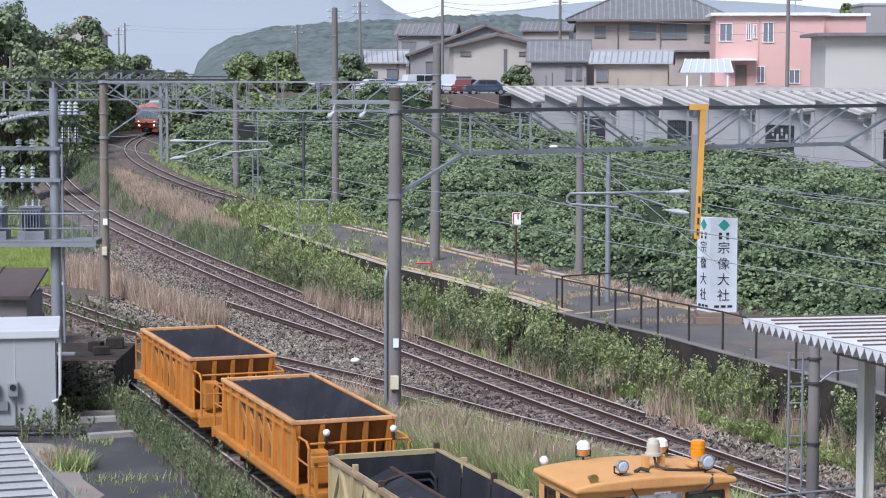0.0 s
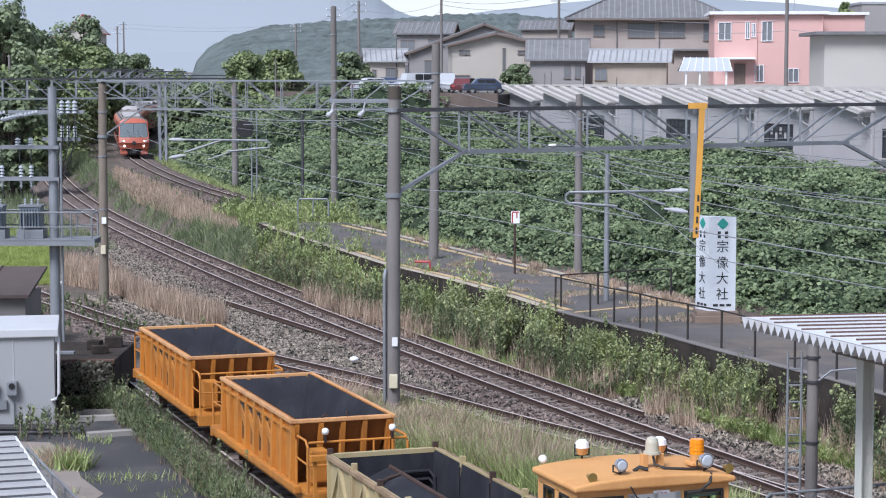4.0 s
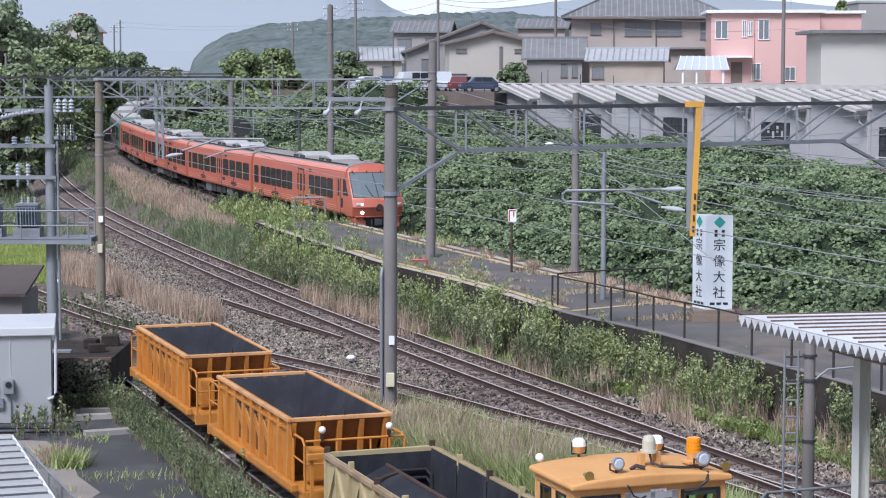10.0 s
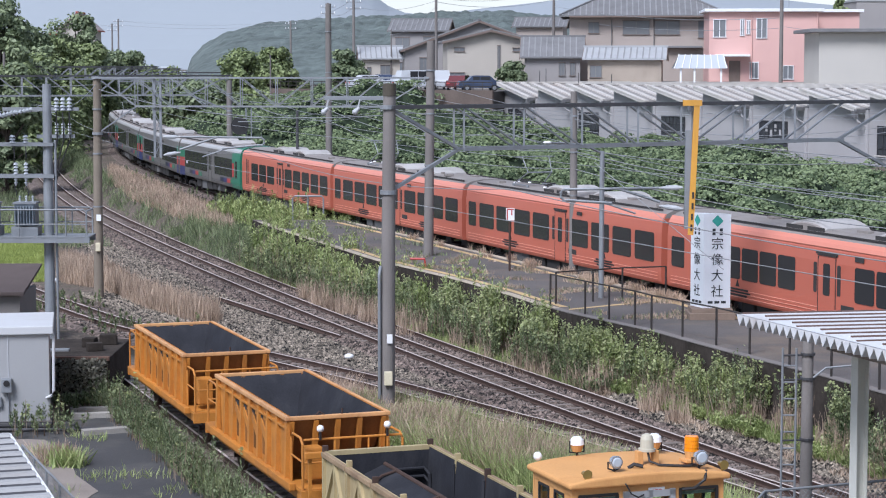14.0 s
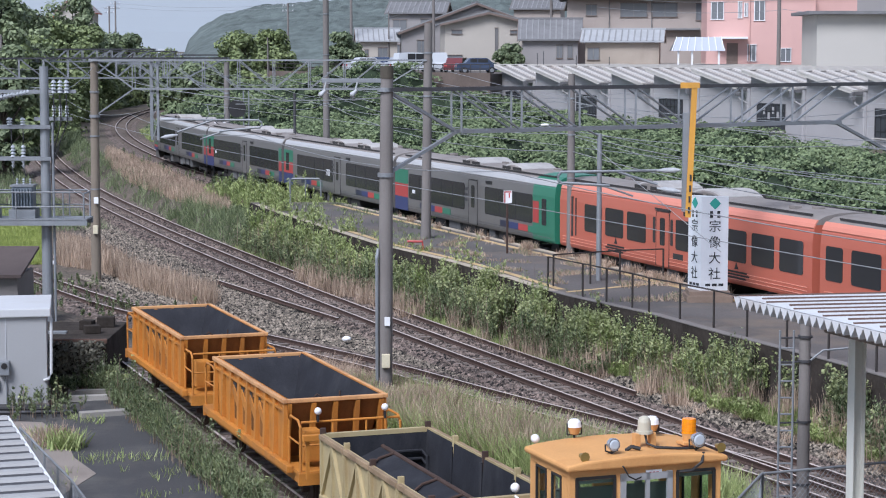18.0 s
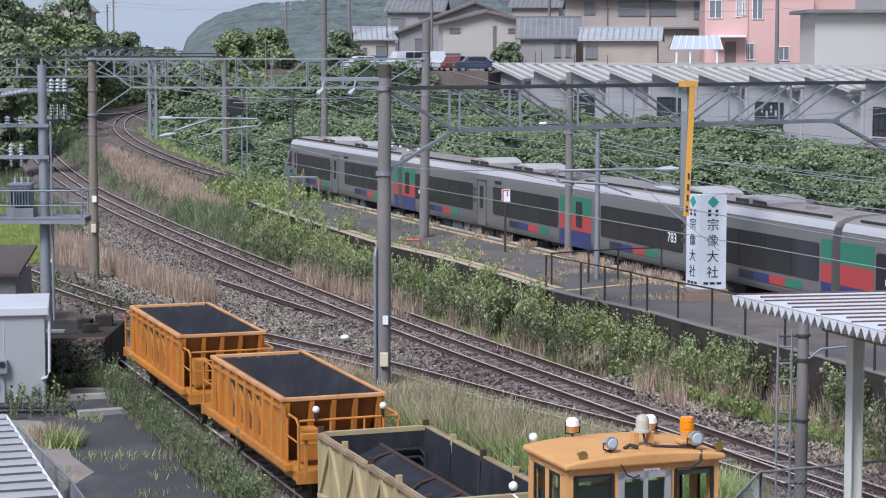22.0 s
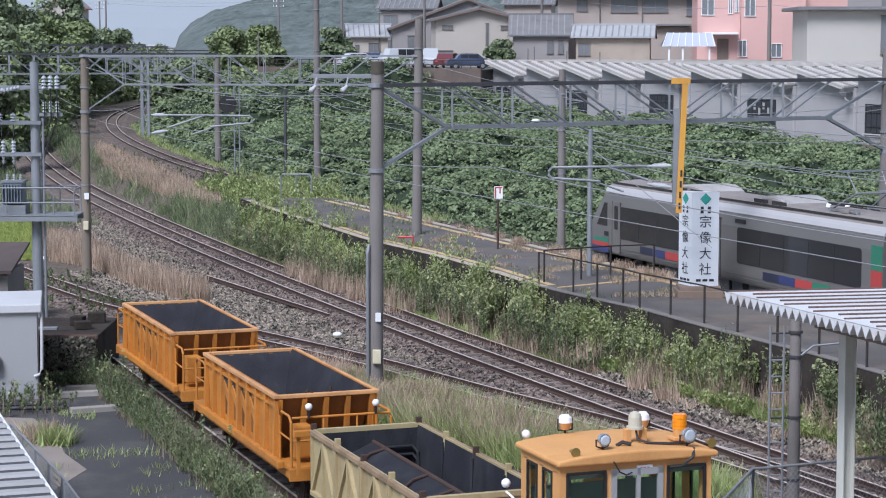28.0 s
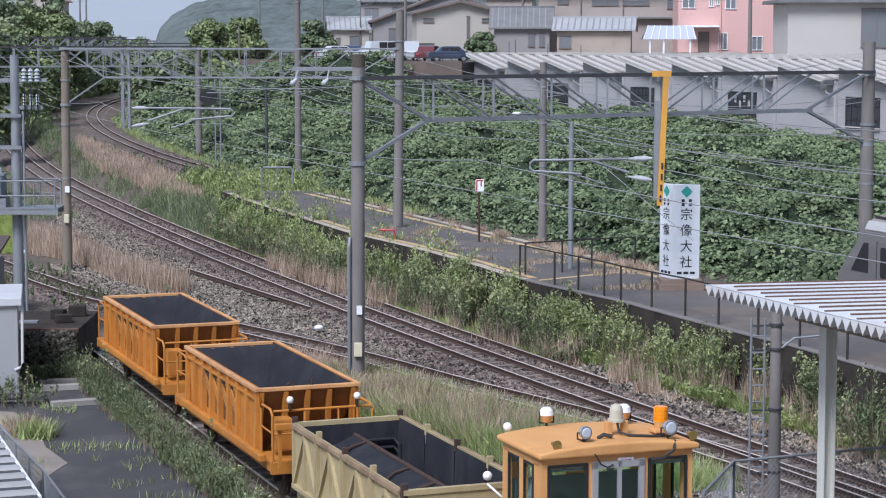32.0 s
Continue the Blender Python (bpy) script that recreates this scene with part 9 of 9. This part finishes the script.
def tall_weeds(name, n, y0, y1, fx0, fx1, h, label, clump=0.0, per=34, z=None, flower=0.1, leaf=0.06, material=None, wide=0.1):
    """Upright stems with whorls of narrow leaves on their upper part, many with pale heads."""
    base = scatter(n, y0, y1, fx0, fx1, z, clump)
    n = len(base)
    swell = np.array([0.92 + 0.55 * noise.noise((px * 0.9, py * 0.7, 9.5)) for px, py in base[:, :2]])
    hh = h * RNG.triangular(0.35, 0.7, 1.25, n) * np.clip(swell, 0.45, 1.25)
    lean = RNG.normal(0, 0.09, (n, 2))
    t = RNG.uniform(0.3, 1.0, (n, per)) ** 0.7
    r = wide * (1.3 - t) * (h ** 0.5) * RNG.uniform(0.3, 1.3, t.shape)
    ang = RNG.uniform(0, 2 * np.pi, (n, per))
    px = base[:, None, 0] + lean[:, None, 0] * t * hh[:, None] + np.cos(ang) * r
    py = base[:, None, 1] + lean[:, None, 1] * t * hh[:, None] + np.sin(ang) * r
    pz = base[:, None, 2] + t * hh[:, None]
    p = np.stack([px, py, pz], -1).reshape(-1, 3)
    size = leaf * (0.6 + base[:, 1].mean() * 0.0028) * RNG.uniform(0.6, 1.3, len(p))[:, None]
    a = ang.reshape(-1)
    tip = np.stack([np.cos(a), np.sin(a), RNG.uniform(0.5, 1.6, len(a))], 1) * size * 1.5
    side = np.stack([-np.sin(a), np.cos(a), RNG.normal(0, 0.3, len(a))], 1) * size * 0.42
    q = np.stack([p - tip * 0.5, p + side, p + tip * 0.6, p - side], axis=1)
    stuff(name, q, material or WEED, label, "weeds")
    stuff("weed_stems", np.concatenate([blades_at(base, hh, 0.014, 0.07), blades_at(base + RNG.normal(0, 0.08, base.shape) * [1, 1, 0], hh * 0.6, 0.012, 0.12)]), STEM, "thin brown stems of tall weeds", "weeds")
    if flower:
        k = RNG.random(n) < flower
        if k.sum() > 3:
            f = base[k] + np.concatenate([lean[k] * hh[k, None], hh[k, None]], 1)
            f = np.repeat(f, 12, 0) + RNG.normal(0, 1, (k.sum() * 12, 3)) * [0.05, 0.05, 0.09]
            stuff("seed_heads", leaves_at(f, np.tile([0, 0, 1.0], (len(f), 1)), 0.075, 0.8), FLOWER, "pale seed heads on tall weeds", "weeds")


def wall_side(o):
    return lambda y: platform_near(y) - o


tall_weeds("tall_weeds", 1150, 64, 84, wall_side(2.2), wall_side(0.6), 1.7, "tall grey-green weeds hiding the platform wall", -0.2, 34, leaf=0.055, flower=0.5)
tall_weeds("tall_weeds", 700, 80, 104, wall_side(2.6), wall_side(0.6), 1.7, "tall grey-green weeds below the platform's end", -0.5, 34, leaf=0.06, flower=0.4)
tall_weeds("tall_weeds", 900, 64, 80, wall_side(1.5), wall_side(0.6), 1.8, "tall yellow-green weeds hiding the platform wall", -0.1, 34, leaf=0.06, flower=0.6, material=LUSH)
tall_weeds("tall_weeds", 1500, 78, 104, wall_side(1.7), wall_side(-0.5), 1.95, "lush green weeds growing over the platform's edge", -0.45, 40, material=LUSH, leaf=0.075, flower=0.05, wide=0.17)
tall_weeds("tall_weeds", 900, 60, 104, line_off(main_x, 2.1), wall_side(1.3), 0.75, "green weeds beside the track", -0.05, 34, leaf=0.055)
tall_weeds("tall_weeds", 700, 100, 124, line_off(main_x, 4.6), lambda y: min(platform_near(y) + (0.3 if y < 109 else 5.0), main_x(y) + 11), 1.5, "lush green weeds beyond the platform's end", -0.35, 40, material=LUSH, leaf=0.085, flower=0.03, wide=0.19)
tall_weeds("tall_weeds", 300, 56, 65, wall_side(1.35), wall_side(0.62), 1.6, "tall weeds in front of the dark platform wall", 0.0, 34, leaf=0.055, flower=0.5)
tall_weeds("tall_weeds", 260, 56, 65, wall_side(1.35), wall_side(0.62), 1.6, "tall yellow-green weeds in front of the dark platform wall", 0.0, 34, leaf=0.055, flower=0.5, material=LUSH)
tall_weeds("tall_weeds", 300, 45, 57, wall_side(1.0), wall_side(0.6), 1.5, "scattered weeds in front of the dark platform wall", 0.05, 40, leaf=0.055, flower=0.6)
tall_weeds("low_weeds", 2600, 42, 63, line_off(main_x, 2.75), wall_side(0.8), 0.4, "low bright weeds between track and platform wall", -0.22, 30, leaf=0.06, material=LUSH, wide=0.2)
reeds("dry_reeds", scatter(2600, 42, 62, wall_side(1.25), wall_side(0.62), clump=-0.2), 0.95, "dry brown stalks against the platform wall")
reeds("dry_reeds", scatter(1500, 54, 74, wall_side(2.4), wall_side(0.8), clump=0.12), 0.9, "dry brown stalks below the platform wall")
reeds("dry_reeds", scatter(1800, 76, 92, wall_side(3.4), wall_side(1.4), clump=0.05), 1.0, "dry brown stalks beside the lush weeds")
tall_weeds("shrub", 60, 46.5, 49.5, lambda y: main_x(y) + 2.2, lambda y: main_x(y) + 3.4, 1.9, "green shrub growing beside the pole", -0.9, 50, flower=0)
tall_weeds("yard_weeds", 520, 44, 63, lambda y: wagon_x(y) - 2.3, lambda y: wagon_x(y) - 1.35, 0.95, "green weeds along the wagons", -0.35, leaf=0.05, flower=0.03)
tall_weeds("yard_weeds", 320, 32, 45, lambda y: wagon_x(y) - 2.2, lambda y: wagon_x(y) - 1.4, 0.8, "green weeds along the wagons", -0.35, leaf=0.05, flower=0.03)
tall_weeds("wall_weeds", 260, 41, 52, wall_side(1.3), wall_side(0.6), 1.1, "dark leafy weeds at the foot of the platform wall", -0.05, 44, flower=0.1, leaf=0.075, wide=0.2, material=IVY)
tall_weeds("undergrowth", 160, 66.6, 73, lambda y: -13.5, lambda y: wagon_x(y) - 1.6, 0.7, "dark tangled undergrowth behind the hut", -0.4, 22, flower=0)
tall_weeds("yard_weeds", 46, 55.5, 58.2, lambda y: -12.2, lambda y: -10.0, 0.75, "weeds at the hut's foot", -0.4)
tall_weeds("track_weeds", 110, 104, 170, line_off(main_x, 5.6), line_off(train_x, -2.4), 0.9, "green weeds beside the far track", -0.05)
tall_weeds("track_weeds", 160, 74, 92, lambda y: side_x(y) - 2.4, lambda y: side_x(y) + 2.0, 0.6, "weeds growing through the siding", 0.08)
tall_weeds("bank_foot_weeds", 200, 60, 180, line_off(train_x, 2.3), line_off(train_x, 3.9), 0.5, "weeds at the foot of the bank", -0.2, flower=0)
tall_weeds("bush", 160, 120, 127, line_off(train_x, -4.2), line_off(train_x, -2.2), 1.5, "leafy bush beside the far track", -0.9, 40, flower=0, material=IVY)


def grass(name, n, y0, y1, fx0, fx1, h, label, clump=0.0, z=None, material=None):
    p = scatter(n, y0, y1, fx0, fx1, z, clump)
    stuff(name, blades_at(p, h, 0.006 + p[:, 1] * 0.0001, 0.4), material or LUSH, label, "grass")


grass("grass", 15000, 45, 60, lambda y: side_x(y) - 5.4, lambda y: side_x(y) - 1.6, 0.7, "tall bright green grass beside the work wagons", -0.4)
grass("grass", 6000, 48, 60, lambda y: side_x(y) - 5.2, lambda y: side_x(y) - 1.9, 0.75, "pale seeding grass beside the work wagons", -0.1, material=FLOWER)
grass("seeding_grass", 9000, 50, 63, lambda y: side_x(y) - 5.2, lambda y: side_x(y) - 2.2, 0.85, "pinkish-brown seeding grass beside the work wagons", -0.15, material=REED)
grass("grass", 42000, 42, 66, line_off(main_x, 2.9), lambda y: platform_near(y) - 0.6, 0.28, "low green grass between track and platform wall", -0.3)
grass("dry_grass", 6000, 42, 68, line_off(main_x, 2.2), lambda y: platform_near(y) - 0.6, 0.25, "dry brown grass between track and platform wall", -0.1, material=REED)
grass("grass", 22000, 64, 104, line_off(main_x, 1.9), lambda y: platform_near(y) - 0.6, 0.35, "low green grass beside the track", -0.4)
grass("lawn", 30000, 97, 130, lambda y: -0.232 * y, lambda y: -0.192 * y, 0.3, "bright lime-green lawn beyond the siding", -0.7, material=LIME)
grass("grass", 5000, 105, 210, line_off(train_x, 1.9), line_off(train_x, 3.2), 0.35, "grass beside the far track", -0.2)
grass("grass", 9000, 98, 122, line_off(main_x, 2.0), line_off(main_x, 5.5), 0.5, "grey-green grass below the platform's end", -0.3, material=WEED)
grass("grass", 6000, 120, 220, line_off(main_x, 2.2), line_off(main_x, 4.5), 0.6, "grass between the tracks round the bend", -0.1, material=WEED)
grass("grass", 10000, 115, 200, line_off(main_x, -9), line_off(main_x, -2.4), 0.6, "grass beside the bend", -0.1, material=WEED)
grass("grass", 1500, 33, 62, lambda y: wagon_x(y) - 2.1, lambda y: wagon_x(y) - 1.2, 0.4, "green grass along the wagons", 0.1)
grass("weedy_grass", 3500, 33, 62, lambda y: wagon_x(y) - 2.1, lambda y: wagon_x(y) - 1.2, 0.7, "tall grey-green grass along the wagons", 0.0, material=WEED)
grass("grass", 1600, 43, 58, lambda y: -11.5, lambda y: wagon_x(y) - 2.0, 0.18, "sparse grass in the cracks of the yard", 0.28, -0.26)
grass("grass", 3500, 66, 108, lambda y: platform_near(y), lambda y: platform_far(y), 0.16, "sparse grass in the cracks of the platform", 0.2, PLAT_Z, WEED)
grass("platform_grass", 5000, 66, 88, lambda y: platform_near(y) + 0.5, lambda y: platform_far(y) - 0.5, 0.13, "dead brown grass in the platform's cracks", 0.14, PLAT_Z, REED)
grass("platform_grass", 2600, 68, 100, lambda y: platform_far(y) - 0.75, lambda y: platform_far(y) - 0.1, 0.3, "dry grass tufts along the platform edge", 0.12, PLAT_Z, REED)
p = np.concatenate([np.array([[-9.9, 52.3, -0.26]]) + RNG.normal(0, 0.28, (500, 3)) * [1, 1, 0]])
stuff("dry_tuft", blades_at(p, 0.45, 0.014, 0.5), REED, "dry grass tuft in the yard", "grass")
p = np.concatenate([np.array([[-9.55, 51.8, -0.26]]) + RNG.normal(0, 0.22, (300, 3)) * [1, 1, 0]])
stuff("green_tuft", blades_at(p, 0.45, 0.02, 0.5), LUSH, "green weed tuft in the yard", "grass")


# dead vines hanging on the loading ramp
VINE = leafy("dead_vines", (0.05, 0.05, 0.04), (0.22, 0.21, 0.16), 1.0)
p = np.stack([RNG.uniform(-13.0, -10.1, 2600), RNG.uniform(61.55, 61.95, 2600), RNG.uniform(-0.25, 1.1, 2600)], 1)
stuff("dead_vines", leaves_at(p, np.tile([0, -1.0, 0.3], (len(p), 1)), 0.085, 0.7), VINE, "grey withered vines hanging over the ramp wall", "vines")
tall_weeds("yard_weeds", 90, 59.8, 61.6, lambda y: -11.5, lambda y: wagon_x(y) - 1.5, 0.55, "weeds at the foot of the ramp", -0.3)


# trees
def tree(x, y, z, h, spread, label, material, seed, n=11000, leaf=0.36, trunk=0.35, low=0.1, name="tree"):
    r = np.random.default_rng(seed)
    t = thing(name, label, "tree", "", pose(x, y, z))
    bm = bmesh.new()
    bar(bm, (0, 0, -0.5), (0.1, 0, h * 0.45), trunk, trunk * 0.6, 10)
    bar(bm, (0.1, 0, h * 0.44), (0.2, 0.1, h * 0.85), trunk * 0.6, 0.05, 8)
    part("trunk", bm, BARK, t)
    blobs = []
    for k in range(56):
        a = r.uniform(0, 2 * np.pi)
        hz = r.uniform(low, 0.93)
        rad = spread * (1 - max(0.0, hz - 0.55) * 1.5) * r.uniform(0.1, 1.0) ** 0.7
        c = np.array([math.cos(a) * rad, math.sin(a) * rad, hz * h])
        blobs.append((c, spread * r.uniform(0.17, 0.34)))
        bm = bmesh.new()
        bar(bm, (0.08, 0, min(hz * 0.55, 0.6) * h), tuple(c), trunk * 0.3, 0.03, 6)
        part("limb", bm, BARK, t)
    ps, ns = [], []
    for c, s in blobs:
        m = n // 56
        d = r.normal(0, 1, (m, 3))
        d /= np.linalg.norm(d, axis=1)[:, None]
        rad = s * r.uniform(0.3, 1.2, m)[:, None] ** 0.6
        ps.append(c + d * rad * [1, 1, 0.8])
        ns.append(d + [0, 0, 0.5])
    q = leaves_at(np.concatenate(ps), np.concatenate(ns), leaf, 0.5)
    part("crown", quad_cloud("crown", q, material), None, t)


# trees: place in plan, ground height, height, spread
def plant(az, y, top, spread, label, material, seed, **k):
    x = HP(az, y)
    z = ground_z(x, y) if y < 330 else 5.0
    tree(x, y, z, 10 + (125 - top) * y / 3600 - z, spread, label, material, seed, **k)


plant(12, 190, -2, 4.5, "dark broad tree by the line", TREELEAF, 11)
plant(55, 215, 45, 4.2, "dark leafy tree by the line", TREELEAF, 12)
plant(150, 250, 30, 4.6, "dark conifer-like tree with a ragged crown", TREELEAF, 13)
plant(118, 235, 70, 4.4, "light green leafy tree", TREELIGHT, 14)
plant(165, 240, 82, 3.6, "light green leafy tree", TREELIGHT, 15)
plant(205, 270, 92, 3.2, "green tree beside the line", TREELEAF, 16)
plant(245, 290, 95, 3.2, "green tree beside the line", TREELEAF, 17)
plant(20, 160, 105, 2.8, "dark tree near the yard's edge", TREELEAF, 18)
plant(60, 245, 100, 3.4, "dark bushy tree near the bend", TREELEAF, 19)
plant(445, 250, 95, 3.6, "light green round tree above the bank", TREELIGHT, 20)
plant(500, 262, 90, 3.6, "green round tree above the bank", TREELIGHT, 21)
plant(625, 225, 98, 2.3, "dark garden pine by the houses", TREELEAF, 22, leaf=0.3)
plant(915, 212, 118, 1.9, "clipped dark garden bush by the house", TREELEAF, 23, leaf=0.25, low=0.1)
plant(345, 238, 150, 3.6, "dark tree hiding the far track", TREELEAF, 24, low=0.1)
plant(390, 232, 155, 3.8, "dark tree at the bank's end", TREELEAF, 25, low=0.1)
plant(320, 262, 140, 3.4, "dark tree beside the far track", TREELEAF, 26, low=0.1)
plant(1490, 230, 2, 1.6, "small tree behind the pink house", TREELIGHT, 27, n=1500)
for az, y, top, spread, seed in ((70, 205, 100, 5.0, 31), (122, 228, 104, 5.0, 32), (18, 182, 108, 4.6, 33), (176, 264, 110, 4.4, 34), (216, 286, 114, 4.2, 35), (258, 305, 119, 3.8, 36)):
    plant(az, y, top, spread, "light green bushy tree beyond the yard", TREELIGHT, seed, low=0.02, n=9000)
plant(300, 300, 128, 4.0, "green trees at the end of the bend", TREELIGHT, 28)

# ---- ballast stones near the camera ----
def stones(strips, material, seed, label):
    r = np.random.default_rng(seed)
    tet = np.array([[-0.5, -0.4, 0], [0.5, -0.35, 0], [0.35, 0.45, 0], [-0.4, 0.5, 0], [0.05, -0.1, 0.62]])
    fac = np.array([[0, 1, 4], [1, 2, 4], [2, 3, 4], [3, 0, 4]])
    pts = []

    def strip(fx, fz, n, y0, y1, o0, o1):
        y = y0 + (y1 - y0) * r.random(n) ** 1.5
        o = r.uniform(o0, o1, n)
        x = np.array([fx(v) for v in y]) + o
        bed = np.interp(np.abs(o), [0.0, 0.45, 0.6, 0.9, 1.6, 2.2], [-0.2, -0.2, -0.2, -0.185, -0.19, -0.5])
        z = np.array([fz(v) for v in y]) + bed if fz else GROUND(x, y) - 0.3
        pts.append(np.stack([x, y, np.maximum(z, GROUND(x, y) + 0.03)], 1))

    for row in strips:
        strip(*row)
    p = np.concatenate(pts)
    n = len(p)
    s = r.uniform(0.06, 0.15, n) * (0.8 + p[:, 1] * 0.004)
    v0 = tet[None] + r.uniform(-0.16, 0.16, (n, 5, 3)) * [1, 1, 0.5]
    a = r.uniform(0, 2 * np.pi, n)
    c, d = np.cos(a), np.sin(a)
    v = v0 * s[:, None, None] * np.array([1, 1, 0.9])
    v = np.stack([v[..., 0] * c[:, None] - v[..., 1] * d[:, None], v[..., 0] * d[:, None] + v[..., 1] * c[:, None], v[..., 2]], -1) + p[:, None]
    f = (fac[None] + (np.arange(n) * 5)[:, None, None]).reshape(-1, 3)
    me = bpy.data.meshes.new("ballast_stones")
    me.vertices.add(n * 5)
    me.vertices.foreach_set("co", v.reshape(-1).astype(np.float32))
    me.loops.add(f.size)
    me.loops.foreach_set("vertex_index", f.reshape(-1).astype(np.int32))
    me.polygons.add(len(f))
    me.polygons.foreach_set("loop_start", np.arange(0, f.size, 3, dtype=np.int32))
    me.materials.append(material)
    me.update(calc_edges=True)
    tagged(new("ballast_stones", me), label, "ballast", kind="stuff")


stones([(main_x, main_z, 34000, 44, 130, -1.7, 1.7), (side_x, flat_z, 13000, 46, 95, -1.5, 1.5), (train_x, train_z, 6000, 88, 160, -2.0, 2.0)], BEDSTONE, 3, "loose rust-brown stones between the rails")
stones([(main_x, None, 26000, 44, 125, -4.0, -1.5), (main_x, None, 13000, 44, 110, 1.5, 3.0), (lambda y: (main_x(y) + side_x(y)) / 2, None, 22000, 58, 92, -2.8, 1.8)], BALLAST, 4, "loose grey and brown stones beside the tracks")
PALESTONE = mat("pale_grey_stone", (0.27, 0.26, 0.245), 0.95, 0, 0.3, 0.4, 14, 0.9, (0.12, 0.11, 0.1), 0.3, island=0.8)
stones([(side_x, None, 9000, 42, 62, -2.9, -1.4)], PALESTONE, 5, "pale grey stones beside the siding")
# ---- the train's run ----
RUN_Y = [20 + 0.5 * i for i in range(900)]
RUN_S = [0.0]
for ya, yb in zip(RUN_Y, RUN_Y[1:]):
    RUN_S.append(RUN_S[-1] + math.hypot(yb - ya, train_x(yb) - train_x(ya)))
RUN_ZERO = np.interp(30, RUN_Y, RUN_S)


def on_track(s):
    """The point of the far track s metres from its zero mark, towards the bend."""
    if s + RUN_ZERO < 0:
        d = (train_x(21) - train_x(20))
        n = math.hypot(1, d)
        return Vector((train_x(20) + (s + RUN_ZERO) * d / n, 20 + (s + RUN_ZERO) / n, train_z(20)))
    y = float(np.interp(s + RUN_ZERO, RUN_S, RUN_Y))
    return Vector((train_x(y), y, train_z(y)))


NOSE = [(0, 226.8), (1, 214.2), (2, 200.9), (3, 187.1), (4, 173.0), (5, 158.5), (6, 144.1), (7, 129.5), (8, 114.8), (9, 100.0), (10, 85.3), (11, 70.4), (12, 55.7), (13, 40.9), (14, 26.5), (15, 12.7), (16, -0.5), (17, -13.2), (18, -25.2),
        (19, -36.7), (20, -47.6), (21, -57.8), (22, -67.3), (23, -76.2), (24, -84.5), (25, -92.1), (26, -99.1), (27, -105.5), (28, -111.4), (29, -116.9), (30, -121.9), (31, -126.5), (32, -130.8)]
FIRST, PITCH = 10.4, 20.4


def motions():
    for k, car in enumerate(CARS):
        rows = []
        for t, s in NOSE:
            mid = s + FIRST + k * PITCH
            a, b = on_track(mid - 6.8), on_track(mid + 6.8)
            d = a - b
            rows.append((t, Matrix.Translation((a + b) / 2) @ Matrix.Rotation(math.atan2(d.y, d.x), 4, "Z") @ Matrix.Rotation(-math.asin(d.z / d.length), 4, "Y")))
        walk(car, rows)


motions()
